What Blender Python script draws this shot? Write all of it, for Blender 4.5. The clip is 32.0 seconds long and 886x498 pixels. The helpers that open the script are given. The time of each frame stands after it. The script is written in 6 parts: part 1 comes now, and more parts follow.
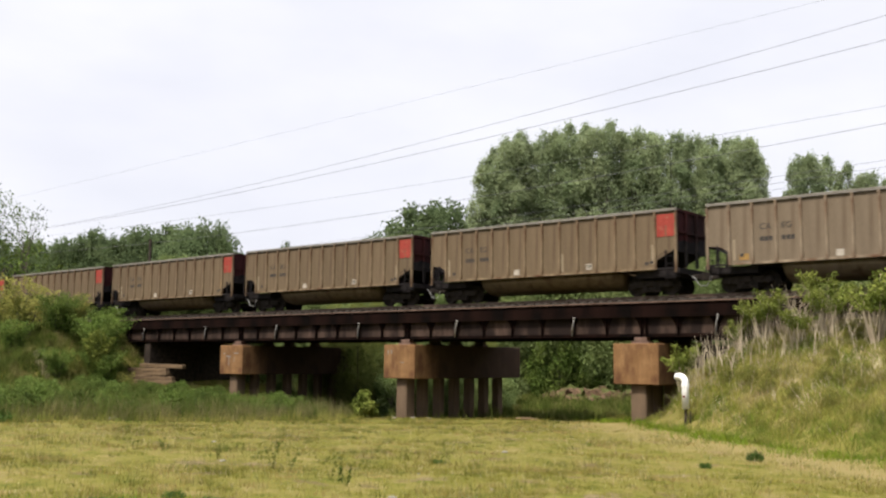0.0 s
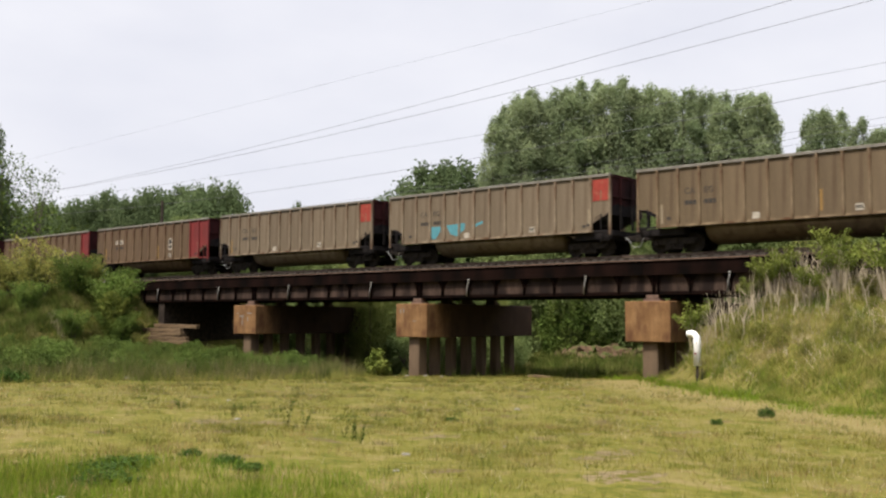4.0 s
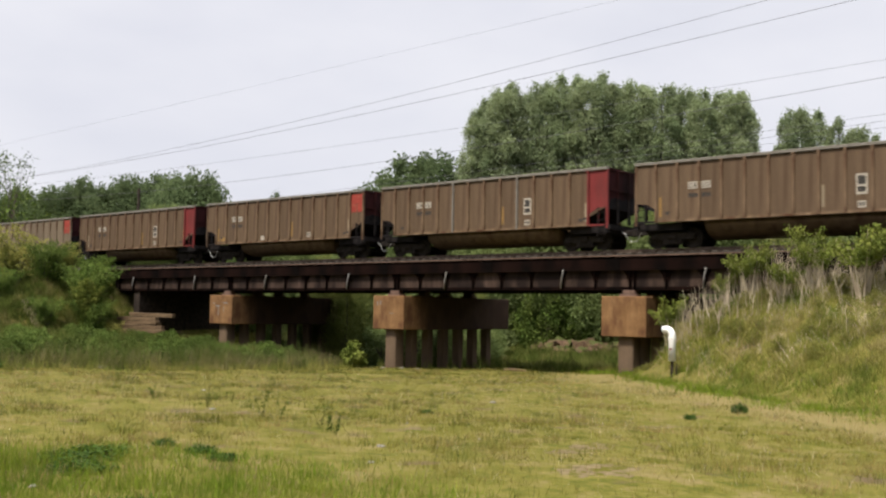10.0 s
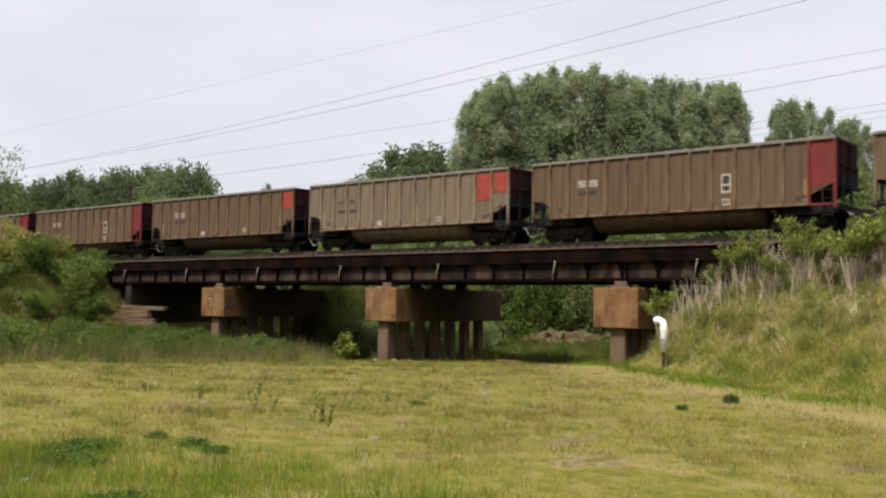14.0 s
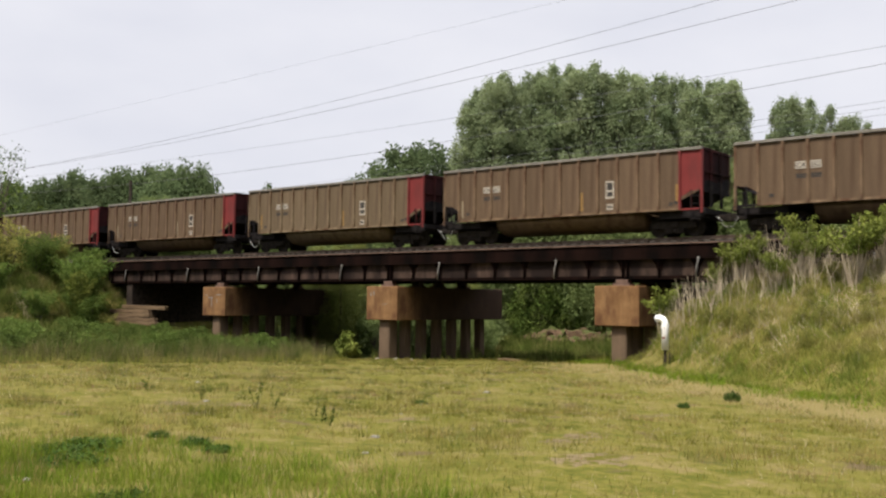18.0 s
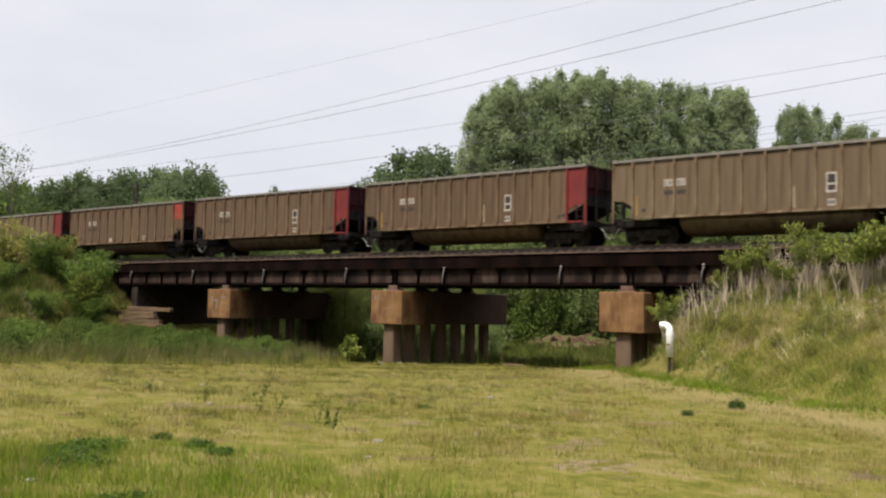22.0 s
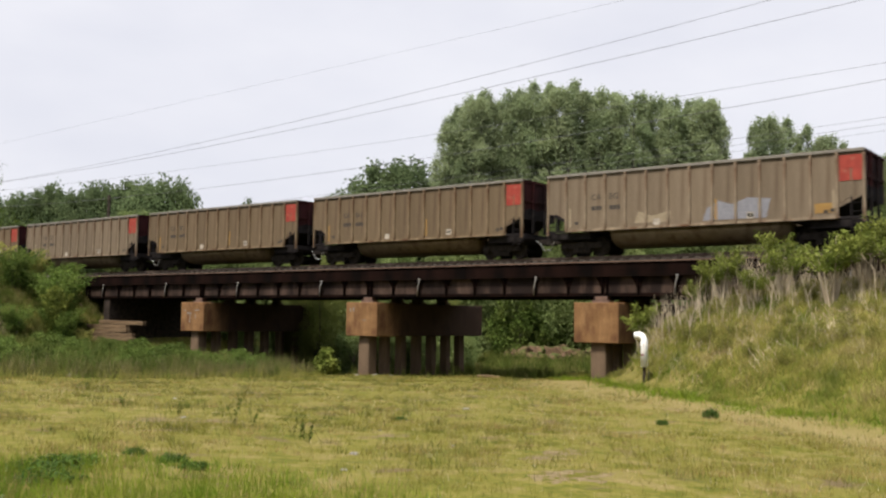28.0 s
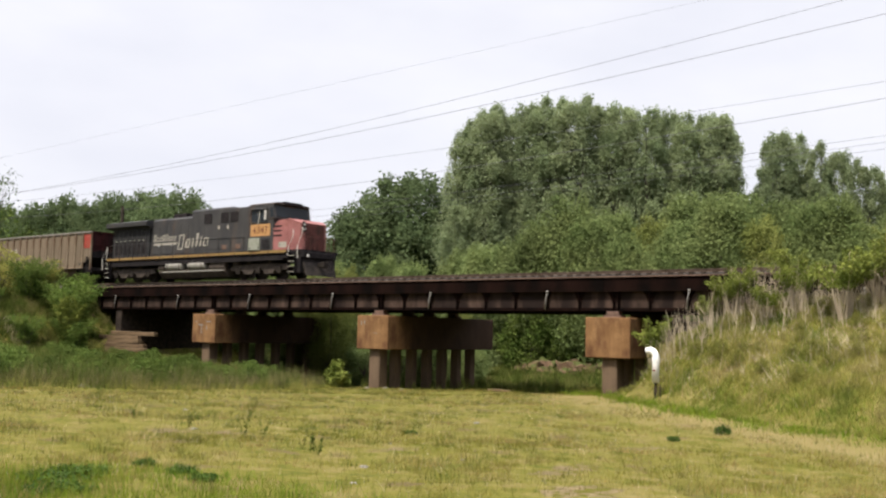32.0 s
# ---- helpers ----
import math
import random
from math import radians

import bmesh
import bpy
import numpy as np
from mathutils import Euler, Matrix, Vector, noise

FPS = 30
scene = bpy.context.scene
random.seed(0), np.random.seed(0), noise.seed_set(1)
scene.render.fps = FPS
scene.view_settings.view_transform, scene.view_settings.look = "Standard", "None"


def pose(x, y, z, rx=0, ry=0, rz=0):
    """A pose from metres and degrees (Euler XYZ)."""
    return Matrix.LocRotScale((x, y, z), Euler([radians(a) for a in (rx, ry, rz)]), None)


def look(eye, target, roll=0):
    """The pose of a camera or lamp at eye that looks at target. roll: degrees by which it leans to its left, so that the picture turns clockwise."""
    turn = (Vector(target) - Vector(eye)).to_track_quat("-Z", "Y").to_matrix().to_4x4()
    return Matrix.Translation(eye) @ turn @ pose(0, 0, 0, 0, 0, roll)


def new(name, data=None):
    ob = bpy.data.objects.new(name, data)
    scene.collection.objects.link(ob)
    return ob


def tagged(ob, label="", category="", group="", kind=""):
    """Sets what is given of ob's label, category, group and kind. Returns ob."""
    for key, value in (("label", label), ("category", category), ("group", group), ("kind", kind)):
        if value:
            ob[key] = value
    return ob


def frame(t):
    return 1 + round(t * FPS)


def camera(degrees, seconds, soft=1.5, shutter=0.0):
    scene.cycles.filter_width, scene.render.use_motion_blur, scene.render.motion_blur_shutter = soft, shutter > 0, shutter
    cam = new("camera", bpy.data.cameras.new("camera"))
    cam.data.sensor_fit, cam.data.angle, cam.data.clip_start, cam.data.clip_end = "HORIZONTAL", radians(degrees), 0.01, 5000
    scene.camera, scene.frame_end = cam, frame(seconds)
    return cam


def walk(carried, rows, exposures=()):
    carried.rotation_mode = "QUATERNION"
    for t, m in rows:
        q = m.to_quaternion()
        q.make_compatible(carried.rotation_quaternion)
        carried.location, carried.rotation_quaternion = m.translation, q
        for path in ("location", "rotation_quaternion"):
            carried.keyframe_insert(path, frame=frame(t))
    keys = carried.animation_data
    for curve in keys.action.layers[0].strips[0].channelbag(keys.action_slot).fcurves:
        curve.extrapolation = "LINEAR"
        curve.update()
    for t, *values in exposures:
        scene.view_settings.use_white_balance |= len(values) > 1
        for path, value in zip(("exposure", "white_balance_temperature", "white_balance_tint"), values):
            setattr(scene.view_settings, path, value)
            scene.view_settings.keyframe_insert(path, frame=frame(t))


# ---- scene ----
# A coal train crosses a double-track plate-girder bridge; the camera is held in the hand at eye height on the field.
# x runs along the rails (to the right), y away from the camera across the rails, z up. The field under the camera is z = 0.
EYE = 1.6
RAIL_Z = 4.75          # top of the rails
TRACK_Y = 41.82        # centre of the near track
TRACK_GAP = 4.3        # to the centre of the far track
CAR_PITCH = 16.18      # coupler to coupler

cam = camera(49.44, 32.0, soft=2.3, shutter=0.15)
walk(cam, [(t, pose(0, 0, EYE, 90 + pitch, roll, yaw)) for t, yaw, pitch, roll in (
    (0, 39.98, 6.65, -0.56), (0.5, 40.55, 6.80, -0.41), (1, 41.12, 6.54, -0.32), (1.5, 40.79, 6.25, -0.29), (2, 40.50, 5.61, -0.37), (2.5, 40.53, 5.10,
    -0.38), (3, 40.53, 4.79, -0.36), (3.5, 40.68, 4.40, -0.22), (5.5, 40.36, 3.93, -0.60), (6, 40.04, 3.91, -0.78), (6.5, 39.84, 3.90, -0.87), (7, 39.82,
    4.00, -0.89), (7.5, 39.83, 4.22, -0.86), (8, 39.76, 4.31, -0.84), (8.5, 39.57, 4.00, -0.89), (9, 39.69, 3.90, -0.91), (9.5, 39.52, 3.67, -0.89), (10,
    39.33, 3.78, -0.99), (10.5, 39.35, 4.04, -1.09), (11, 38.91, 4.23, -1.13), (11.5, 39.10, 4.27, -1.19), (12, 39.18, 4.14, -1.10), (12.5, 39.28, 4.13,
    -1.09), (13, 38.82, 3.96, -0.91), (13.5, 38.80, 3.56, -0.78), (14, 38.87, 3.30, -0.79), (14.5, 38.86, 3.38, -0.70), (16.5, 39.13, 3.91, -0.74), (17,
    39.14, 3.65, -0.69), (17.5, 39.17, 3.44, -0.68), (18, 38.94, 3.22, -0.62), (18.5, 39.01, 3.29, -0.54), (19, 38.57, 3.35, -0.54), (19.5, 39.10, 3.61,
    -0.46), (20, 39.20, 3.68, -0.59), (20.5, 39.60, 3.50, -0.41), (21, 39.43, 3.53, -0.67), (21.5, 39.13, 3.41, -1.00), (22, 39.21, 3.49, -1.19), (22.5,
    39.10, 3.54, -1.08), (23, 38.67, 3.53, -0.93), (23.5, 38.76, 3.60, -0.77), (24, 38.53, 3.44, -0.59), (24.5, 38.46, 3.22, -0.53), (25, 38.05, 2.98,
    -0.53), (25.5, 37.99, 2.63, -0.43), (27.5, 37.80, 3.66, -0.59), (28, 37.74, 4.20, -0.82), (28.5, 37.92, 4.74, -0.93), (29, 37.79, 4.86, -0.92), (29.5,
    37.69, 4.89, -0.92), (30, 37.51, 5.14, -1.22), (30.5, 37.89, 5.33, -1.26), (31, 38.15, 5.36, -1.24), (31.5, 38.44, 5.12, -1.37), (32, 38.39, 4.99,
    -1.31)
)],
     exposures=[(0.0, 0.97), (1.0, 0.97), (2.5, 0.95), (3.5, 0.88), (6.0, 0.78), (14.0, 0.76), (25.5, 0.76), (27.5, 0.8), (28.2, 0.85),
                (29.0, 1.15), (29.5, 1.15), (30.2, 0.95), (32.0, 0.95)])

# ---- sky and sun ----
SUN_ELEV, SUN_AZ = radians(62), radians(178)
world = bpy.data.worlds.new("sky")
scene.world = world
world.use_nodes = True
wn, wl = world.node_tree.nodes, world.node_tree.links
wn.clear()
w_out, w_bg = wn.new("ShaderNodeOutputWorld"), wn.new("ShaderNodeBackground")
w_sky = wn.new("ShaderNodeTexSky")
w_sky.sky_type, w_sky.sun_disc, w_sky.sun_elevation, w_sky.sun_rotation = "NISHITA", False, SUN_ELEV, SUN_AZ
w_sky.dust_density = 3.0
w_geo, w_map, w_noise, w_ramp = (wn.new("ShaderNodeTexCoord"), wn.new("ShaderNodeMapping"), wn.new("ShaderNodeTexNoise"),
                                 wn.new("ShaderNodeValToRGB"))
w_map.inputs["Scale"].default_value = (2.2, 2.2, 6.0)
w_noise.inputs["Scale"].default_value, w_noise.inputs["Detail"].default_value = 1.6, 6
w_ramp.color_ramp.elements[0].position, w_ramp.color_ramp.elements[0].color = 0.30, (7.42, 7.50, 8.30, 1)
w_ramp.color_ramp.elements[1].position, w_ramp.color_ramp.elements[1].color = 0.72, (8.62, 8.60, 9.15, 1)
w_mix = wn.new("ShaderNodeMixRGB")
w_mix.inputs["Fac"].default_value = 0.93         # thin high overcast in front of the blue
w_bg.inputs["Strength"].default_value = 0.062
wl.new(w_geo.outputs["Generated"], w_map.inputs["Vector"])
wl.new(w_map.outputs["Vector"], w_noise.inputs["Vector"])
wl.new(w_noise.outputs["Fac"], w_ramp.inputs["Fac"])
wl.new(w_sky.outputs["Color"], w_mix.inputs["Color1"])
wl.new(w_ramp.outputs["Color"], w_mix.inputs["Color2"])
# an overcast sky is brighter overhead than near the horizon
w_sep, w_rise, w_gain = wn.new("ShaderNodeSeparateXYZ"), wn.new("ShaderNodeMapRange"), wn.new("ShaderNodeMixRGB")
w_rise.inputs["From Min"].default_value, w_rise.inputs["From Max"].default_value = 0.38, 1.0
w_rise.inputs["To Min"].default_value, w_rise.inputs["To Max"].default_value = 1.0, 3.0
w_gain.blend_type = "MULTIPLY"
w_gain.inputs["Fac"].default_value = 1.0
wl.new(w_geo.outputs["Generated"], w_sep.inputs["Vector"])
wl.new(w_sep.outputs["Z"], w_rise.inputs["Value"])
wl.new(w_mix.outputs["Color"], w_gain.inputs["Color1"])
wl.new(w_rise.outputs["Result"], w_gain.inputs["Color2"])
wl.new(w_gain.outputs["Color"], w_bg.inputs["Color"])
wl.new(w_bg.outputs["Background"], w_out.inputs["Surface"])

sun = new("sun", bpy.data.lights.new("sun", "SUN"))
sun.data.energy, sun.data.angle, sun.data.color = 4.6, radians(9), (1.0, 0.92, 0.80)
sun_way = Vector((math.sin(SUN_AZ) * math.cos(SUN_ELEV), math.cos(SUN_AZ) * math.cos(SUN_ELEV), math.sin(SUN_ELEV)))
sun.matrix_world = look(sun_way * 100, (0, 0, 0))


# ---- materials ----
def mat(name, colors, scale=4.0, rough=0.85, metal=0.0, bump=0.15, fine=40.0, stretch=(1, 1, 1), island=0.0, random_by=0.0, spread=(0.32, 0.7),
        stain=None, stain_scale=0.6, stain_at=(0.55, 0.75), trans=0.0, world_space=False, detail=5, ragged=0.5, spec=0.14):
    """A rough surface: two or three colours mixed by broad noise, fine grain as relief, an optional stain with edges of its own."""
    m = bpy.data.materials.new(name)
    m.use_nodes = True
    n, l = m.node_tree.nodes, m.node_tree.links
    b = n["Principled BSDF"]
    b.inputs["Roughness"].default_value, b.inputs["Metallic"].default_value = rough, metal
    b.inputs["Specular IOR Level"].default_value = min(spec, 0.04) if trans or world_space else spec
    if world_space:
        src = n.new("ShaderNodeNewGeometry").outputs["Position"]
    else:
        src = n.new("ShaderNodeTexCoord").outputs["Object"]
    mp = n.new("ShaderNodeMapping")
    mp.inputs["Scale"].default_value = stretch
    l.new(src, mp.inputs["Vector"])
    broad = n.new("ShaderNodeTexNoise")
    broad.inputs["Scale"].default_value, broad.inputs["Detail"].default_value, broad.inputs["Roughness"].default_value = scale, detail, ragged
    l.new(mp.outputs["Vector"], broad.inputs["Vector"])
    ramp = n.new("ShaderNodeValToRGB")
    els = ramp.color_ramp.elements
    els[0].position, els[1].position = spread
    els[0].color, els[1].color = (*colors[0], 1), (*colors[-1], 1)
    if len(colors) == 3:
        e = els.new(sum(spread) / 2)
        e.color = (*colors[1], 1)
    l.new(broad.outputs["Fac"], ramp.inputs["Fac"])
    color = ramp.outputs["Color"]
    grain = n.new("ShaderNodeTexNoise")
    grain.inputs["Scale"].default_value, grain.inputs["Detail"].default_value = fine, 3
    l.new(mp.outputs["Vector"], grain.inputs["Vector"])
    g_mix = n.new("ShaderNodeMixRGB")
    g_mix.blend_type = "OVERLAY"
    g_mix.inputs["Fac"].default_value = 0.35
    l.new(color, g_mix.inputs["Color1"])
    l.new(grain.outputs["Fac"], g_mix.inputs["Color2"])
    color = g_mix.outputs["Color"]
    if stain:
        st = n.new("ShaderNodeTexNoise")
        st.inputs["Scale"].default_value, st.inputs["Detail"].default_value = stain_scale, 6
        off = n.new("ShaderNodeMapping")
        off.inputs["Location"].default_value = (7.3, 2.1, 4.4)
        off.inputs["Scale"].default_value = stretch
        l.new(src, off.inputs["Vector"])
        l.new(off.outputs["Vector"], st.inputs["Vector"])
        sr = n.new("ShaderNodeMapRange")
        sr.inputs["From Min"].default_value, sr.inputs["From Max"].default_value = stain_at
        l.new(st.outputs["Fac"], sr.inputs["Value"])
        sm = n.new("ShaderNodeMixRGB")
        sm.inputs["Color2"].default_value = (*stain, 1)
        l.new(sr.outputs["Result"], sm.inputs["Fac"])
        l.new(color, sm.inputs["Color1"])
        color = sm.outputs["Color"]
    for amount, kind in ((island, "i"), (random_by, "o")):
        if amount:
            rnd = n.new("ShaderNodeNewGeometry").outputs["Random Per Island"] if kind == "i" else n.new("ShaderNodeObjectInfo").outputs["Random"]
            mr = n.new("ShaderNodeMapRange")
            mr.inputs["To Min"].default_value, mr.inputs["To Max"].default_value = 1 - amount, 1 + amount
            l.new(rnd, mr.inputs["Value"])
            hs = n.new("ShaderNodeHueSaturation")
            l.new(mr.outputs["Result"], hs.inputs["Value"])
            l.new(color, hs.inputs["Color"])
            color = hs.outputs["Color"]
    l.new(color, b.inputs["Base Color"])
    if bump:
        bp = n.new("ShaderNodeBump")
        bp.inputs["Strength"].default_value, bp.inputs["Distance"].default_value = bump, 0.02
        l.new(grain.outputs["Fac"], bp.inputs["Height"])
        l.new(bp.outputs["Normal"], b.inputs["Normal"])
    if trans:
        tr, ms = n.new("ShaderNodeBsdfTranslucent"), n.new("ShaderNodeMixShader")
        l.new(color, tr.inputs["Color"])
        ms.inputs["Fac"].default_value = trans
        l.new(b.outputs["BSDF"], ms.inputs[1])
        l.new(tr.outputs["BSDF"], ms.inputs[2])
        l.new(ms.outputs["Shader"], n["Material Output"].inputs["Surface"])
    return m


def plain(name, color, rough=0.6, metal=0.0):
    return mat(name, [tuple(c * 0.85 for c in color), tuple(min(1, c * 1.1) for c in color)], scale=6, rough=rough, metal=metal, bump=0.05)


M = {}
# car bodies: bare aluminium under dust, four degrees of dirt
SIDE = {"L": ((0.102, 0.078, 0.054), (0.138, 0.108, 0.076)), "T": ((0.084, 0.060, 0.037), (0.118, 0.087, 0.054)),
        "B": ((0.070, 0.0458, 0.0282), (0.105, 0.0705, 0.0438)), "D": ((0.052, 0.031, 0.020), (0.078, 0.048, 0.031))}
for tint, (c0, c1) in SIDE.items():
    M["side" + tint] = mat("dusty_aluminium_" + {"L": "pale", "T": "tan", "B": "brown", "D": "dark"}[tint], [c0, c1], scale=1.1, rough=0.7, bump=0.06,
                           stretch=(2.4, 2.4, 0.13), random_by=0.10, stain=(c0[0] * 0.62, c0[1] * 0.5, c0[2] * 0.45), stain_scale=1.1, stain_at=(0.5, 0.72), ragged=0.65)
    # posts: a raised upper tone makes them look lit beside the panels
    M["post" + tint] = mat("post_" + {"L": "pale", "T": "tan", "B": "brown", "D": "dark"}[tint], [tuple(c * 0.95 for c in c0), tuple(c * 1.5 for c in c1)],
                           scale=2.5, rough=0.65, bump=0.05, stretch=(1, 1, 0.5), stain=tuple(c * q for c, q in zip(c0, (0.8, 0.55, 0.45))), stain_scale=1.6, stain_at=(0.52, 0.7))
M["rim"] = mat("pale_aluminium_rim", [(0.115, 0.103, 0.088), (0.165, 0.152, 0.134)], scale=2, rough=0.6, metal=0.1)
M["orange"] = mat("faded_orange_paint", [(0.17, 0.027, 0.021), (0.24, 0.042, 0.029)], scale=3, rough=0.6, stain=(0.192, 0.096, 0.064), stain_scale=2.5, stain_at=(0.6, 0.8))
M["red"] = mat("faded_red_paint", [(0.1088, 0.0166, 0.0166), (0.144, 0.0269, 0.0256)], scale=1.2, rough=0.6, stretch=(1, 1, 0.4), stain=(0.064, 0.0205, 0.0179), stain_scale=1.5, stain_at=(0.5, 0.85))
M["endred"] = mat("sooty_red_end", [(0.018, 0.0075, 0.0075), (0.046, 0.012, 0.012)], scale=1.3, rough=0.9, spec=0.06, stretch=(1, 1, 0.5), stain=(0.0102, 0.0077, 0.007), stain_scale=1.0, stain_at=(0.4, 0.8))
M["soot"] = mat("sooty_black_steel", [(0.010, 0.009, 0.010), (0.022, 0.019, 0.019)], scale=3, rough=0.95, spec=0.05)
M["truck"] = mat("dusty_truck_steel", [(0.013, 0.011, 0.010), (0.030, 0.025, 0.021)], scale=4, rough=0.95, spec=0.05)
M["wheel"] = mat("worn_wheel_steel", [(0.013, 0.011, 0.010), (0.032, 0.027, 0.023)], scale=5, rough=0.95, spec=0.08)
M["bright"] = plain("bright_steel", (0.32, 0.32, 0.32), 0.35, 0.6)
M["white"] = mat("weathered_white_paint", [(0.23, 0.205, 0.17), (0.34, 0.31, 0.265)], scale=8, rough=0.7)
M["black"] = mat("faded_black_paint", [(0.0192, 0.0179, 0.0173), (0.0448, 0.0397, 0.0352)], scale=8, rough=0.7)
M["yellow"] = mat("faded_yellow_reflector", [(0.1664, 0.096, 0.032), (0.2304, 0.1408, 0.0448)], scale=6, rough=0.6)
M["paleyellow"] = mat("pale_reflector", [(0.1664, 0.1344, 0.0896), (0.2176, 0.1792, 0.128)], scale=6, rough=0.6)
M["ghost"] = plain("worn_white_spray", (0.1536, 0.1408, 0.128), 0.7)
M["cyan"] = plain("cyan_spray_paint", (0.064, 0.192, 0.2304), 0.6)
M["greyspray"] = plain("grey_spray_paint", (0.1536, 0.1536, 0.1728), 0.6)
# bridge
# the web gets a paler copy of the girder tone, as sunlit panels
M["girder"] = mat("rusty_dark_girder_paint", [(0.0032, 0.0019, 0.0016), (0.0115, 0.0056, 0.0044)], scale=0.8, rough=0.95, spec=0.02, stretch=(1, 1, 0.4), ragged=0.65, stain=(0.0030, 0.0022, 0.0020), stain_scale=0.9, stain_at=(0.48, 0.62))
M["web"] = mat("lit_rusty_web_paint", [(0.012, 0.0075, 0.0056), (0.064, 0.041, 0.031)], scale=1.5, rough=0.85, spec=0.12, stretch=(1, 1, 0.3), ragged=0.7, stain=(0.010, 0.006, 0.0048), stain_scale=1.0, stain_at=(0.46, 0.62))
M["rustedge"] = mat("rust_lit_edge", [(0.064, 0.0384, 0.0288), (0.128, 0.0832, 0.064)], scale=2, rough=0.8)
M["concrete"] = mat("rust_stained_concrete", [(0.100, 0.052, 0.022), (0.150, 0.082, 0.036), (0.215, 0.130, 0.062)], scale=1.3, rough=0.9, stretch=(1, 1, 0.6), ragged=0.65, bump=0.3, fine=25,
                    stain=(0.07, 0.032, 0.016), stain_scale=1.3, stain_at=(0.5, 0.68))
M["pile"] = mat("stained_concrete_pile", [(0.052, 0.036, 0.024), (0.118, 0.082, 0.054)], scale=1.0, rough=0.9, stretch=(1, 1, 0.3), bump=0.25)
M["timber"] = mat("weathered_timber", [(0.060, 0.040, 0.022), (0.145, 0.100, 0.060)], scale=3, rough=0.9, stretch=(0.3, 1, 3), bump=0.3, random_by=0.2)
M["tie"] = mat("creosoted_tie", [(0.0128, 0.0096, 0.0077), (0.0384, 0.0288, 0.0224)], scale=4, rough=0.9, random_by=0.2)
M["rail"] = mat("worn_rail_steel", [(0.0704, 0.048, 0.0352), (0.128, 0.096, 0.0768)], scale=3, rough=0.45, metal=0.5)
M["ballast"] = mat("grey_ballast", [(0.0576, 0.0512, 0.0448), (0.1408, 0.128, 0.1152)], scale=8, rough=0.95, bump=0.6, fine=25)
M["oldballast"] = mat("oily_dark_ballast", [(0.012, 0.010, 0.008), (0.034, 0.028, 0.023)], scale=7, rough=0.95, bump=0.6, fine=25)
# dark tone for the painted shade on the ground below the spans
M["mud"] = mat("dark_under_bridge_ground", [(0.022, 0.019, 0.013), (0.050, 0.042, 0.028)], scale=1.5, rough=0.6, bump=0.4, fine=12, spec=0.2)
M["downpipe"] = mat("galvanised_downpipe", [(0.1408, 0.1344, 0.128), (0.2432, 0.2304, 0.2176)], scale=4, rough=0.55, metal=0.3)
M["pvc"] = mat("white_plastic_pipe", [(0.629, 0.629, 0.6205), (0.697, 0.697, 0.6885)], scale=4, rough=0.4, bump=0.02)
M["pole"] = mat("dark_wooden_pole", [(0.0192, 0.0147, 0.0115), (0.0448, 0.0352, 0.0269)], scale=4, rough=0.9)
M["wire"] = plain("weathered_conductor", (0.11, 0.11, 0.12), 0.5, 0.3)
# nature
M["field"] = mat("dry_grassy_soil", [(0.058, 0.062, 0.0100), (0.096, 0.088, 0.0185), (0.128, 0.103, 0.041)], scale=1.4, rough=0.95, bump=0.8, fine=9, world_space=True, detail=10, ragged=0.78,
                 spread=(0.40, 0.60), stain=(0.082, 0.060, 0.032), stain_scale=0.8, stain_at=(0.60, 0.68))
M["blade"] = mat("grass_blades", [(0.078, 0.093, 0.0135), (0.160, 0.146, 0.029), (0.235, 0.176, 0.074)], scale=0.9, rough=0.8, bump=0, detail=9, ragged=0.76, island=0.35, world_space=True, spread=(0.37, 0.60), trans=0.3)
M["oldweed"] = mat("brownish_old_weeds", [(0.082, 0.078, 0.030), (0.175, 0.150, 0.075)], scale=1.2, rough=0.85, bump=0, island=0.3, world_space=True, trans=0.25)
M["redgrass"] = mat("reddish_seed_grass", [(0.135, 0.085, 0.042), (0.215, 0.140, 0.075)], scale=2.0, rough=0.85, bump=0, island=0.3, world_space=True, trans=0.2)
M["lush"] = mat("lush_green_grass", [(0.064, 0.124, 0.009), (0.155, 0.194, 0.019)], scale=1.3, rough=0.8, bump=0, island=0.4, world_space=True, trans=0.25)
M["weed"] = mat("tall_weeds", [(0.038, 0.058, 0.011), (0.074, 0.092, 0.020), (0.150, 0.134, 0.050)], scale=0.9, rough=0.85, bump=0, island=0.35, world_space=True, trans=0.25)
M["bankgrass"] = mat("bank_grass", [(0.098, 0.130, 0.026), (0.190, 0.188, 0.044), (0.270, 0.226, 0.096)], scale=0.6, rough=0.85, bump=0, island=0.35, world_space=True, trans=0.42)
M["dry"] = mat("dead_pale_stalks", [(0.26, 0.215, 0.155), (0.44, 0.375, 0.28)], scale=1, rough=0.9, bump=0, island=0.3, world_space=True)
# leaf tones lifted so that pale haze is part of the colour
M["leafbig"] = mat("cottonwood_leaves", [(0.155, 0.200, 0.104), (0.262, 0.304, 0.166)], scale=0.25, rough=0.8, spec=0.12, bump=0, island=0.18, random_by=0.12, trans=0.58)
M["leaffar"] = mat("far_leaves", [(0.070, 0.104, 0.046), (0.115, 0.148, 0.068)], scale=0.2, rough=0.85, spec=0.1, bump=0, island=0.18, random_by=0.15, trans=0.48)
M["leafmid"] = mat("understory_leaves", [(0.092, 0.130, 0.044), (0.172, 0.204, 0.076)], scale=0.3, rough=0.7, bump=0, island=0.18, random_by=0.2, trans=0.48)
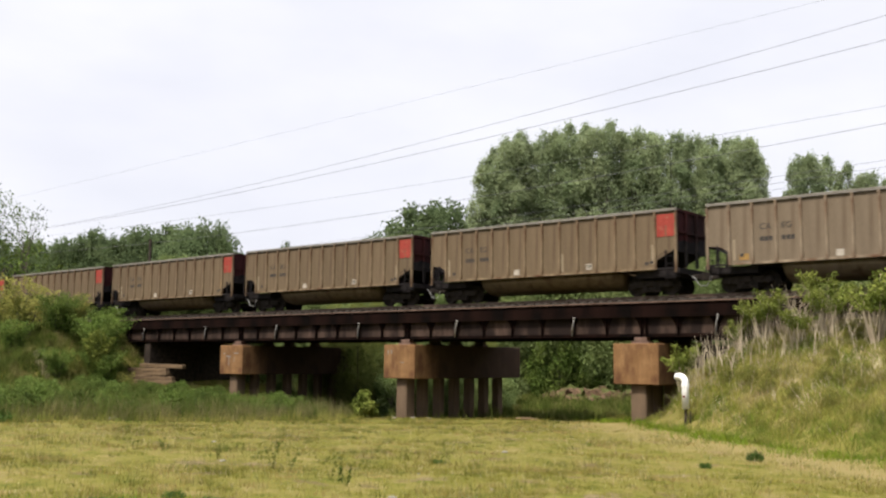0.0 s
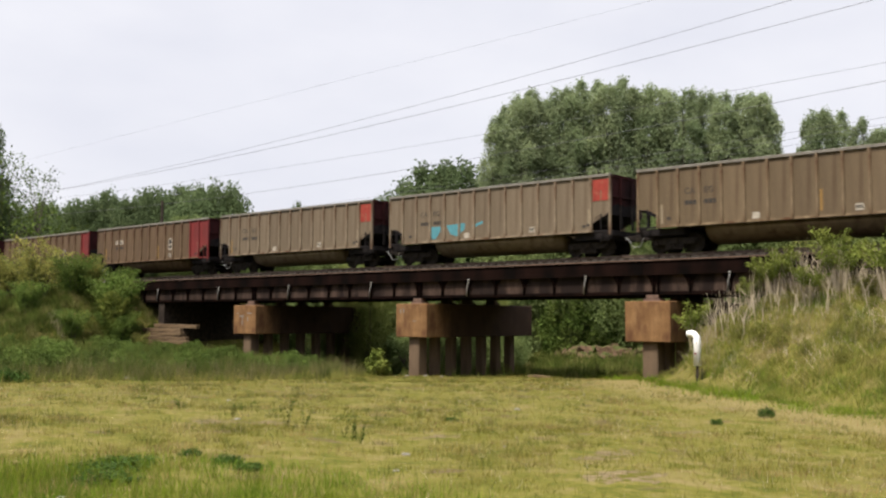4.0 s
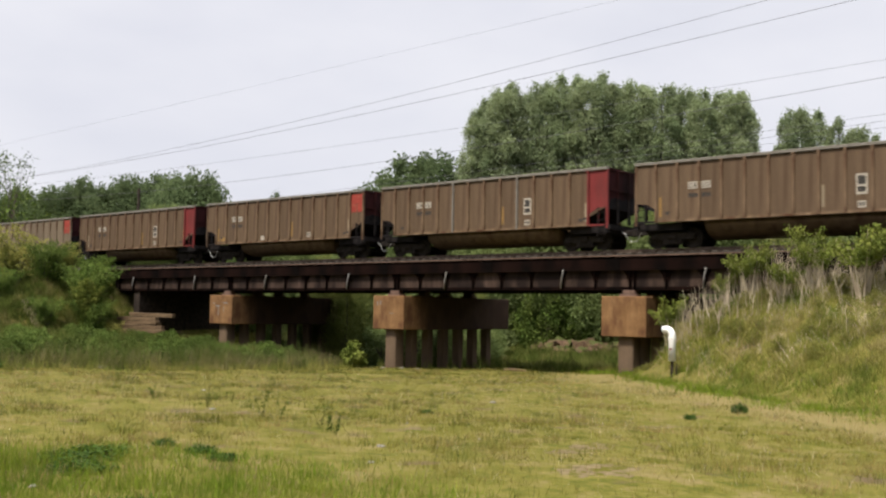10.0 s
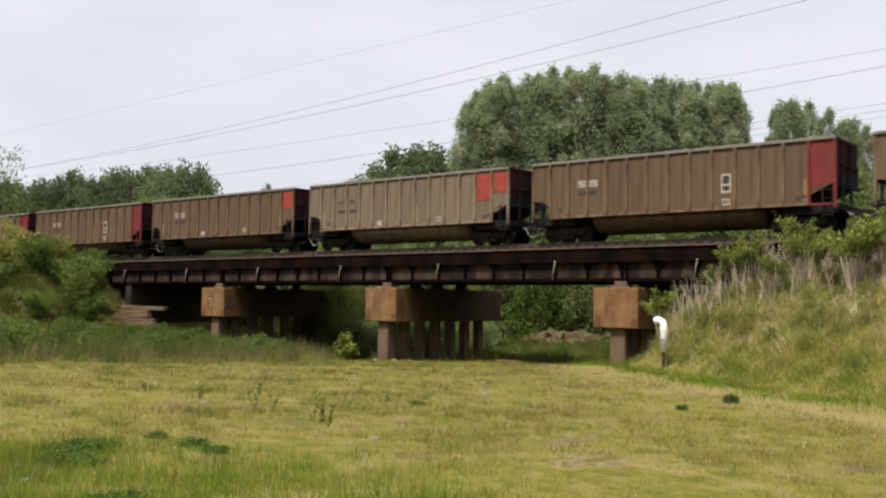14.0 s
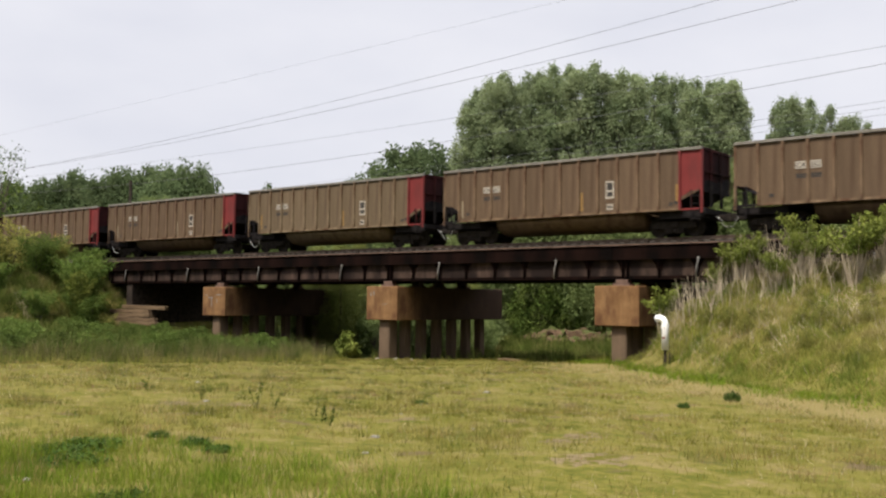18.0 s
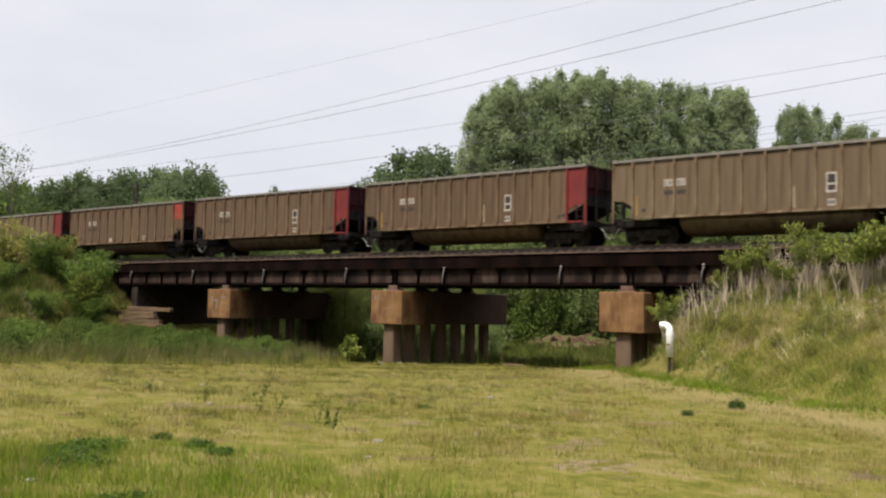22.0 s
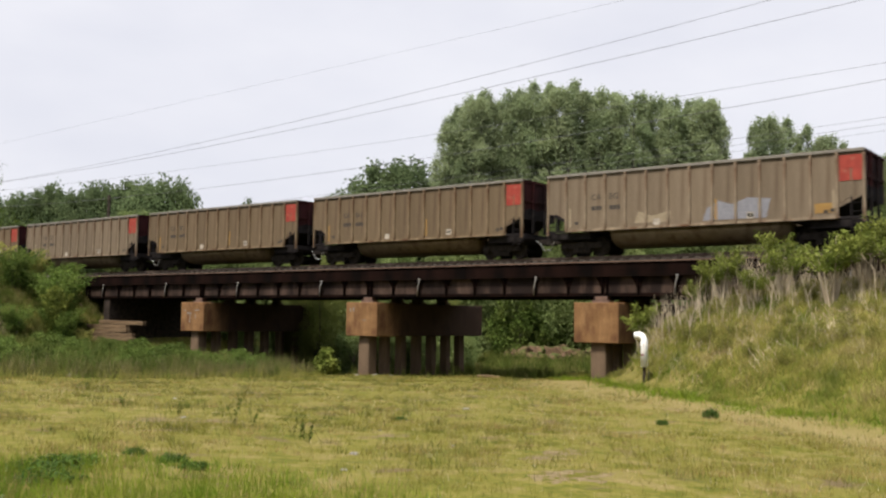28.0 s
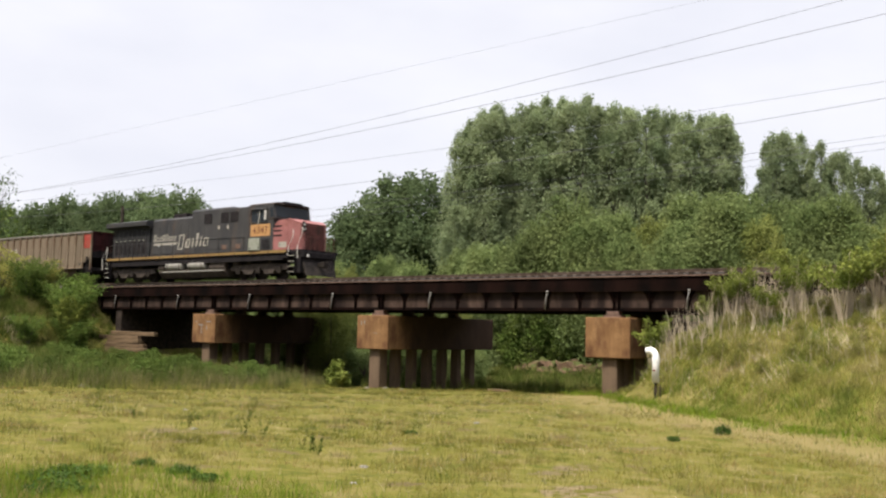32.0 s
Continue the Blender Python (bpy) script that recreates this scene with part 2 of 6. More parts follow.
M["leafyellow"] = mat("yellowish_understory_leaves", [(0.124, 0.148, 0.040), (0.206, 0.222, 0.068)], scale=0.3, rough=0.7, bump=0, island=0.18, random_by=0.15, trans=0.5)
M["leaflight"] = mat("fresh_yellow_green_leaves", [(0.085, 0.114, 0.022), (0.160, 0.176, 0.040)], scale=1.2, rough=0.7, bump=0, island=0.18, random_by=0.15, trans=0.35)
M["shrubleaf"] = mat("fresh_shrub_leaves", [(0.052, 0.090, 0.018), (0.120, 0.156, 0.036)], scale=1.0, rough=0.7, bump=0, island=0.3, random_by=0.25, trans=0.4)
M["bankleaf"] = mat("soft_bank_leaves", [(0.120, 0.135, 0.032), (0.235, 0.218, 0.062)], scale=1.0, rough=0.75, bump=0, island=0.25, random_by=0.15, trans=0.45)
M["creekleaf"] = mat("creek_weed_leaves", [(0.044, 0.078, 0.016), (0.100, 0.130, 0.030)], scale=1.0, rough=0.75, bump=0, island=0.3, random_by=0.3, trans=0.3)
M["bark"] = mat("grey_bark", [(0.0384, 0.032, 0.0256), (0.0896, 0.0768, 0.064)], scale=3, rough=0.95, stretch=(1, 1, 0.3), bump=0.4)
M["rock"] = mat("pale_rubble", [(0.128, 0.1152, 0.096), (0.2304, 0.2176, 0.192)], scale=3, rough=0.9, random_by=0.2)
M["soil"] = mat("bare_trodden_soil", [(0.085, 0.066, 0.034), (0.160, 0.124, 0.072)], scale=5, rough=0.95, bump=0.8, fine=30, stain=(0.070, 0.066, 0.012), stain_scale=4, stain_at=(0.48, 0.56), spec=0.03)
M["dirt"] = mat("eroded_brown_bank", [(0.040, 0.026, 0.016), (0.120, 0.076, 0.048)], scale=2.5, rough=0.95, bump=0.8, fine=12, stain=(0.045, 0.055, 0.015), stain_scale=1.2, stain_at=(0.5, 0.6))


def deck_shade(m, y0, y1, color):
    """Paints the shade under the deck into a cap beam's colour, near black, with ragged streaky edges."""
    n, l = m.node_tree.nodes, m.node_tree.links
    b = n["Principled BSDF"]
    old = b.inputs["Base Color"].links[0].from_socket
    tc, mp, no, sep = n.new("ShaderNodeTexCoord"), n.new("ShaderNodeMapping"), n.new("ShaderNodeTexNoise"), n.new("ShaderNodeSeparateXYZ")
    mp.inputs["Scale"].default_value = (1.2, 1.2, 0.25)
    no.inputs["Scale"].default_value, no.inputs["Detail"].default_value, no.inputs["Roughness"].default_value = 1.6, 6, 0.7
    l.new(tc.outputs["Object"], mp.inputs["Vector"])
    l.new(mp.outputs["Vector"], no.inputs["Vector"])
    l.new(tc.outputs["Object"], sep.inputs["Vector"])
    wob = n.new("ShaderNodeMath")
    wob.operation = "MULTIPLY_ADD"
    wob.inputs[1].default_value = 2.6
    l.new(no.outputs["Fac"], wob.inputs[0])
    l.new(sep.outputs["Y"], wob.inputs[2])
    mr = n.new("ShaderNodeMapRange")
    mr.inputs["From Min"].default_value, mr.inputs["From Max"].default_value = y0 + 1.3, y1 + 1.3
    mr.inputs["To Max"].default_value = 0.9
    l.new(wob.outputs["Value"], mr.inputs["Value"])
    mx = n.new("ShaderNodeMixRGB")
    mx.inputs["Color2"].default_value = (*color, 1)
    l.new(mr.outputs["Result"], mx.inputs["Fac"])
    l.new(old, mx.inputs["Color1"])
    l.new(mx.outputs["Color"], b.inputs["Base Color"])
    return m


M["shadedconcrete"] = deck_shade(M["concrete"].copy(), 0.9, 2.1, (0.022, 0.014, 0.011))


# ---- mesh helpers ----
def box(bm, x0, x1, y0, y1, z0, z1, bevel=0.0):
    vs = [bm.verts.new((x, y, z)) for z in (z0, z1) for x, y in ((x0, y0), (x1, y0), (x1, y1), (x0, y1))]
    fs = [bm.faces.new([vs[i] for i in f]) for f in ((3, 2, 1, 0), (4, 5, 6, 7), (0, 1, 5, 4), (1, 2, 6, 5), (2, 3, 7, 6), (3, 0, 4, 7))]
    if bevel:
        bmesh.ops.bevel(bm, geom=list({e for f in fs for e in f.edges}), offset=bevel, segments=1, affect="EDGES")
    return bm


def prism(bm, pts, axis, a, b):
    """A polygon given in the two other axes, drawn out along axis from a to b."""
    def at(p, w):
        return {"x": (w, p[0], p[1]), "y": (p[0], w, p[1]), "z": (p[0], p[1], w)}[axis]
    lo, hi = [bm.verts.new(at(p, a)) for p in pts], [bm.verts.new(at(p, b)) for p in pts]
    bm.faces.new(lo[::-1])
    bm.faces.new(hi)
    for i in range(len(pts)):
        j = (i + 1) % len(pts)
        bm.faces.new((lo[i], lo[j], hi[j], hi[i]))
    return bm


def tube(bm, path, radius, sides=8, radius_end=None):
    """A round bar along a path of points."""
    path = [Vector(p) for p in path]
    r1 = radius if radius_end is None else radius_end
    rings = []
    for i, p in enumerate(path):
        d = (path[min(i + 1, len(path) - 1)] - path[max(i - 1, 0)]).normalized()
        u = d.orthogonal().normalized() if abs(d.z) > 0.9 else d.cross(Vector((0, 0, 1))).normalized()
        v = d.cross(u)
        r = radius + (r1 - radius) * i / max(1, len(path) - 1)
        rings.append([bm.verts.new(p + r * (math.cos(2 * math.pi * k / sides) * u + math.sin(2 * math.pi * k / sides) * v)) for k in range(sides)])
    for a, b in zip(rings, rings[1:]):
        for k in range(sides):
            bm.faces.new((a[k], a[(k + 1) % sides], b[(k + 1) % sides], b[k]))
    bm.faces.new(rings[0][::-1])
    bm.faces.new(rings[-1])
    return bm


def mesh(bm, name, material, smooth=False):
    me = bpy.data.meshes.new(name)
    bmesh.ops.recalc_face_normals(bm, faces=bm.faces[:])
    bm.to_mesh(me)
    bm.free()
    me.materials.append(material)
    if smooth:
        for p in me.polygons:
            p.use_smooth = True
    return me


def part(name, data, material, parent, label="", at=None, smooth=False):
    """One mesh object under a thing or a part. data: a bmesh, or a ready mesh that alike parts share."""
    me = data if isinstance(data, bpy.types.Mesh) else mesh(data, name, material, smooth)
    ob = new(name, me)
    ob.parent = parent
    if at is not None:
        ob.matrix_basis = at
    if me.materials[0] is not material:
        ob.material_slots[0].link = "OBJECT"
        ob.material_slots[0].material = material
    if label:
        tagged(ob, label)
    return ob


def thing(name, m, label, category, group="", kind=""):
    ob = new(name)
    ob.empty_display_size = 0.3
    ob.matrix_basis = m
    return tagged(ob, label, category, group, kind)


SHARED = {}


def shared(key, make, material, smooth=False):
    if key not in SHARED:
        SHARED[key] = mesh(make(), key, material, smooth)
    return SHARED[key]


def np_mesh(name, verts, faces, material):
    """A mesh from arrays of vertices and of triangles or quads."""
    me = bpy.data.meshes.new(name)
    nf, k = faces.shape
    me.vertices.add(len(verts))
    me.vertices.foreach_set("co", np.ascontiguousarray(verts, dtype=np.float32).ravel())
    me.loops.add(nf * k)
    me.loops.foreach_set("vertex_index", np.ascontiguousarray(faces, dtype=np.int32).ravel())
    me.polygons.add(nf)
    me.polygons.foreach_set("loop_start", np.arange(0, nf * k, k, dtype=np.int32))
    me.update(calc_edges=True)
    me.materials.append(material)
    return me


# ---- ground ----
def ground_z(x, y):
    """Height of the ground sheet; works on arrays."""
    x, y = np.asarray(x, float), np.asarray(y, float)
    z = -0.039 * np.clip(y, -60, 46)
    z = z + 0.022 * np.clip(-34 - x, 0, 60) * np.clip((70 - y) / 20, 0, 1)
    z = z + 0.45 * np.clip((x + 36) / 15, 0, 1) * np.clip((y - 25) / 12, 0, 1)
    # beyond the bridge: low ground, then a bank that climbs to the trees
    z = np.where(y > 46, -1.794 + np.clip((y - 57) / 21, 0, 1) * 2.3 + np.clip((y - 79) / 100, 0, 1) * 2.0, z)
    # the creek under the bridge
    z = z - 1.0 * np.exp(-((x + 45 + 0.25 * (y - 45)) / 4.5) ** 2) * np.clip((y - 34) / 6, 0, 1) * np.clip((75 - y) / 10, 0, 1)
    # the bank beside the right spans
    toe = np.where(x < -7, 41 - 1.5 * np.clip((-7 - x) / 6, 0, 1) * np.clip((x + 21.2) / 3.2, 0, 1) - 0.86 * (x + 22.5), 27.7 - 0.5 * np.clip(x + 7, 0, 20))
    side = -0.039 * toe + (y - toe) / np.maximum(39.2 - toe, 4) * 4.6
    far_side = 3.4 - (y - 50.5) * 0.55
    end = np.minimum(-1.35 + (x + 20.7) * 0.90, 0.85 + (x + 18.4) * 0.50)
    bank = np.minimum(np.minimum(side, end), np.minimum(far_side, 3.1))
    # the railway embankment past the bridge ends
    emb = np.minimum(np.minimum(3.85, 3.85 - (36.6 - y) * 0.5), 3.85 - (y - 51.4) * 0.5)
    right = np.minimum(emb, (x - 2) * 0.6 + 2.0)
    left = np.minimum(emb, -1.2 + (-60.8 - x) * 0.95)
    z = np.maximum(np.maximum(z, bank), np.maximum(right, left))
    r = np.hypot(x, y)
    z = z + 0.05 * np.sin(x * 0.9 + 1.3) * np.sin(y * 0.7) * np.clip(r / 10 - 0.3, 0, 1)
    return z


def axis(lo, hi, step, reach):
    inner = np.arange(lo, hi + step / 2, step)
    grow = np.cumsum(step * 1.28 ** np.arange(1, 40))
    grow = grow[grow < reach]
    return np.concatenate([(lo - grow)[::-1], inner, hi + grow])


gx, gy = axis(-110, 30, 0.8, 3500), axis(-8, 96, 0.8, 3500)
GX, GY = np.meshgrid(gx, gy)
GZ = ground_z(GX, GY)
nx, ny = len(gx), len(gy)
ids = np.arange(nx * ny).reshape(ny, nx)
gfaces = np.stack([ids[:-1, :-1], ids[:-1, 1:], ids[1:, 1:], ids[1:, :-1]], -1).reshape(-1, 4)
ground = new("ground", np_mesh("ground", np.stack([GX, GY, GZ], -1).reshape(-1, 3), gfaces, M["field"]))
ground.data.polygons.foreach_set("use_smooth", np.ones(len(gfaces), dtype=bool))
tagged(ground, "uneven field of dry yellow-green grass and bare soil", "ground", kind="structure")


# ---- bridge ----
DECK_TOP, FASCIA_LOW, GIRDER_LOW = 4.44, 3.72, 2.81
CAP_LOW, CAP_TOP = 0.61, 2.50
BRIDGE_L, BRIDGE_R = -67.0, 8.0
PIER_X = (-51.7, -36.7, -21.9, -7.0)
STIFF = 1.86


def knee_mesh():
    """Knee bracket under the deck edge, with a flat dark plate that narrows downwards and paints its shade on the web.
    """
    bm = prism(bmesh.new(), [(-0.20, DECK_TOP - 0.26), (-0.20, DECK_TOP - 0.72), (-0.14, DECK_TOP - 0.98), (-0.03, DECK_TOP - 1.28), (0.0, DECK_TOP - 1.28), (0.0, DECK_TOP - 0.26)], "x", -0.015, 0.015)
    prism(bm, [(-0.42, DECK_TOP - 0.70), (0.42, DECK_TOP - 0.70), (0.30, DECK_TOP - 0.86), (0.19, DECK_TOP - 1.0), (0.14, DECK_TOP - 1.2), (-0.14, DECK_TOP - 1.2), (-0.19, DECK_TOP - 1.0), (-0.30, DECK_TOP - 0.86)], "y", -0.052, -0.038)
    return bm


def build_girder(yc, detailed):
    """One plate-girder bridge for one track: fascia, two girders with stiffeners, ties and rails on top."""
    b = thing("girder_bridge", pose(0, yc, 0), "dark rusty steel plate-girder railway bridge on concrete piers", "bridge", "bridge spans")
    for sign in (-1, 1):
        yw = sign * 1.2
        part("girder_web", box(bmesh.new(), BRIDGE_L, BRIDGE_R, yw - 0.012, yw + 0.012, GIRDER_LOW + 0.03, DECK_TOP - 0.25), M["web"], b, "rust-streaked riveted web plate")
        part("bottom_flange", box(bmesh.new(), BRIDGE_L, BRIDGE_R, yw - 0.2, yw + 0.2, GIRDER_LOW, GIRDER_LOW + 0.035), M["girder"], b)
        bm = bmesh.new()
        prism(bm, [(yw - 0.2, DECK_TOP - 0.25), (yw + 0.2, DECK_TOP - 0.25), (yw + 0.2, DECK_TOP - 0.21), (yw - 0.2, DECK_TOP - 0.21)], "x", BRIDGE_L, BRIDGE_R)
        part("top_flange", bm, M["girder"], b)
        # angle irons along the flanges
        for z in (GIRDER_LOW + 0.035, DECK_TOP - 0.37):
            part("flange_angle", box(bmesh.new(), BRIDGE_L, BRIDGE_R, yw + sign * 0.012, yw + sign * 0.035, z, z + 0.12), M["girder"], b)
    n = int((BRIDGE_R - BRIDGE_L) / STIFF)
    if detailed:
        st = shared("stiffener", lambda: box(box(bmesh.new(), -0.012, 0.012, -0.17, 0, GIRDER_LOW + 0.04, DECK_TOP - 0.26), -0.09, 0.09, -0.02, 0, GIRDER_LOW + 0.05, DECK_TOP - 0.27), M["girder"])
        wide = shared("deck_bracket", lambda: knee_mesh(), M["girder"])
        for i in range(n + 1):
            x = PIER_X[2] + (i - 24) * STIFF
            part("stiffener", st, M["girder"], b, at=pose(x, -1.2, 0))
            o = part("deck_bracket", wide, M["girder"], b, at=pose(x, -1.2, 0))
            o.scale = (0.55 + 0.35 * abs(math.sin(i * 2.7)), 1, 1)
            if i % 8 == 0:
                part("stiffener", st, M["girder"], b, at=pose(x + 0.25, -1.2, 0))
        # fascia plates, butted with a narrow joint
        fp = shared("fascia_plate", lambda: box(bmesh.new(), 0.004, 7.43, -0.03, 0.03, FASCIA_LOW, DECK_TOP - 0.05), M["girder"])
        # paler than the fascia: sunlight on the upper edge is in this tone
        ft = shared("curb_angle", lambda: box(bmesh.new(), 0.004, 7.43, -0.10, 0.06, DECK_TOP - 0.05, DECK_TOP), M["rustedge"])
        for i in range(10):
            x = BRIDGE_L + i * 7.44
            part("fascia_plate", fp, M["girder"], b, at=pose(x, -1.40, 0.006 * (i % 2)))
            part("curb_angle", ft, M["rustedge"], b, "rusty curb angle with its lit upper edge in the colour", at=pose(x, -1.40, 0.006 * (i % 2)))
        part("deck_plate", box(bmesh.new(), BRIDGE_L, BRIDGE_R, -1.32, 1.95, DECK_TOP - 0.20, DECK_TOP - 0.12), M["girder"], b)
        bm = prism(bmesh.new(), [(-1.36, DECK_TOP - 0.119), (-1.36, DECK_TOP + 0.02), (-1.15, RAIL_Z - 0.178), (1.75, RAIL_Z - 0.178), (1.95, DECK_TOP - 0.119)], "x", BRIDGE_L, BRIDGE_R)
        part("deck_ballast", bm, M["oldballast"], b, "oily dark ballast on the bridge deck")
        # drain pipes that hang before the web
        dp = shared("drain_pipe", lambda: tube(bmesh.new(), [(0.06, -0.28, 0.92), (0.05, -0.30, 0.78), (0.0, -0.31, 0.62), (-0.05, -0.31, 0.06)], 0.036), M["downpipe"], True)
        dc = shared("pipe_collar", lambda: tube(bmesh.new(), [(0.06, -0.28, 0.88), (0.055, -0.29, 0.98)], 0.06), M["downpipe"], True)
        for i in range(-6, 3):
            x = -18.1 + 7.42 * i
            part("drain_pipe", dp, M["downpipe"], b, "galvanised drain pipe", at=pose(x, -1.2, GIRDER_LOW))
            part("pipe_collar", dc, M["downpipe"], b, at=pose(x, -1.2, GIRDER_LOW))
    else:
        # widened to meet the near deck, added so no light falls between them
        part("deck_plate", box(bmesh.new(), BRIDGE_L, BRIDGE_R, -2.33, 1.95, DECK_TOP - 0.6, DECK_TOP - 0.12), M["girder"], b)
    for xb in PIER_X:
        for sign in (-1, 1):
            bm = box(bmesh.new(), -0.45, 0.45, -0.26, 0.26, CAP_TOP + 0.003, CAP_TOP + 0.12)
            box(bm, -0.32, 0.32, -0.2, 0.2, CAP_TOP + 0.12, GIRDER_LOW - 0.003, 0.02)
            part("bearing", bm, M["rustedge"], b, "rusted steel bearing shoe", at=pose(xb, sign * 1.2, 0))
    return b


def build_pier(x):
    p = thing("bridge_pier", pose(x, TRACK_Y - 1.9, 0), "rust-stained concrete pile bent with a heavy cap beam", "bridge pier", "bridge piers")
    bm = box(bmesh.new(), -1.17, 1.17, 0, 10.05, CAP_LOW, CAP_TOP, 0.035)
    # rusty concrete whose colour also holds the dark shade below the tracks
    part("cap_beam", bm, M["shadedconcrete"], p, "rust-stained concrete cap beam with painted deck shade")
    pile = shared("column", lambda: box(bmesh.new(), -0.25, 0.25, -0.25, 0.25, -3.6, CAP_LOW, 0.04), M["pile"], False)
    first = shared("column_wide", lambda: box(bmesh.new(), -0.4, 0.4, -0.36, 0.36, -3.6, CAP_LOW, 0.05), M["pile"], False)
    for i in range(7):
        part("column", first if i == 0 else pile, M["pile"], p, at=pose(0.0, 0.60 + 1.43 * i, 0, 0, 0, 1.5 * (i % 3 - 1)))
    marks = {PIER_X[0]: ((-0.55, -0.05, 1.75, 1.83), (-0.25, -0.18, 1.2, 1.75), (0.25, 0.75, 1.95, 2.02), (0.3, 0.36, 1.45, 1.75), (-0.9, -0.6, 1.95, 2.0)),
             PIER_X[1]: ((-0.85, -0.78, 1.95, 2.2), (-0.62, -0.54, 2.0, 2.22), (0.1, 0.4, 1.5, 1.54))}
    for xa, xb, za, zb in marks.get(x, ()):
        part("paint_mark", box(bmesh.new(), xa, xb, -0.004, 0.0, za, zb), M["ghost"], p, "faint worn white paint mark")
    for k, (xa, xb, zz) in enumerate(((-1.0, 0.2, 1.9), (-0.5, 1.0, 1.35))):
        part("pour_seam", box(bmesh.new(), xa, xb, -0.003, 0.0, zz, zz + 0.012), M["concrete"], p)
    return p


build_girder(TRACK_Y, True)
build_girder(TRACK_Y + TRACK_GAP, False)
for px in PIER_X:
    build_pier(px)

# abutment on the left bank: stacked timbers before an added dark wall that stands for shade
ab = thing("abutment", pose(-61.5, TRACK_Y - 2.4, 0), "weathered timber abutment under the bridge end with added dark wall", "abutment")
part("back_wall", box(bmesh.new(), -1.2, -0.5, 1.1, 10.5, -3.5, GIRDER_LOW - 0.01), M["tie"], ab)
tm = shared("crib_timber", lambda: box(bmesh.new(), -2.4, 2.4, -0.16, 0.16, -0.13, 0.13, 0.02), M["timber"])
for i in range(6):
    part("crib_timber", tm, M["timber"], ab, at=pose(1.7 + 0.5 * ((i * 3) % 4) - 0.5, -0.75 + 0.16 * i, -0.30 + 0.275 * i, 1.2 * (i % 2), 0.8 * (i % 3) - 0.8, 3.0 * (i % 3) - 3.0))
for i in range(3):
    part("crib_post", box(bmesh.new(), -0.10, 0.10, -0.1, 0.1, -1.2, 0.55), M["timber"], ab, at=pose(-0.7 + 2.0 * i, 0.3, 0))

# ---- tracks ----
for t_i, ty in enumerate((TRACK_Y, TRACK_Y + TRACK_GAP)):
    tr = thing("railway_track", pose(0, ty, 0), "worn steel rails on dark creosoted ties", "railway track", "railway tracks", "structure")
    prof = [(-0.075, RAIL_Z - 0.17), (0.075, RAIL_Z - 0.17), (0.075, RAIL_Z - 0.155), (0.012, RAIL_Z - 0.14), (0.012, RAIL_Z - 0.045), (0.037, RAIL_Z - 0.035),
            (0.035, RAIL_Z), (-0.035, RAIL_Z), (-0.037, RAIL_Z - 0.035), (-0.012, RAIL_Z - 0.045), (-0.012, RAIL_Z - 0.14), (-0.075, RAIL_Z - 0.155)]
    for sign in (-1, 1):
        part("rail", prism(bmesh.new(), [(sign * 0.755 + a, b) for a, b in prof], "x", -900, 900), M["rail"], tr, "steel rail with a worn head")
    tie = shared("tie", lambda: box(bmesh.new(), -0.115, 0.115, -1.3, 1.3, RAIL_Z - 0.38, RAIL_Z - 0.172), M["tie"])
    n_tie = 150 if t_i == 0 else 60
    for i in range(n_tie):
        x = BRIDGE_L - 4 + 0.53 * i
        part("tie", tie, M["tie"], tr, at=pose(x, 0.02 * ((i * 7) % 5 - 2), 0, 0, 0, 0.4 * ((i * 3) % 5 - 2)))
for x0, x1 in ((-900, BRIDGE_L - 0.3), (BRIDGE_R + 0.3, 900)):
    bm = prism(bmesh.new(), [(-4.6, 3.3), (-1.7, RAIL_Z - 0.22), (TRACK_GAP + 1.7, RAIL_Z - 0.22), (TRACK_GAP + 4.6, 3.3)], "x", x0, x1)
    bed = new("ballast_bed", mesh(bm, "ballast_bed", M["ballast"]))
    bed.matrix_basis = pose(0, TRACK_Y, 0)
    tagged(bed, "grey crushed-stone ballast shoulder under the tracks", "ballast", kind="structure")


# ---- coal cars ----
BODY_L, HALF_W, TOP_Z, SILL_Z = 14.68, 1.60, 3.95, 1.13
N_PANEL = 14
PANEL_W = BODY_L / N_PANEL


def letters(text, size, spacing=1.0):
    """Flat letters as a mesh in the x-z plane, facing -y, from Blender's own font."""
    cu = bpy.data.curves.new("letters", "FONT")
    cu.body, cu.size, cu.extrude, cu.space_character = text, size, 0.004, spacing
    cu.resolution_u = 3
    ob = bpy.data.objects.new("letters", cu)
    me = bpy.data.meshes.new_from_object(ob)
    bpy.data.objects.remove(ob)
    bpy.data.curves.remove(cu)
    me.transform(pose(0, 0, 0, 90, 0, 0))
    me.materials.clear()
    return me


def lettering(key, text, size, material, spacing=1.0):
    if key not in SHARED:
        me = letters(text, size, spacing)
        me.materials.append(material)
        SHARED[key] = me
    return SHARED[key]


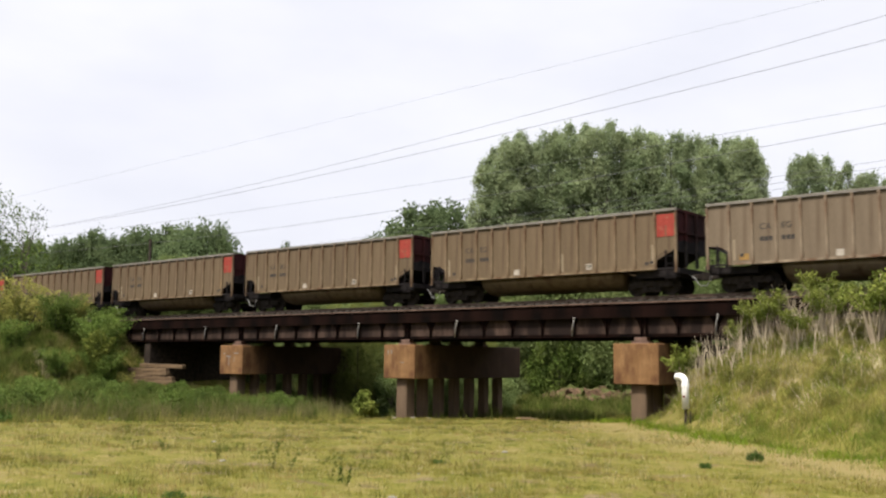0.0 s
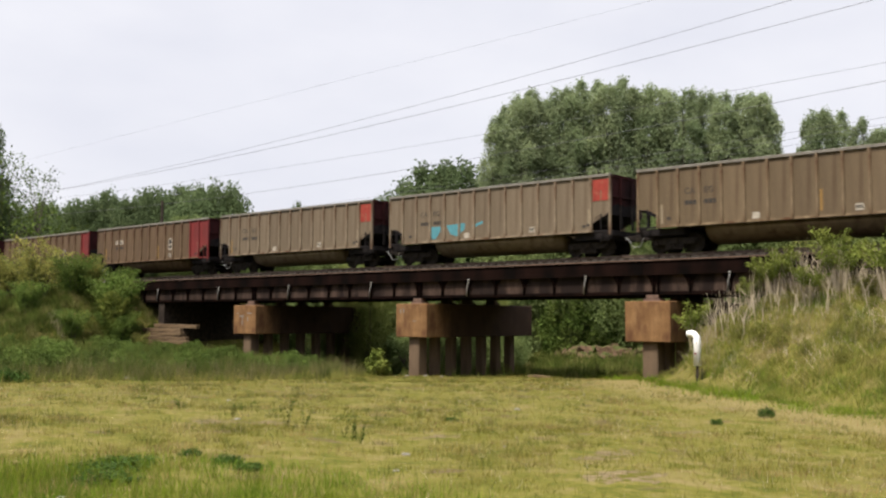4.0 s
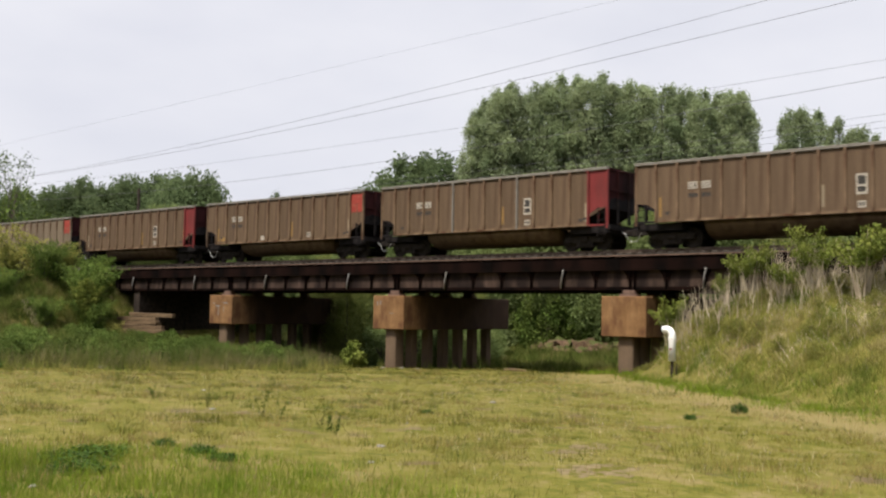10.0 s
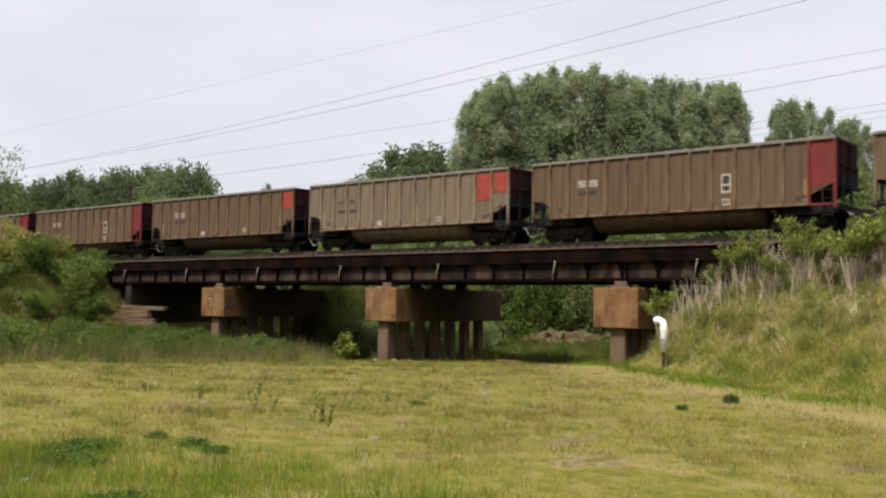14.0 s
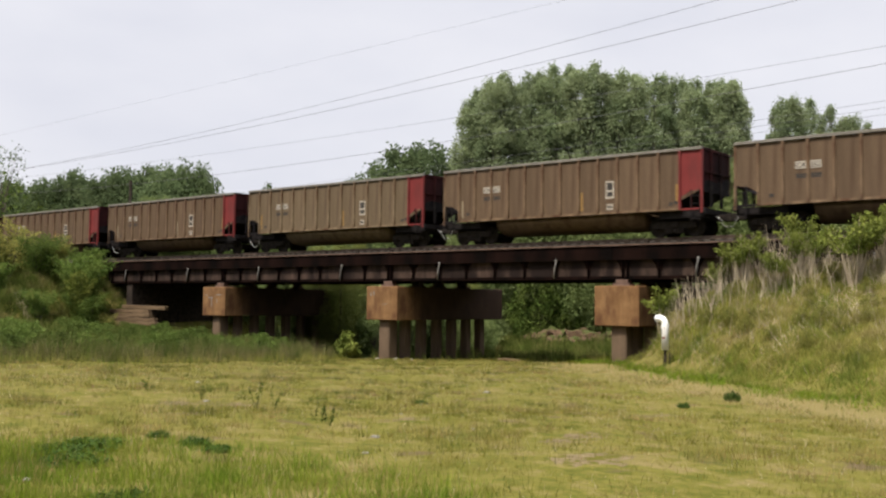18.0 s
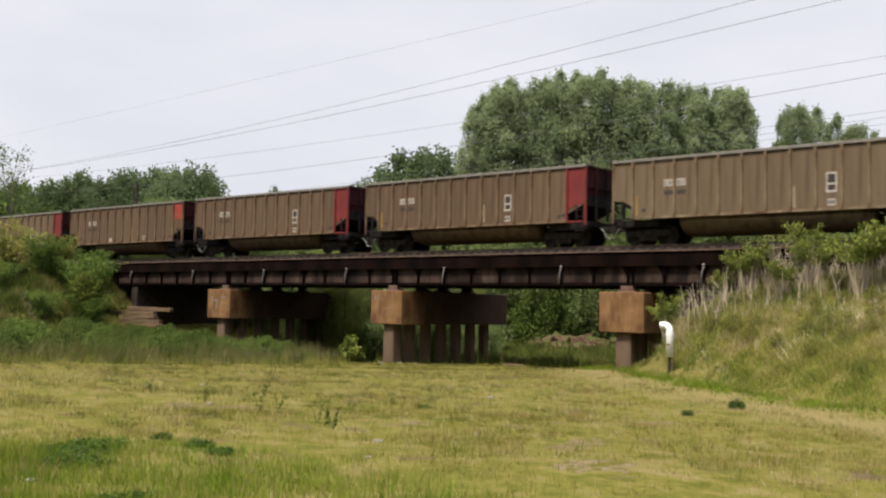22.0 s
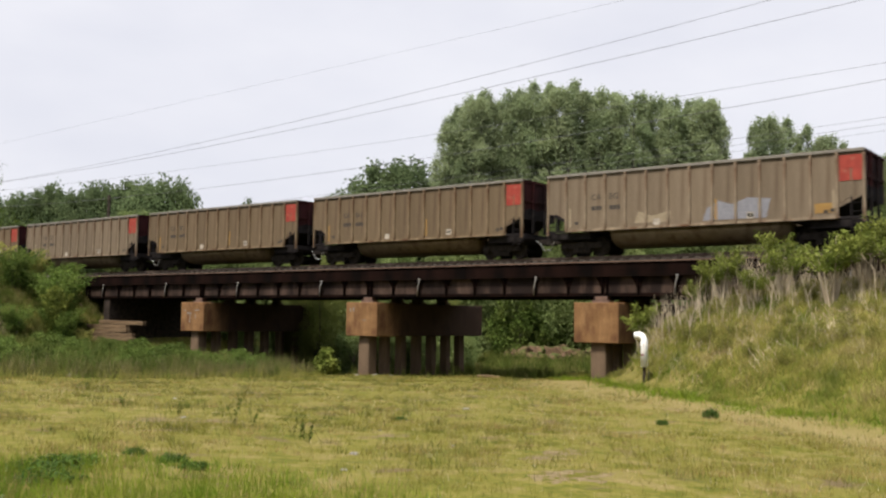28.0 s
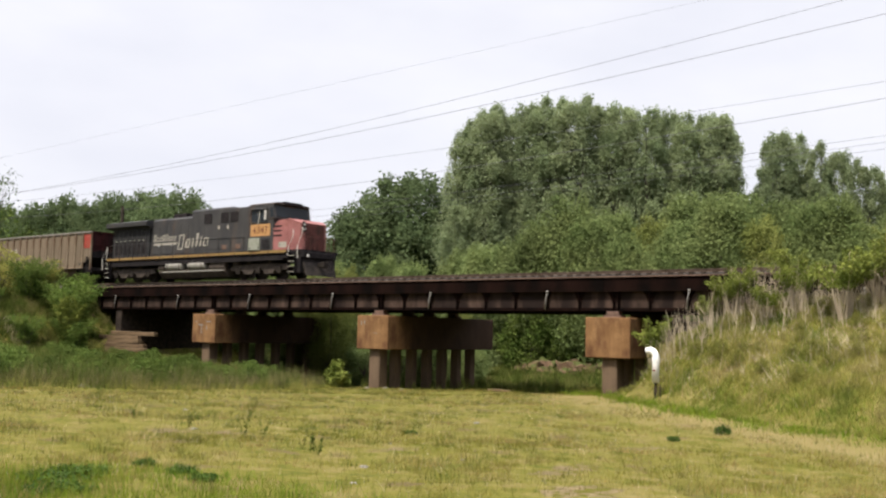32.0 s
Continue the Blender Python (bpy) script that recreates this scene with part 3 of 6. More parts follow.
def side_panel_mesh(kind):
    w = PANEL_W / 2 - 0.012
    if kind == "mid":
        pts = [(-w, SILL_Z + 0.10), (w, SILL_Z + 0.10), (w, TOP_Z - 0.14), (-w, TOP_Z - 0.14)]
    elif kind == "end_r":      # above the sloping end: the lower corner is cut away
        pts = [(-w, 1.72), (-0.05, 1.98), (w, 2.05), (w, TOP_Z - 0.14), (-w, TOP_Z - 0.14)]
    else:
        pts = [(-w, 2.05), (0.05, 1.98), (w, 1.72), (w, TOP_Z - 0.14), (-w, TOP_Z - 0.14)]
    bm = prism(bmesh.new(), pts, "y", 0.0, 0.05)
    front = min(bm.faces, key=lambda f: f.calc_center_median().y)
    r = bmesh.ops.inset_region(bm, faces=[front], thickness=0.05, depth=0.0)
    bmesh.ops.translate(bm, verts=front.verts[:], vec=(0, 0.014, 0))
    return bm


def square_patch():
    """Orange square with worn gaps, painted on the end panel."""
    bm = bmesh.new()
    box(bm, -0.44, 0.44, -0.004, 0.0, 3.18, 3.70)
    box(bm, -0.44, -0.02, -0.004, 0.0, 2.66, 3.175)
    box(bm, 0.05, 0.44, -0.004, 0.0, 2.66, 3.175)
    return bm


def wheel_mesh(r):
    bm = bmesh.new()
    prof = [(-0.065, r + 0.028), (-0.04, r + 0.028), (-0.03, r), (0.065, r - 0.012), (0.065, r - 0.06), (0.02, r - 0.075), (0.02, 0.12), (0.07, 0.11), (0.07, 0.0)]
    seg = 20
    rings = [[bm.verts.new((rr * math.cos(2 * math.pi * k / seg), w, rr * math.sin(2 * math.pi * k / seg))) for k in range(seg)] for w, rr in prof[:-1]]
    for a, b in zip(rings, rings[1:]):
        for k in range(seg):
            bm.faces.new((a[k], a[(k + 1) % seg], b[(k + 1) % seg], b[k]))
    bm.faces.new(rings[0])
    bm.faces.new(rings[-1][::-1])
    return bm


def side_frame_mesh(wb, r):
    """Cast truck side frame: an arch over two axle boxes with openings for the springs."""
    bm = bmesh.new()
    h = wb / 2
    pts = [(-h - 0.22, r - 0.05), (-h - 0.18, r + 0.17), (-h + 0.25, r + 0.20), (-0.42, r + 0.24), (0.42, r + 0.24), (h - 0.25, r + 0.20), (h + 0.18, r + 0.17), (h + 0.22, r - 0.05),
           (h - 0.18, r - 0.08), (h - 0.42, r - 0.08), (0.48, r - 0.30), (-0.48, r - 0.30), (-h + 0.42, r - 0.08), (-h + 0.18, r - 0.08)]
    prism(bm, pts, "y", -0.07, 0.07)
    for s in (-1, 1):
        box(bm, s * h - 0.11, s * h + 0.11, -0.13, 0.1, r - 0.10, r + 0.11, 0.02)
    return bm


def spring_mesh():
    bm = bmesh.new()
    for x in (-0.2, 0.0, 0.2):
        tube(bm, [(x, -0.09, 0.22), (x, -0.09, 0.52)], 0.085, 10)
    return bm


def build_truck(parent, x, mats, wb=1.78, r=0.46):
    t = part("truck", shared("bolster", lambda: box(bmesh.new(), -0.22, 0.22, -1.15, 1.15, 0.42, 0.72, 0.03), M["truck"]), M["truck"], parent, "dusty steel truck", at=pose(x, 0, 0))
    sf = shared("side_frame", lambda: side_frame_mesh(wb, r), M["truck"])
    wh = shared("wheel", lambda: wheel_mesh(r), M["wheel"])
    ax = shared("axle", lambda: tube(bmesh.new(), [(0, -1.0, r), (0, 1.0, r)], 0.08, 10), M["truck"])
    sp = shared("springs", spring_mesh, M["truck"])
    for s in (-1, 1):
        part("side_frame", sf, M["truck"], t, at=pose(0, s * 1.0, 0))
        part("spring_nest", sp, M["truck"], t, at=pose(0, s * 0.95, 0))
        part("axle", ax, M["truck"], t, at=pose(s * wb / 2, 0, 0))
        for q in (-1, 1):
            part("wheel", wh, M["wheel"], t, at=pose(s * wb / 2, q * 0.755, r, 0, 0, 0 if q > 0 else 180))
    return t


def tub_mesh():
    """The rounded belly that hangs between the trucks."""
    bm = bmesh.new()
    sec = [(-1.38 * math.cos(a), SILL_Z + 0.02 - 0.80 * math.sin(a)) for a in [math.pi * k / 14 for k in range(15)]]
    prism(bm, sec, "x", -4.05, 4.20)
    return bm


def far_side_mesh():
    e = BODY_L / 2
    return prism(bmesh.new(), [(-e, 2.05), (-e + 1.0, 1.72), (-e + 1.0, SILL_Z), (e - 1.0, SILL_Z), (e - 1.0, 1.72), (e, 2.05), (e, TOP_Z - 0.1), (-e, TOP_Z - 0.1)], "y", HALF_W - 0.06, HALF_W - 0.01)


def end_wall_mesh(s):
    x = s * (BODY_L / 2 - 0.06)
    bm = box(bmesh.new(), min(x, x - s * 0.05), max(x, x - s * 0.05), -HALF_W + 0.05, HALF_W - 0.05, 2.0, TOP_Z - 0.06)
    for y in (-0.55, 0.55):
        box(bm, min(x, x + s * 0.09), max(x, x + s * 0.09), y - 0.06, y + 0.06, 1.3, TOP_Z - 0.08)
    box(bm, min(x, x + s * 0.07), max(x, x + s * 0.07), -HALF_W + 0.06, HALF_W - 0.06, 2.85, 2.97)
    return bm


def soot_band_mesh(s):
    """Lower part of the end wall, black with coal soot, with a slanting upper edge."""
    x = s * (BODY_L / 2 - 0.055)
    bm = prism(bmesh.new(), [(-HALF_W + 0.07, 1.95), (HALF_W - 0.07, 1.95), (HALF_W - 0.07, 2.75), (0.55, 2.6), (0.0, 2.45), (-0.7, 2.55), (-HALF_W + 0.07, 2.35)], "x", min(x, x + s * 0.02), max(x, x + s * 0.02))
    for y in (-0.55, 0.55):
        box(bm, min(x, x + s * 0.1), max(x, x + s * 0.1), y - 0.07, y + 0.07, 1.3, 2.5)
    return bm


def slope_mesh(s):
    """The sooty sheet that slopes from the end wall down to the floor, with the end sill and corner posts."""
    e = s * BODY_L / 2
    bm = prism(bmesh.new(), [(e - s * 0.1, 2.04), (e - s * 0.14, 2.0), (e - s * 2.0, SILL_Z), (e - s * 1.9, SILL_Z)][::s], "y", -HALF_W + 0.08, HALF_W - 0.08)
    return bm


def platform_mesh(s):
    e = s * BODY_L / 2
    bm = box(bmesh.new(), min(e, e - s * 2.2), max(e, e - s * 2.2), -HALF_W + 0.25, HALF_W - 0.25, 0.80, 1.12)
    box(bm, min(e, e + s * 0.12), max(e, e + s * 0.12), -HALF_W + 0.02, HALF_W - 0.02, 0.95, 1.2)
    return bm


def ladder_mesh(s):
    """Rungs and stiles at the corner, on the side."""
    bm = bmesh.new()
    for k in range(4):
        tube(bm, [(-0.2, -0.05, 0.72 + 0.34 * k), (0.2, -0.05, 0.72 + 0.34 * k)], 0.016, 6)
    for x in (-0.2, 0.2):
        tube(bm, [(x, -0.05, 0.62), (x, -0.05, 2.05)], 0.018, 6)
    return bm


def frame_bars_mesh(s):
    """Bars that cross the dark opening under the end panel."""
    bm = bmesh.new()
    w = PANEL_W / 2
    box(bm, -0.02, 0.03, 0.0, 0.05, 1.15, 2.0)
    box(bm, -w, w, 0.0, 0.05, 1.13, 1.22)
    return bm


def coupler_mesh(s):
    e = s * BODY_L / 2
    bm = box(bmesh.new(), min(e, e + s * 0.5), max(e, e + s * 0.5), -0.12, 0.12, 0.72, 0.98, 0.02)
    box(bm, min(e + s * 0.5, e + s * 0.745), max(e + s * 0.5, e + s * 0.745), -0.17, 0.2, 0.66, 1.03, 0.04)
    return bm


def hose_mesh(s):
    e = s * BODY_L / 2
    return tube(bmesh.new(), [(e + s * 0.15, -0.45, 0.9), (e + s * 0.35, -0.45, 0.78), (e + s * 0.5, -0.42, 0.5), (e + s * 0.62, -0.38, 0.38), (e + s * 0.74, -0.36, 0.45)], 0.018, 6)


# (index, tint, livery, lettering, extras); livery O: orange square, R: one red panel, W: two red panels
CARS = [(k, "T", "O", "k", "") for k in range(-9, 1)] + [
    (1, "L", "O", "k", "y"), (2, "B", "R", "w", "g"), (3, "B", "W", "w", "b"), (4, "L", "O", "k", ""), (5, "L", "O", "k", "c"), (6, "T", "O", "k", ""), (7, "T", "O", "k", "y"),
    (8, "B", "R", "w", "b"), (9, "B", "R", "w", "b"), (10, "L", "O", "k", ""), (11, "B", "R", "w", "b"), (12, "B", "O", "w", "y"), (13, "B", "R", "w", "bs"), (14, "B", "R", "w", "b"),
    (15, "B", "R", "w", "s"), (16, "B", "R", "w", "b"), (17, "B", "O", "w", ""), (18, "L", "O", "a", "o"), (19, "B", "R", "w", "b"), (20, "T", "R", "w", "b"), (21, "B", "R", "w", "b"),
    (22, "B", "R", "w", "b"), (23, "T", "R", "w", "b"), (24, "B", "R", "w", "b"), (25, "B", "R", "w", "b"), (26, "T", "R", "w", "b"), (27, "B", "O", "w", ""), (28, "B", "R", "w", "b"),
    (29, "B", "R", "w", "b"), (30, "T", "R", "w", "b"), (31, "D", "W", "w", "b"), (32, "L", "O", "k", ""), (33, "L", "O", "k", ""), (34, "T", "O", "k", "l"), (35, "L", "O", "k", ""),
    (36, "T", "O", "k", ""), (37, "T", "O", "k", ""), (38, "L", "O", "k", "p"), (39, "T", "R", "w", "y"), (40, "L", "O", "w", "")]
DIRT = {"L": "pale grey-tan", "T": "dusty tan", "B": "dusty brown", "D": "dark brown"}
PAINT = {"O": "orange square", "R": "red end panel", "W": "wide red end"}


def build_car(k, tint, livery, marks, extras):
    more = {"c": ", cyan spray paint", "p": ", grey spray paint", "g": ", white spray paint", "s": " and pale posts"}
    label = DIRT[tint] + " coal gondola car with " + PAINT[livery] + "".join(v for q, v in more.items() if q in extras)
    c = thing("coal_car", pose(0, TRACK_Y, RAIL_Z), label, "railway car", "coal cars of the train")
    side, post, yn = M["side" + tint], M["post" + tint], -HALF_W
    red = {"O": (), "R": (N_PANEL - 1,), "W": (N_PANEL - 2, N_PANEL - 1)}[livery]
    for i in range(N_PANEL):
        kind = "end_l" if i == 0 else "end_r" if i == N_PANEL - 1 else "mid"
        me = shared("side_panel_" + kind, lambda: side_panel_mesh(kind), M["sideT"])
        part("side_panel", me, M["red"] if i in red else side, c, "faded red end panel" if i in red else "", at=pose(-BODY_L / 2 + (i + 0.5) * PANEL_W, yn, 0))
    pm = shared("side_post", lambda: prism(bmesh.new(), [(-0.06, 0.02), (-0.045, -0.085), (0.045, -0.085), (0.06, 0.02)], "z", SILL_Z + 0.02, TOP_Z - 0.12), M["postT"])
    for i in range(1, N_PANEL):
        pale = "s" in extras and i in (5, 9)
        part("side_post", pm, M["rim"] if pale else M["red"] if i in red else post, c, at=pose(-BODY_L / 2 + i * PANEL_W, yn, 0))
    cp = shared("corner_post", lambda: box(bmesh.new(), -0.05, 0.05, -0.04, 0.08, 1.0, TOP_Z - 0.1), M["postT"])
    for s in (-1, 1):
        part("corner_post", cp, M["red"] if (s > 0 and red) else post, c, at=pose(s * (BODY_L / 2 - 0.02), yn + 0.01, 0))
    tc = shared("top_chord", lambda: box(bmesh.new(), -BODY_L / 2 - 0.03, BODY_L / 2 + 0.03, -0.07, 0.09, -0.13, 0.0, 0.012), M["rim"])
    part("top_chord", tc, M["rim"], c, "pale aluminium top chord", at=pose(0, yn + 0.005, TOP_Z))
    part("top_chord", tc, M["rim"], c, at=pose(0, -yn - 0.03, TOP_Z))
    ec = shared("end_chord", lambda: box(bmesh.new(), -0.07, 0.07, -1.5, 1.5, -0.12, -0.005), M["endred"])
    ss = shared("side_sill", lambda: box(bmesh.new(), -BODY_L / 2 + 0.98, BODY_L / 2 - 0.98, -0.05, 0.06, 0, 0.11, 0.01), M["postT"])
    part("side_sill", ss, post, c, at=pose(0, yn, SILL_Z))
    part("side_wall", shared("far_side", far_side_mesh, M["sideT"]), side, c)
    part("floor", shared("car_floor", lambda: box(bmesh.new(), -BODY_L / 2 + 1.9, BODY_L / 2 - 1.9, -HALF_W + 0.06, HALF_W - 0.07, SILL_Z + 0.01, SILL_Z + 0.06), M["soot"]), M["soot"], c)
    part("belly_tub", shared("belly_tub", tub_mesh, M["sideT"], True), side, c, "rounded belly between the trucks")
    part("centre_sill", shared("centre_sill", lambda: box(bmesh.new(), -BODY_L / 2, BODY_L / 2, -0.2, 0.2, 0.82, 1.06), M["soot"]), M["soot"], c)
    for s in (-1, 1):
        part("end_wall", shared("end_wall%d" % s, lambda: end_wall_mesh(s), M["endred"]), M["endred"], c, "sooty dark red end wall with ribs")
        part("soot_band", shared("soot_band%d" % s, lambda: soot_band_mesh(s), M["soot"]), M["soot"], c, "black coal-sooted lower end wall")
        part("end_chord", ec, M["endred"], c, at=pose(s * (BODY_L / 2 - 0.05), 0, TOP_Z))
        part("slope_sheet", shared("slope%d" % s, lambda: slope_mesh(s), M["soot"]), M["soot"], c)
        part("end_platform", shared("platform%d" % s, lambda: platform_mesh(s), M["soot"]), M["soot"], c)
        part("ladder", shared("ladder", lambda: ladder_mesh(s), M["soot"]), M["soot"], c, at=pose(s * (BODY_L / 2 - 0.3), yn, 0))
        part("step_frame", shared("step_frame", lambda: frame_bars_mesh(s), M["soot"]), M["red"] if (s > 0 and red) else M["soot"], c,
             at=pose(s * (BODY_L - PANEL_W) / 2, yn, 0))
        part("coupler", shared("coupler%d" % s, lambda: coupler_mesh(s), M["truck"]), M["truck"], c)
        part("air_hose", shared("hose%d" % s, lambda: hose_mesh(s), M["bright"], True), M["bright"], c, "bright air hose coupling")
        build_truck(c, s * 5.75, None)
    # paint and lettering
    if livery == "O":
        part("painted_square", shared("painted_square", square_patch, M["orange"]), M["orange"], c, "faded orange painted square", at=pose(BODY_L / 2 - PANEL_W / 2, yn, 0))
        if "o" in extras:
            part("painted_block", box(bmesh.new(), -0.44, 0.44, -0.004, 0.0, 2.3, 3.70), M["orange"], c, "tall faded orange painted block", at=pose(BODY_L / 2 - 1.5 * PANEL_W, yn, 0))
    x0 = -BODY_L / 2 + 2.55 * PANEL_W
    z0 = 2.62
    if marks == "w":
        plate = shared("mark_plate", lambda: box(bmesh.new(), -0.22, 0.22, 0.0, 0.012, -0.03, 0.29), M["white"])
        for q, txt in ((0, "CA"), (1, "EG")):
            x = -BODY_L / 2 + 3 * PANEL_W + (-0.31, 0.31)[q]
            part("mark_plate", plate, M["white"], c, at=pose(x, yn - 0.006, z0))
            part("lettering", lettering("w" + txt, txt, 0.30, M["black"]), M["black"], c, at=pose(x - 0.20, yn - 0.008, z0 + 0.02))
    else:
        for q, txt in ((0, "AE" if marks == "a" else "CA"), (1, "RE" if marks == "a" else "EG")):
            part("lettering", lettering("k" + txt, txt, 0.38, M["black"]), M["black"], c, at=pose(x0 + q * 0.95 - 0.28, yn + 0.008, z0))
    bar = shared("number_bar", lambda: box(box(box(bmesh.new(), -0.33, -0.10, 0, 0.008, 0, 0.26), -0.06, 0.14, 0, 0.008, 0, 0.26), 0.18, 0.36, 0, 0.008, 0, 0.26), M["black"])
    for q in (0, 1):
        o = part("number_bar", bar, M["black"], c, at=pose((-BODY_L / 2 + 3 * PANEL_W + (-0.31, 0.31)[q]) if marks == "w" else x0 + q * 0.95, yn + 0.008, z0 - (0.42 if marks == "w" else 0.5)))
        if marks == "w":
            o.scale = (0.6, 1, 0.75)
        else:
            o.scale = (0.8, 1, 0.75)
    small = shared("data_plate", lambda: box(bmesh.new(), -0.16, 0.16, 0, 0.01, -0.14, 0.14), M["white"])
    ink = shared("data_ink", lambda: box(box(bmesh.new(), -0.11, -0.02, -0.003, 0.0, -0.08, 0.08), 0.02, 0.11, -0.003, 0.0, -0.08, 0.08), M["black"])
    xr = BODY_L / 2 - 4.62
    dp = part("data_plate", small, M["white"], c, at=pose(xr, yn + 0.006, 1.48))
    part("data_ink", ink, M["black"], dp)
    if "b" in extras:
        tall = shared("tall_plate", lambda: box(bmesh.new(), -0.22, 0.22, 0, 0.01, -0.42, 0.42), M["white"])
        tp = part("notice_plate", tall, M["white"], c, "white notice plate with a dark print", at=pose(xr, yn + 0.006, 2.3))
        part("notice_ink", shared("notice_ink", lambda: box(box(bmesh.new(), -0.15, 0.15, -0.003, 0, -0.02, 0.34), -0.15, 0.15, -0.003, 0, -0.32, -0.1), M["black"]), M["black"], tp)
    else:
        sp = part("data_plate", small, M["white"], c, at=pose(-1.6, yn + 0.006, 1.42))
    stripe = shared("reflector", lambda: box(bmesh.new(), -0.05, 0.05, -0.004, 0.002, 1.35, 2.25), M["yellow"])
    rnd = random.Random(k * 13 + 5)
    for xs in (-BODY_L / 2 + 1.25, -BODY_L / 2 + 4.2, 1.2, BODY_L / 2 - 1.2):
        if rnd.random() < 0.75:
            part("reflector", stripe, M["yellow"] if rnd.random() < 0.6 else M["paleyellow"], c, at=pose(xs, yn + 0.006, rnd.uniform(-0.05, 0.1)))
    dot = shared("stencil_dot", lambda: box(bmesh.new(), -0.09, 0.09, -0.003, 0.002, -0.07, 0.07), M["black"])
    for xs, zs in ((-BODY_L / 2 + 1.6, 1.55), (BODY_L / 2 - 1.5, 1.45), (BODY_L / 2 - 1.25, 1.5)):
        part("stencil", dot, M["black"], c, at=pose(xs, yn + 0.004, zs))
    if "y" in extras:
        part("orange_stencil", box(bmesh.new(), -0.22, 0.22, 0.0, 0.006, 1.35, 1.62), M["yellow"], c, at=pose(-BODY_L / 2 + 1.7, yn + 0.004, 0))
    if "c" in extras:
        for pts in ([(-4.35, 2.0), (-3.45, 2.02), (-3.5, 1.72), (-3.85, 1.32), (-4.15, 1.35)], [(-3.05, 2.05), (-1.7, 2.1), (-1.75, 1.75), (-2.3, 1.4), (-2.75, 1.55)],
                    [(-1.2, 1.95), (-0.5, 2.15), (-0.45, 2.02), (-1.15, 1.8)]):
            part("spray_paint", prism(bmesh.new(), pts, "y", 0.006, 0.012), M["cyan"], c, "cyan spray-painted shape", at=pose(0, yn, 0))
    if "g" in extras:
        for a, b in (((2.3, 1.35), (2.4, 2.1)), ((2.4, 2.1), (3.0, 2.05)), ((3.0, 2.05), (2.9, 1.4)), ((2.3, 1.35), (4.2, 1.42)), ((3.3, 1.4), (3.35, 2.5)), ((3.35, 2.5), (3.75, 2.45)), ((3.75, 2.45), (3.8, 1.45)),
                     ((3.35, 1.95), (4.1, 1.9)), ((4.1, 1.9), (4.2, 1.42)), ((2.5, 1.75), (2.95, 1.7))):
            part("spray_paint", tube(bmesh.new(), [(a[0], -0.002, a[1]), (b[0], -0.002, b[1])], 0.035, 4), M["ghost"], c, "white spray-painted stroke", at=pose(0, yn, 0))
    if "p" in extras:
        bm = prism(bmesh.new(), [(0.6, 1.35), (3.4, 1.35), (3.6, 2.15), (2.6, 2.25), (1.9, 2.0), (1.3, 2.2), (0.8, 1.9)], "y", 0.006, 0.012)
        part("spray_paint", bm, M["greyspray"], c, "grey spray-painted patch", at=pose(0, yn, 0))
        part("spray_paint", prism(bmesh.new(), [(-2.7, 1.4), (-1.0, 1.4), (-0.9, 1.9), (-1.8, 1.7), (-2.5, 1.95)], "y", 0.006, 0.012), M["paleyellow"], c, at=pose(0, yn, 0))
        part("spray_paint", box(bmesh.new(), 5.4, 6.2, 0.006, 0.012, 1.4, 1.8), M["yellow"], c, at=pose(0, yn, 0))
    if "l" in extras:
        bm = prism(bmesh.new(), [(4.4, 1.5), (4.75, 1.2), (5.1, 1.5), (5.1, 2.0), (4.4, 2.0)], "y", 0.006, 0.012)
        part("painted_shield", bm, M["white"], c, at=pose(0, yn, 0))
    return c


TRAIN = [(k, build_car(k, *rest)) for k, *rest in CARS]


# ---- locomotive ----
M["locoblack"] = mat("grimy_black_loco_paint", [(0.022, 0.022, 0.023), (0.043, 0.041, 0.040)], scale=0.9, rough=0.6, stretch=(1, 1, 0.35), ragged=0.65, stain=(0.080, 0.052, 0.036), stain_scale=0.9, stain_at=(0.56, 0.8))
M["locograte"] = mat("sooty_grille", [(0.014, 0.014, 0.015), (0.028, 0.027, 0.027)], scale=3, rough=0.8)
M["locostripe"] = mat("faded_yellow_sill", [(0.1472, 0.0928, 0.0352), (0.192, 0.1248, 0.048)], scale=2, rough=0.6, stain=(0.128, 0.064, 0.032), stain_scale=2, stain_at=(0.55, 0.75))
M["locopink"] = mat("sun_faded_scarlet", [(0.165, 0.066, 0.062), (0.235, 0.098, 0.092)], scale=1.5, rough=0.65, stain=(0.128, 0.0448, 0.032), stain_scale=2, stain_at=(0.55, 0.8))
M["loconum"] = mat("faded_orange_number_panel", [(0.27, 0.145, 0.055), (0.34, 0.19, 0.08)], scale=3, rough=0.6)
M["tanksilver"] = mat("dusty_silver_reservoir", [(0.1664, 0.16, 0.1408), (0.256, 0.2432, 0.2176)], scale=2, rough=0.5, metal=0.2)
M["railwhite"] = mat("chipped_white_rail_paint", [(0.36, 0.34, 0.31), (0.52, 0.50, 0.47)], scale=8, rough=0.6)
M["acgrey"] = mat("greenish_grey_box", [(0.1536, 0.16, 0.128), (0.2048, 0.2112, 0.1728)], scale=3, rough=0.7)
M["cream"] = mat("worn_cream_lettering", [(0.192, 0.1792, 0.1504), (0.2688, 0.2496, 0.2144)], scale=4, rough=0.7, stain=(0.0896, 0.0768, 0.064), stain_scale=5, stain_at=(0.6, 0.7))
M["numberred"] = mat("dark_red_number_paint", [(0.045, 0.012, 0.008), (0.080, 0.022, 0.014)], scale=5, rough=0.7)
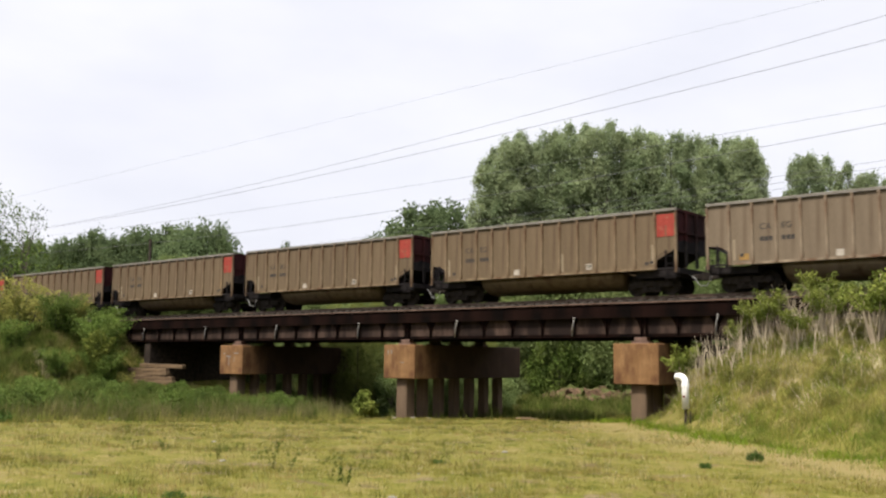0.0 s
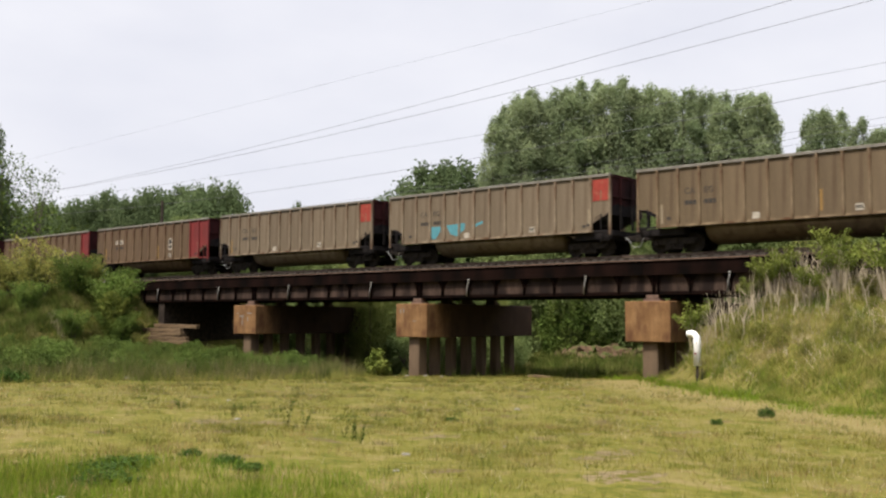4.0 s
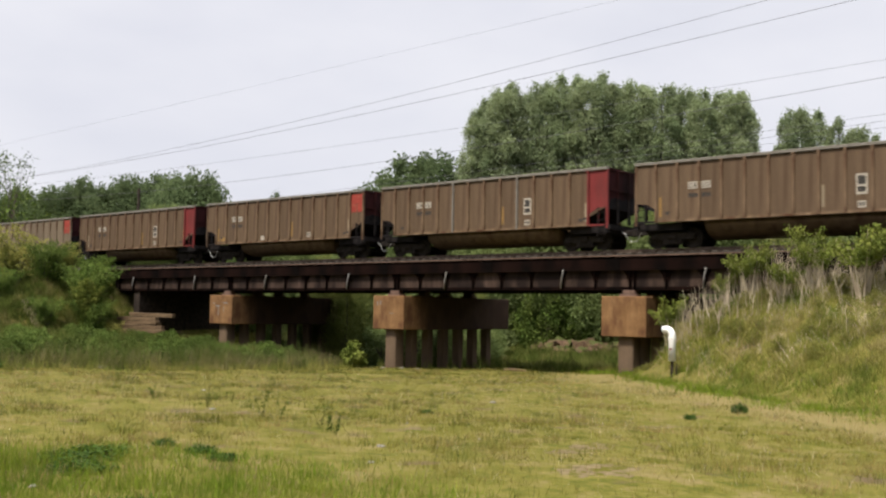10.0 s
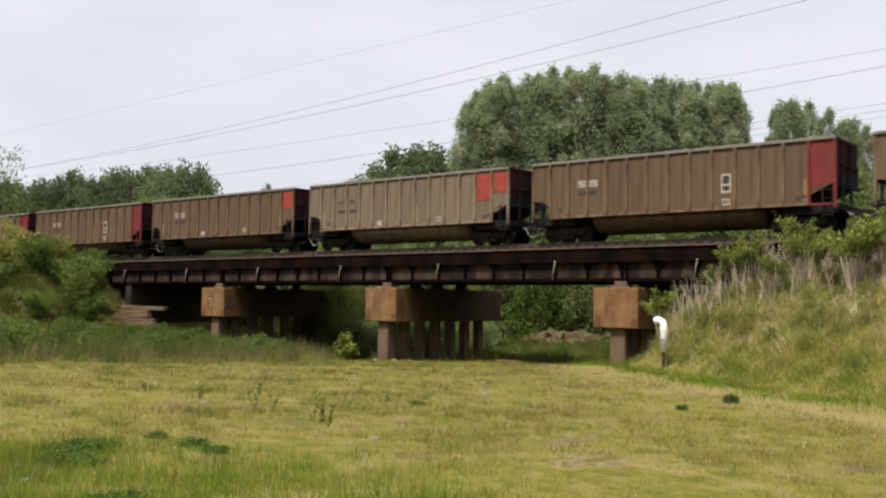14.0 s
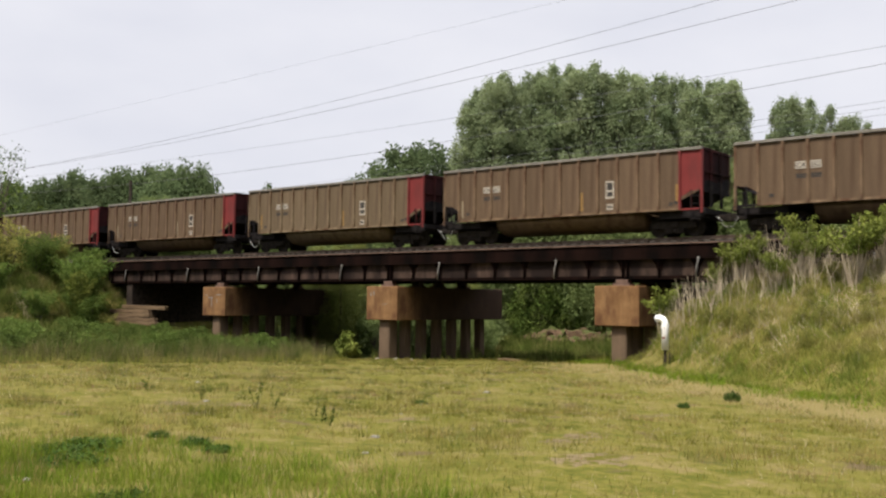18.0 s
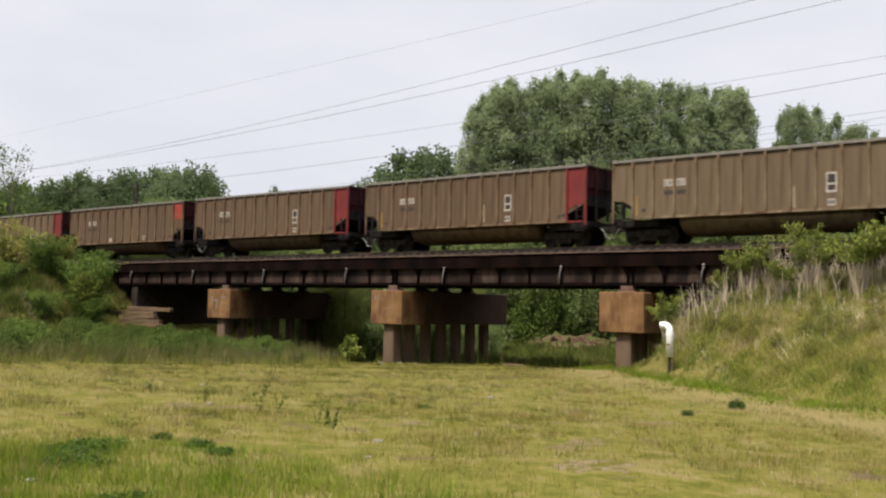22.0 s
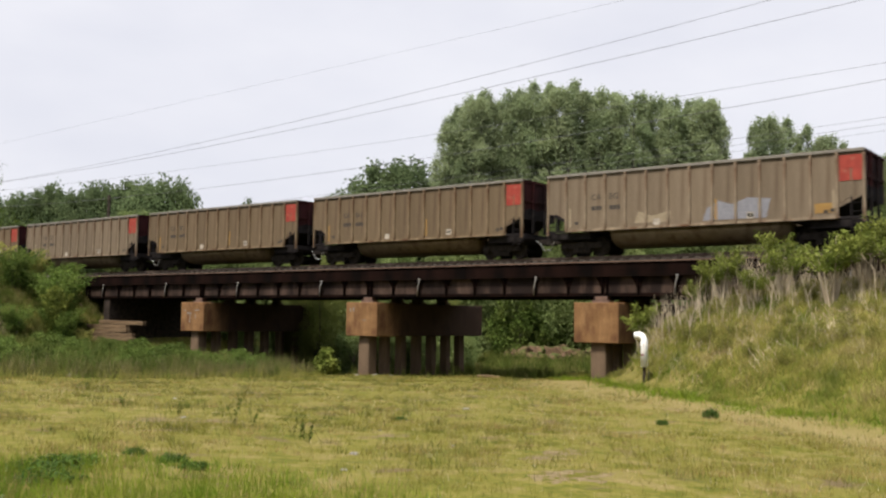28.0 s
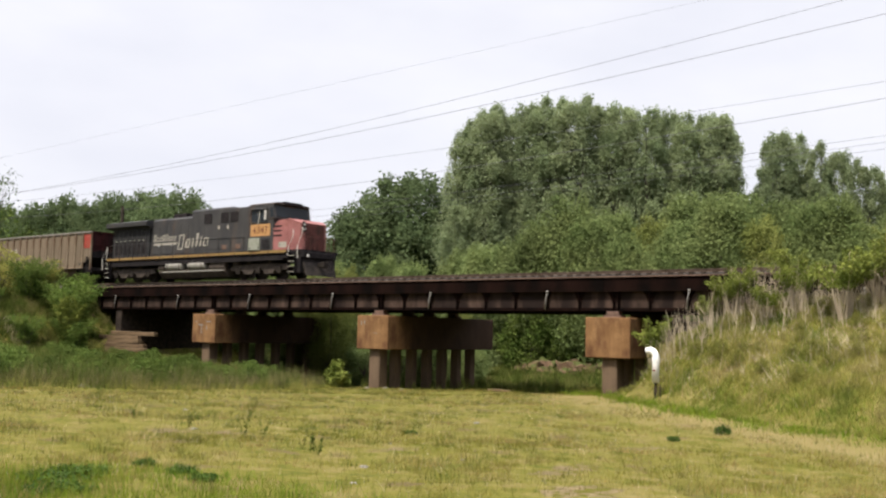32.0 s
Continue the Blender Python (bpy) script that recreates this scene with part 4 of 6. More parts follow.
# darker than the scarlet sides; for the nose front and its rails
M["nosedark"] = mat("dark_red_nose_front", [(0.045, 0.017, 0.014), (0.085, 0.030, 0.025)], scale=2, rough=0.75, stain=(0.03, 0.018, 0.014), stain_scale=2, stain_at=(0.5, 0.7))
M["glass"] = plain("dark_cab_glass", (0.0128, 0.016, 0.0192), 0.08)


def loco_truck(loco, x):
    r = 0.52
    t = part("truck", box(bmesh.new(), -2.3, 2.3, -0.9, 0.9, 0.55, 0.8, 0.03), M["truck"], loco, "dusty three-axle truck", at=pose(x, 0, 0))
    wh = shared("drive_wheel", lambda: wheel_mesh(r), M["wheel"])
    for s in (-1, 1):
        bm = prism(bmesh.new(), [(-2.75, 0.62), (-2.65, 0.92), (-1.0, 0.98), (1.0, 0.98), (2.65, 0.92), (2.75, 0.62), (2.2, 0.55), (1.55, 0.55), (1.35, 0.33), (0.6, 0.33), (0.45, 0.6), (-0.45, 0.6),
                                 (-0.6, 0.33), (-1.35, 0.33), (-1.55, 0.55), (-2.2, 0.55)], "y", -0.08, 0.08)
        part("side_frame", bm, M["truckpale"], t, "pale dusty cast side frame", at=pose(0, s * 1.12, 0))
        for q in (-1.95, 0.0, 1.95):
            part("axle_box", box(bmesh.new(), q - 0.2, q + 0.2, -0.14, 0.1, 0.34, 0.75, 0.03), M["truck"], t, at=pose(0, s * 1.15, 0))
            part("wheel", wh, M["wheel"], t, at=pose(q, s * 0.755, r, 0, 0, 0 if s > 0 else 180))
        for q in (-1.0, 1.0):
            part("damper", tube(bmesh.new(), [(q, 0, 0.95), (q + 0.25, 0, 1.25)], 0.07, 8), M["truckpale"], t, at=pose(0, s * 1.22, 0))
        part("brake_cylinder", tube(bmesh.new(), [(-2.4, 0, 1.05), (-1.9, 0, 1.05)], 0.14, 10), M["truckpale"], t, at=pose(0, s * 1.18, 0))
    for q in (-1.95, 0.0, 1.95):
        part("axle", tube(bmesh.new(), [(q, -1.0, r), (q, 1.0, r)], 0.09, 10), M["truck"], t)
    return t


M["ploughsteel"] = mat("scuffed_dark_plough_steel", [(0.012, 0.010, 0.009), (0.040, 0.033, 0.028)], scale=2, rough=0.85)
M["truckpale"] = mat("pale_dusty_cast_steel", [(0.026, 0.021, 0.018), (0.066, 0.052, 0.043)], scale=3, rough=0.85)


def build_loco():
    lo = thing("locomotive", pose(0, TRACK_Y, RAIL_Z), "grimy black diesel locomotive with a faded scarlet nose pushing the train", "locomotive")
    blk = M["locoblack"]
    part("underframe", box(bmesh.new(), -11.0, 9.5, -1.45, 1.45, 1.28, 1.555), M["soot"], lo)
    for s in (-1, 1):
        for i in range(12):
            x0 = -10.95 + 1.625 * i
            part("sill_stripe", box(bmesh.new(), x0 + 0.012, x0 + 1.613, s * 1.53 - 0.02, s * 1.53 + 0.02, 1.59, 1.755), M["locostripe"], lo, "faded yellow sill stripe")
            part("sill_bracket", box(bmesh.new(), x0 - 0.012, x0 + 0.012, s * 1.53 - 0.03, s * 1.53 + 0.03, 1.42, 1.80), M["soot"], lo)
    part("walkway", box(bmesh.new(), -11.0, 9.95, -1.5, 1.5, 1.57, 1.75), M["soot"], lo)
    part("sill_shadow_rail", box(bmesh.new(), -10.9, 8.2, -1.5, 1.5, 1.15, 1.27), M["soot"], lo)
    # long hood
    bm = prism(bmesh.new(), [(-0.98, 1.76), (0.98, 1.76), (0.98, 4.35), (0.80, 4.50), (-0.80, 4.50), (-0.98, 4.35)], "x", -6.3, -1.15)
    hood = part("engine_hood", bm, blk, lo, "grimy black engine hood")
    for i in range(6):
        part("hood_door", box(bmesh.new(), -6.1 + 0.82 * i, -6.1 + 0.82 * i + 0.78, -1.0, -0.98, 1.95, 3.95, 0.008), blk, hood)
    for i in range(3):
        part("hood_latch", box(bmesh.new(), -5.4 + 1.6 * i, -5.3 + 1.6 * i, -1.02, -1.0, 2.5, 2.6), M["bright"], hood)
    # radiator section with wide wings
    rad = part("radiator_cab", box(bmesh.new(), -10.85, -6.3, -1.15, 1.15, 1.76, 3.97, 0.02), M["locograte"], lo, "sooty black radiator section")
    bm = prism(bmesh.new(), [(-1.2, 3.90), (-1.55, 4.05), (-1.58, 4.33), (-1.1, 4.46), (1.1, 4.46), (1.58, 4.33), (1.55, 4.05), (1.2, 3.90)], "x", -11.2, -6.15)
    part("radiator_wing", bm, blk, lo, "overhanging radiator wing")
    for i in range(8):
        part("grille_post", box(bmesh.new(), -10.6 + 0.56 * i, -10.54 + 0.56 * i, -1.2, -1.15, 1.9, 3.85), blk, rad)
    for i in range(7):
        part("grille_screen", box(bmesh.new(), -10.5 + 0.56 * i, -10.09 + 0.56 * i, -1.165, -1.152, 2.05, 2.95), M["soot"], rad)
        part("grille_cleat", box(bmesh.new(), -10.40 + 0.56 * i, -10.28 + 0.56 * i, -1.2, -1.165, 2.98, 3.08), M["acgrey"], rad)
    # blower and inverter cabinets behind the cab
    cabn = part("equipment_cabinet", box(bmesh.new(), -1.15, 4.86, -1.42, 1.42, 1.76, 4.70, 0.05), blk, lo, "tall black equipment cabinet behind the cab")
    part("cabinet_roof", prism(bmesh.new(), [(-1.42, 4.70), (-1.2, 4.84), (1.2, 4.84), (1.42, 4.70)], "x", -1.15, 2.9), blk, lo)
    for x in (0.25, 2.0, 2.95):
        part("intake_grille", box(bmesh.new(), x, x + 0.8, -1.445, -1.42, 3.78, 4.45), M["soot"], cabn)
    for x in (-0.8, 0.7, 1.9, 3.3):
        part("cabinet_door", box(bmesh.new(), x, x + 1.1, -1.44, -1.42, 2.05, 3.45, 0.006), blk, cabn)
    for x in (1.75, 2.7):
        part("marker", box(bmesh.new(), x, x + 0.14, -1.45, -1.42, 3.35, 3.6), M["white"], cabn)
    for x in (2.2, 3.6):
        part("rust_patch", box(bmesh.new(), x, x + 0.45, -1.446, -1.442, 2.0, 2.3), M["rustedge"], cabn)
    # exhaust, horns and blowers on the roof
    part("exhaust_housing", box(bmesh.new(), -4.6, -3.1, -0.4, 0.4, 4.5, 4.86, 0.03), M["soot"], lo)
    bm = bmesh.new()
    for q in range(3):
        tube(bm, [(-2.5 + 0.3 * q, 0.1, 4.72), (-2.0 + 0.3 * q, 0.0, 4.84)], 0.05, 8, 0.14)
    part("air_horn", bm, M["soot"], lo)
    part("roof_vent", box(bmesh.new(), -2.9, -2.5, -0.4, 0.4, 4.5, 4.66, 0.03), M["soot"], lo)
    # cab
    bm = prism(bmesh.new(), [(4.90, 1.76), (7.30, 1.76), (7.30, 3.62), (7.42, 3.80), (7.22, 4.70), (4.90, 4.70)], "y", -1.54, 1.54)
    cab = part("cab", bm, blk, lo, "black cab")
    part("cab_roof", prism(bmesh.new(), [(-1.56, 4.70), (-1.25, 4.84), (1.25, 4.84), (1.56, 4.70)], "x", 4.88, 7.36), M["truckpale"], lo, "dusty dark grey cab roof")
    for x0, x1 in ((5.22, 5.96), (6.06, 6.68)):
        part("cab_window", box(bmesh.new(), x0, x1, -1.56, -1.545, 3.64, 4.36), M["glass"], cab, "dark cab side window")
    bm = bmesh.new()
    box(bm, 5.12, 6.80, -1.585, -1.55, 4.36, 4.44)
    box(bm, 5.12, 6.80, -1.585, -1.55, 3.57, 3.64)
    for x in (5.12, 5.96, 6.70):
        box(bm, x, x + 0.10, -1.585, -1.55, 3.64, 4.36)
    part("window_frame", bm, M["locoblack"], cab)
    part("window_visor", prism(bmesh.new(), [(-1.56, 4.44), (-1.72, 4.40), (-1.72, 4.42), (-1.56, 4.48)], "x", 5.15, 6.75), M["locoblack"], cab)
    part("window_mirror", box(bmesh.new(), 6.58, 6.70, -1.70, -1.59, 3.72, 4.30, 0.01), M["railwhite"], cab, "pale window mirror")
    part("window_latch", tube(bmesh.new(), [(6.0, -1.60, 4.3), (6.03, -1.62, 3.75), (5.92, -1.62, 3.45)], 0.028, 6), M["railwhite"], cab)
    part("cab_seam", box(bmesh.new(), 4.98, 5.03, -1.548, -1.538, 1.80, 4.66), M["soot"], cab)
    part("windshield", prism(bmesh.new(), [(7.40, 3.92), (7.42, 3.92), (7.27, 4.58), (7.25, 4.58)], "y", -1.36, 1.36), M["glass"], cab, "sloping windshield")
    part("cab_corner_glass", prism(bmesh.new(), [(6.95, 3.86), (7.34, 3.90), (7.20, 4.50), (6.95, 4.50)], "y", -1.56, -1.545), M["glass"], cab, "dark cab corner window")
    part("corner_sill", box(bmesh.new(), 6.88, 7.42, -1.57, -1.54, 3.76, 3.83, 0.01), M["truckpale"], cab)
    npn = part("number_panel", box(bmesh.new(), 5.18, 7.02, -1.56, -1.545, 2.70, 3.46), M["loconum"], lo, "faded orange panel with the dark number 6347")
    part("number", lettering("loco_number", "6347", 0.64, M["numberred"], 1.12), M["numberred"], npn, at=pose(5.42, -1.566, 2.86))
    abx = part("access_box", box(bmesh.new(), 5.05, 6.12, -1.62, -1.545, 1.80, 2.58, 0.02), M["acgrey"], lo, "greenish grey box below the cab")
    for x in (5.16, 5.98):
        part("box_latch", box(bmesh.new(), x, x + 0.07, -1.64, -1.62, 1.9, 2.02), M["soot"], abx)
    bd = part("battery_door", box(bmesh.new(), 6.28, 7.05, -1.57, -1.545, 1.85, 2.55, 0.01), M["locograte"], lo, "dark louvred battery door")
    for k in range(6):
        part("louvre", box(bmesh.new(), 6.36, 6.97, -1.585, -1.57, 1.93 + 0.095 * k, 1.97 + 0.095 * k), M["soot"], bd)
    # scarlet cab front and the tapered nose
    bm = prism(bmesh.new(), [(7.305, 1.78), (8.62, 1.78), (8.62, 3.66), (7.85, 3.64), (7.55, 3.50), (7.305, 3.15)], "y", -1.52, 1.52)
    part("cab_side_panel", bm, M["locopink"], lo, "faded scarlet panel with dark stripes")
    for z in (2.62, 2.92, 3.20):
        part("nose_stripe", prism(bmesh.new(), [(7.33, z), (8.0, z), (8.12, z + 0.05), (8.0, z + 0.10), (7.33, z + 0.10)], "y", -1.530, -1.522), M["soot"], lo)
    part("nose_light_panel", box(bmesh.new(), 7.82, 8.56, -1.532, -1.522, 1.92, 2.26), M["cream"], lo, "pale worn panel at the foot of the nose")
    bm = prism(bmesh.new(), [(8.625, -1.50), (9.30, -1.12), (9.42, -0.85), (9.42, 0.85), (9.30, 1.12), (8.625, 1.50)], "z", 1.76, 3.72)
    for v in bm.verts:
        if v.co.z > 3 and v.co.x > 9:
            v.co.z -= 0.26
    nose = part("nose", bm, M["locopink"], lo, "sun-faded scarlet short nose")
    part("nose_front", box(bmesh.new(), 9.423, 9.45, -0.8, 0.8, 1.80, 3.40, 0.008), M["nosedark"], nose, "dark red front of the nose")
    part("nose_door", box(bmesh.new(), 9.45, 9.475, -0.35, 0.35, 1.85, 3.3, 0.01), M["nosedark"], nose)
    part("side_light_box", box(bmesh.new(), 9.36, 9.48, -1.02, -0.82, 2.88, 3.52, 0.01), M["soot"], nose)
    for z in (3.05, 3.33):
        part("headlight", tube(bmesh.new(), [(9.47, -0.92, z), (9.50, -0.92, z)], 0.075, 10), M["railwhite"], nose, "round pale headlight")
    part("number_board", box(bmesh.new(), 7.15, 7.45, -0.75, 0.75, 4.70, 4.92, 0.02), M["soot"], lo)
    for x in (5.6, 6.5):
        part("roof_antenna", tube(bmesh.new(), [(x, 0.2, 4.84), (x, 0.2, 4.96)], 0.16, 12), M["soot"], lo)
    # front and rear ends
    part("anticlimber", box(bmesh.new(), 9.35, 9.98, -1.45, 1.45, 1.25, 1.62, 0.04), M["soot"], lo)
    part("pilot", box(bmesh.new(), 9.55, 9.80, -1.5, 1.5, 0.35, 1.3), M["soot"], lo)
    for s in (-1, 1):
        part("pilot_side", box(bmesh.new(), 9.45, 9.55, s * 1.3 - 0.02, s * 1.3 + 0.02, 0.3, 1.3), M["soot"], lo)
    part("snow_plow", prism(bmesh.new(), [(9.80, 0.95), (10.05, 0.16), (10.13, 0.16), (9.90, 1.0)], "y", -1.3, 1.3), M["ploughsteel"], lo, "worn steel plough below the pilot")
    part("rear_pilot", box(bmesh.new(), -11.15, -10.95, -1.4, 1.4, 0.45, 1.6), M["soot"], lo)
    for x0, x1 in ((-11.9, -11.1), (9.8, 10.5)):
        part("coupler", box(box(bmesh.new(), x0, x1, -0.13, 0.13, 0.74, 0.98, 0.02), (x0 if x0 < 0 else x1 - 0.3), (x0 + 0.3 if x0 < 0 else x1), -0.2, 0.2, 0.66, 1.05, 0.04), M["truck"], lo)
    # steps with their yellow edges, and the pale grab rails at the corners
    for x, s in ((9.15, -1), (9.15, 1), (-10.75, -1), (-10.75, 1)):
        bm = bmesh.new()
        for k in range(4):
            box(bm, x - 0.28, x + 0.28, s * 1.52 - 0.12, s * 1.52 + 0.12, 0.35 + 0.33 * k, 0.39 + 0.33 * k)
        box(bm, x - 0.31, x - 0.28, s * 1.52 - 0.12, s * 1.52 + 0.12, 0.3, 1.6)
        box(bm, x + 0.28, x + 0.31, s * 1.52 - 0.12, s * 1.52 + 0.12, 0.3, 1.6)
        st = part("step_well", bm, M["soot"], lo)
        for k in range(4):
            part("step_edge", box(bmesh.new(), x - 0.27, x + 0.27, s * 1.645 - 0.012, s * 1.645 + 0.012, 0.355 + 0.33 * k, 0.392 + 0.33 * k), M["cream"], st)
    rails = (((8.70, 1.35), (8.70, 1.95), (9.02, 2.45), (9.12, 2.75), (9.08, 3.0)), ((9.52, 1.2), (9.52, 1.95), (9.78, 2.45), (9.92, 2.75), (9.92, 3.1)),
             ((-10.95, 0.95), (-11.05, 1.9), (-11.0, 2.6)), ((-11.55, 0.95), (-11.6, 1.7), (-11.1, 2.4), (-11.0, 2.65)))
    for pts in rails:
        part("grab_rail", tube(bmesh.new(), [(a, -1.5, b) for a, b in pts], 0.028, 6), M["railwhite"], lo, "white corner grab rail")
    bm = bmesh.new()
    for k in range(13):
        x = -10.6 + 1.25 * k
        if x < 4.6:
            tube(bm, [(x, -1.47, 1.75), (x, -1.47, 2.75)], 0.017, 5)
    tube(bm, [(-10.6, -1.47, 2.75), (4.5, -1.47, 2.75)], 0.017, 5)
    part("handrail", bm, M["locoblack"], lo)
    part("front_rail", tube(bmesh.new(), [(9.9, -1.35, 1.6), (9.9, -1.35, 2.55), (9.9, 1.35, 2.55), (9.9, 1.35, 1.6)], 0.025, 6), M["nosedark"], lo)
    for k in range(7):
        part("rail_stanchion", tube(bmesh.new(), [(9.9, -1.2 + 0.4 * k, 1.62), (9.9, -1.2 + 0.4 * k, 2.55)], 0.03, 6), M["nosedark"], lo)
    for k in range(3):
        part("hose", tube(bmesh.new(), [(10.0, 0.5 + 0.22 * k, 1.2), (10.12, 0.5 + 0.22 * k, 0.9), (10.1, 0.45 + 0.22 * k, 0.5)], 0.03, 6), M["soot"], lo)
    part("ditch_light", tube(bmesh.new(), [(9.98, -1.05, 1.36), (10.04, -1.05, 1.36)], 0.09, 10), M["railwhite"], lo, "small round ditch light")
    # tank and reservoirs
    bm = prism(bmesh.new(), [(-1.40, 0.55), (-1.15, 0.22), (1.15, 0.22), (1.40, 0.55), (1.40, 0.75), (-1.40, 0.75)], "x", -4.6, 2.6)
    part("fuel_tank", bm, M["truckpale"], lo, "dusty fuel tank")
    part("fuel_tank_top", box(bmesh.new(), -4.6, 2.6, -1.1, 1.1, 0.75, 1.3), M["soot"], lo)
    for x0, x1 in ((-3.85, -1.95), (-1.40, 0.52)):
        bm = tube(bmesh.new(), [(x0 + 0.15, -1.22, 1.03), (x1 - 0.15, -1.22, 1.03)], 0.33, 16)
        for xa, xb in ((x0 + 0.15, x0), (x1 - 0.15, x1)):
            tube(bm, [(xa, -1.22, 1.03), (xa + (xb - xa) * 0.6, -1.22, 1.03)], 0.33, 16, 0.27)
            tube(bm, [(xa + (xb - xa) * 0.6, -1.22, 1.03), (xb, -1.22, 1.03)], 0.27, 16, 0.12)
        res = part("air_reservoir", bm, M["tanksilver"], lo, "dusty silver air reservoir", smooth=False)
        for x in (x0 + 0.3, x1 - 0.3):
            part("strap", tube(bmesh.new(), [(x, -1.22, 1.03), (x + 0.06, -1.22, 1.03)], 0.342, 16), M["truckpale"], res)
    part("reservoir_shelf", box(bmesh.new(), -4.2, 2.4, -1.42, -1.0, 0.60, 0.68), M["tanksilver"], lo)
    part("air_filter_box", box(bmesh.new(), 0.9, 2.5, -1.4, -0.9, 0.78, 1.34, 0.04), M["truckpale"], lo)
    part("sand_box", box(bmesh.new(), -4.75, -4.1, -1.4, -0.9, 0.8, 1.3, 0.04), M["truckpale"], lo)
    # the road name on the hood, as plain worn shapes: a small word with a line under it, then a larger word
    yl = -1.008
    def slant(bm, x0, x1, z0, z1, y, base):
        k = 0.22
        return prism(bm, [(x0 + k * (z0 - base), z0), (x1 + k * (z0 - base), z0), (x1 + k * (z1 - base), z1), (x0 + k * (z1 - base), z1)], "y", y, y + 0.006)

    def worn_shape(x, z, w, h, t, y):
        """A leaning hollow block, or one bar if it is narrow."""
        bm = bmesh.new()
        if w < 2.5 * t:
            slant(bm, x, x + w, z, z + h, y, z)
        else:
            slant(bm, x, x + t, z, z + h, y, z)
            slant(bm, x + w - t, x + w, z, z + h, y, z)
            slant(bm, x + t, x + w - t, z + h - t * 0.7, z + h, y, z)
            slant(bm, x + t, x + w - t, z, z + t * 0.7, y, z)
        part("worn_letter_shape", bm, M["cream"], lo, "worn cream shape of the road name")

    for i in range(8):
        worn_shape(-6.02 + 0.335 * i, 2.86, 0.25, (0.50, 0.33, 0.33, 0.44, 0.50, 0.33, 0.33, 0.33)[i], 0.075, yl)
    part("worn_line", prism(bmesh.new(), [(-6.0, 2.58), (-3.3, 2.58), (-3.22, 2.74), (-5.9, 2.74)], "y", yl, yl + 0.006), M["cream"], lo, "worn cream line under the road name")
    for x, w, h, z in ((-3.20, 0.60, 1.05, 2.20), (-2.36, 0.52, 0.56, 2.30), (-1.66, 0.42, 0.56, 2.30), (-1.02, 0.16, 0.58, 2.30), (-0.64, 0.22, 0.92, 2.30), (-0.18, 0.16, 0.66, 2.30), (0.18, 0.52, 0.56, 2.30)):
        worn_shape(x, z, w, h, 0.12, yl if x + w + 0.25 * h < -1.16 else -1.452)
    loco_truck(lo, 5.65)
    loco_truck(lo, -8.15)
    return lo


LOCO = build_loco()


# ---- plants ----
def leaf_cards(rng, centres, size, out=None):
    """Small pointed leaves (four corners each) at the given places; with out given they turn their faces outwards and up, as leaves do."""
    n = len(centres)
    nor = rng.normal(size=(n, 3)) * 1.0
    if out is not None:
        nor += out * 0.55 + np.array([0, 0, 0.3])
    nor /= np.linalg.norm(nor, axis=1, keepdims=True)
    a = np.cross(nor, rng.normal(size=(n, 3)))
    a /= np.linalg.norm(a, axis=1, keepdims=True)
    b = np.cross(nor, a)
    s = size * rng.uniform(0.6, 1.35, (n, 1))
    v = np.stack([centres - a * s, centres + b * s * 0.6, centres + a * s, centres - b * s * 0.6], 1).reshape(-1, 3)
    return v, np.arange(n * 4).reshape(-1, 4)


def crown_mesh(name, seed, height, radius, low, lobes, leaves, size, material, top_heavy=0.0, tall=1.15, fill=0.2, loose=0.014):
    """A crown of many lobes filled with small leaves; uneven outline with gaps."""
    rng = np.random.default_rng(seed)
    cs, rs = [], []
    for i in range(lobes):
        f = rng.uniform(0, 1) ** (1 - 0.4 * top_heavy)
        z = height * (low + (0.96 - low) * f)
        env = radius * (math.sin(math.pi * min(1, 0.18 + 0.78 * f)) ** 0.7)
        a, r = rng.uniform(0, 2 * math.pi), env * math.sqrt(rng.uniform(0.15, 1)) * 0.8
        cs.append((r * math.cos(a), r * math.sin(a), z))
        rs.append(radius * rng.uniform(0.14, 0.38) * (1.15 - 0.45 * f) * (26 / max(26, lobes)) ** 0.4)
    cs, rs = np.array(cs), np.array(rs)
    pick = rng.choice(lobes, leaves, p=rs ** 2 / (rs ** 2).sum())
    d = rng.normal(size=(leaves, 3))
    d /= np.linalg.norm(d, axis=1, keepdims=True)
    rr = rs[pick] * (0.25 + 0.9 * rng.uniform(0, 1, leaves) ** 0.6)
    lump = 1 + 0.22 * np.sin(d[:, 0] * 7 + pick) * np.sin(d[:, 1] * 6 + 2 * pick) + 0.15 * np.sin(d[:, 2] * 9 + pick)
    p = cs[pick] + d * (rr * lump)[:, None] * np.array([1, 1, tall])
    # part of the foliage fills the gaps between the lobes
    m = int(leaves * fill)
    fz = rng.uniform(0.0, 1, m)
    env = radius * np.sin(math.pi * np.clip(0.16 + 0.80 * fz, 0, 1)) ** 0.7
    th = rng.uniform(0, 2 * math.pi, m)
    q = np.sqrt(rng.uniform(0.2, 1, m)) * (0.82 + 0.16 * np.sin(9 * fz + seed) + 0.14 * np.sin(3 * th + 7 * fz + seed))
    p[:m] = np.stack([env * q * np.cos(th), env * q * np.sin(th), height * (low + (0.93 - low) * fz)], 1)
    d[:m] = np.stack([np.cos(th), np.sin(th), 0.3 + 0 * th], 1)
    p = p + rng.normal(0, loose * radius, (leaves, 3)) * np.array([1, 1, 0.8])
    v, f = leaf_cards(rng, p, size, d)
    return np_mesh(name, v, f, material), cs


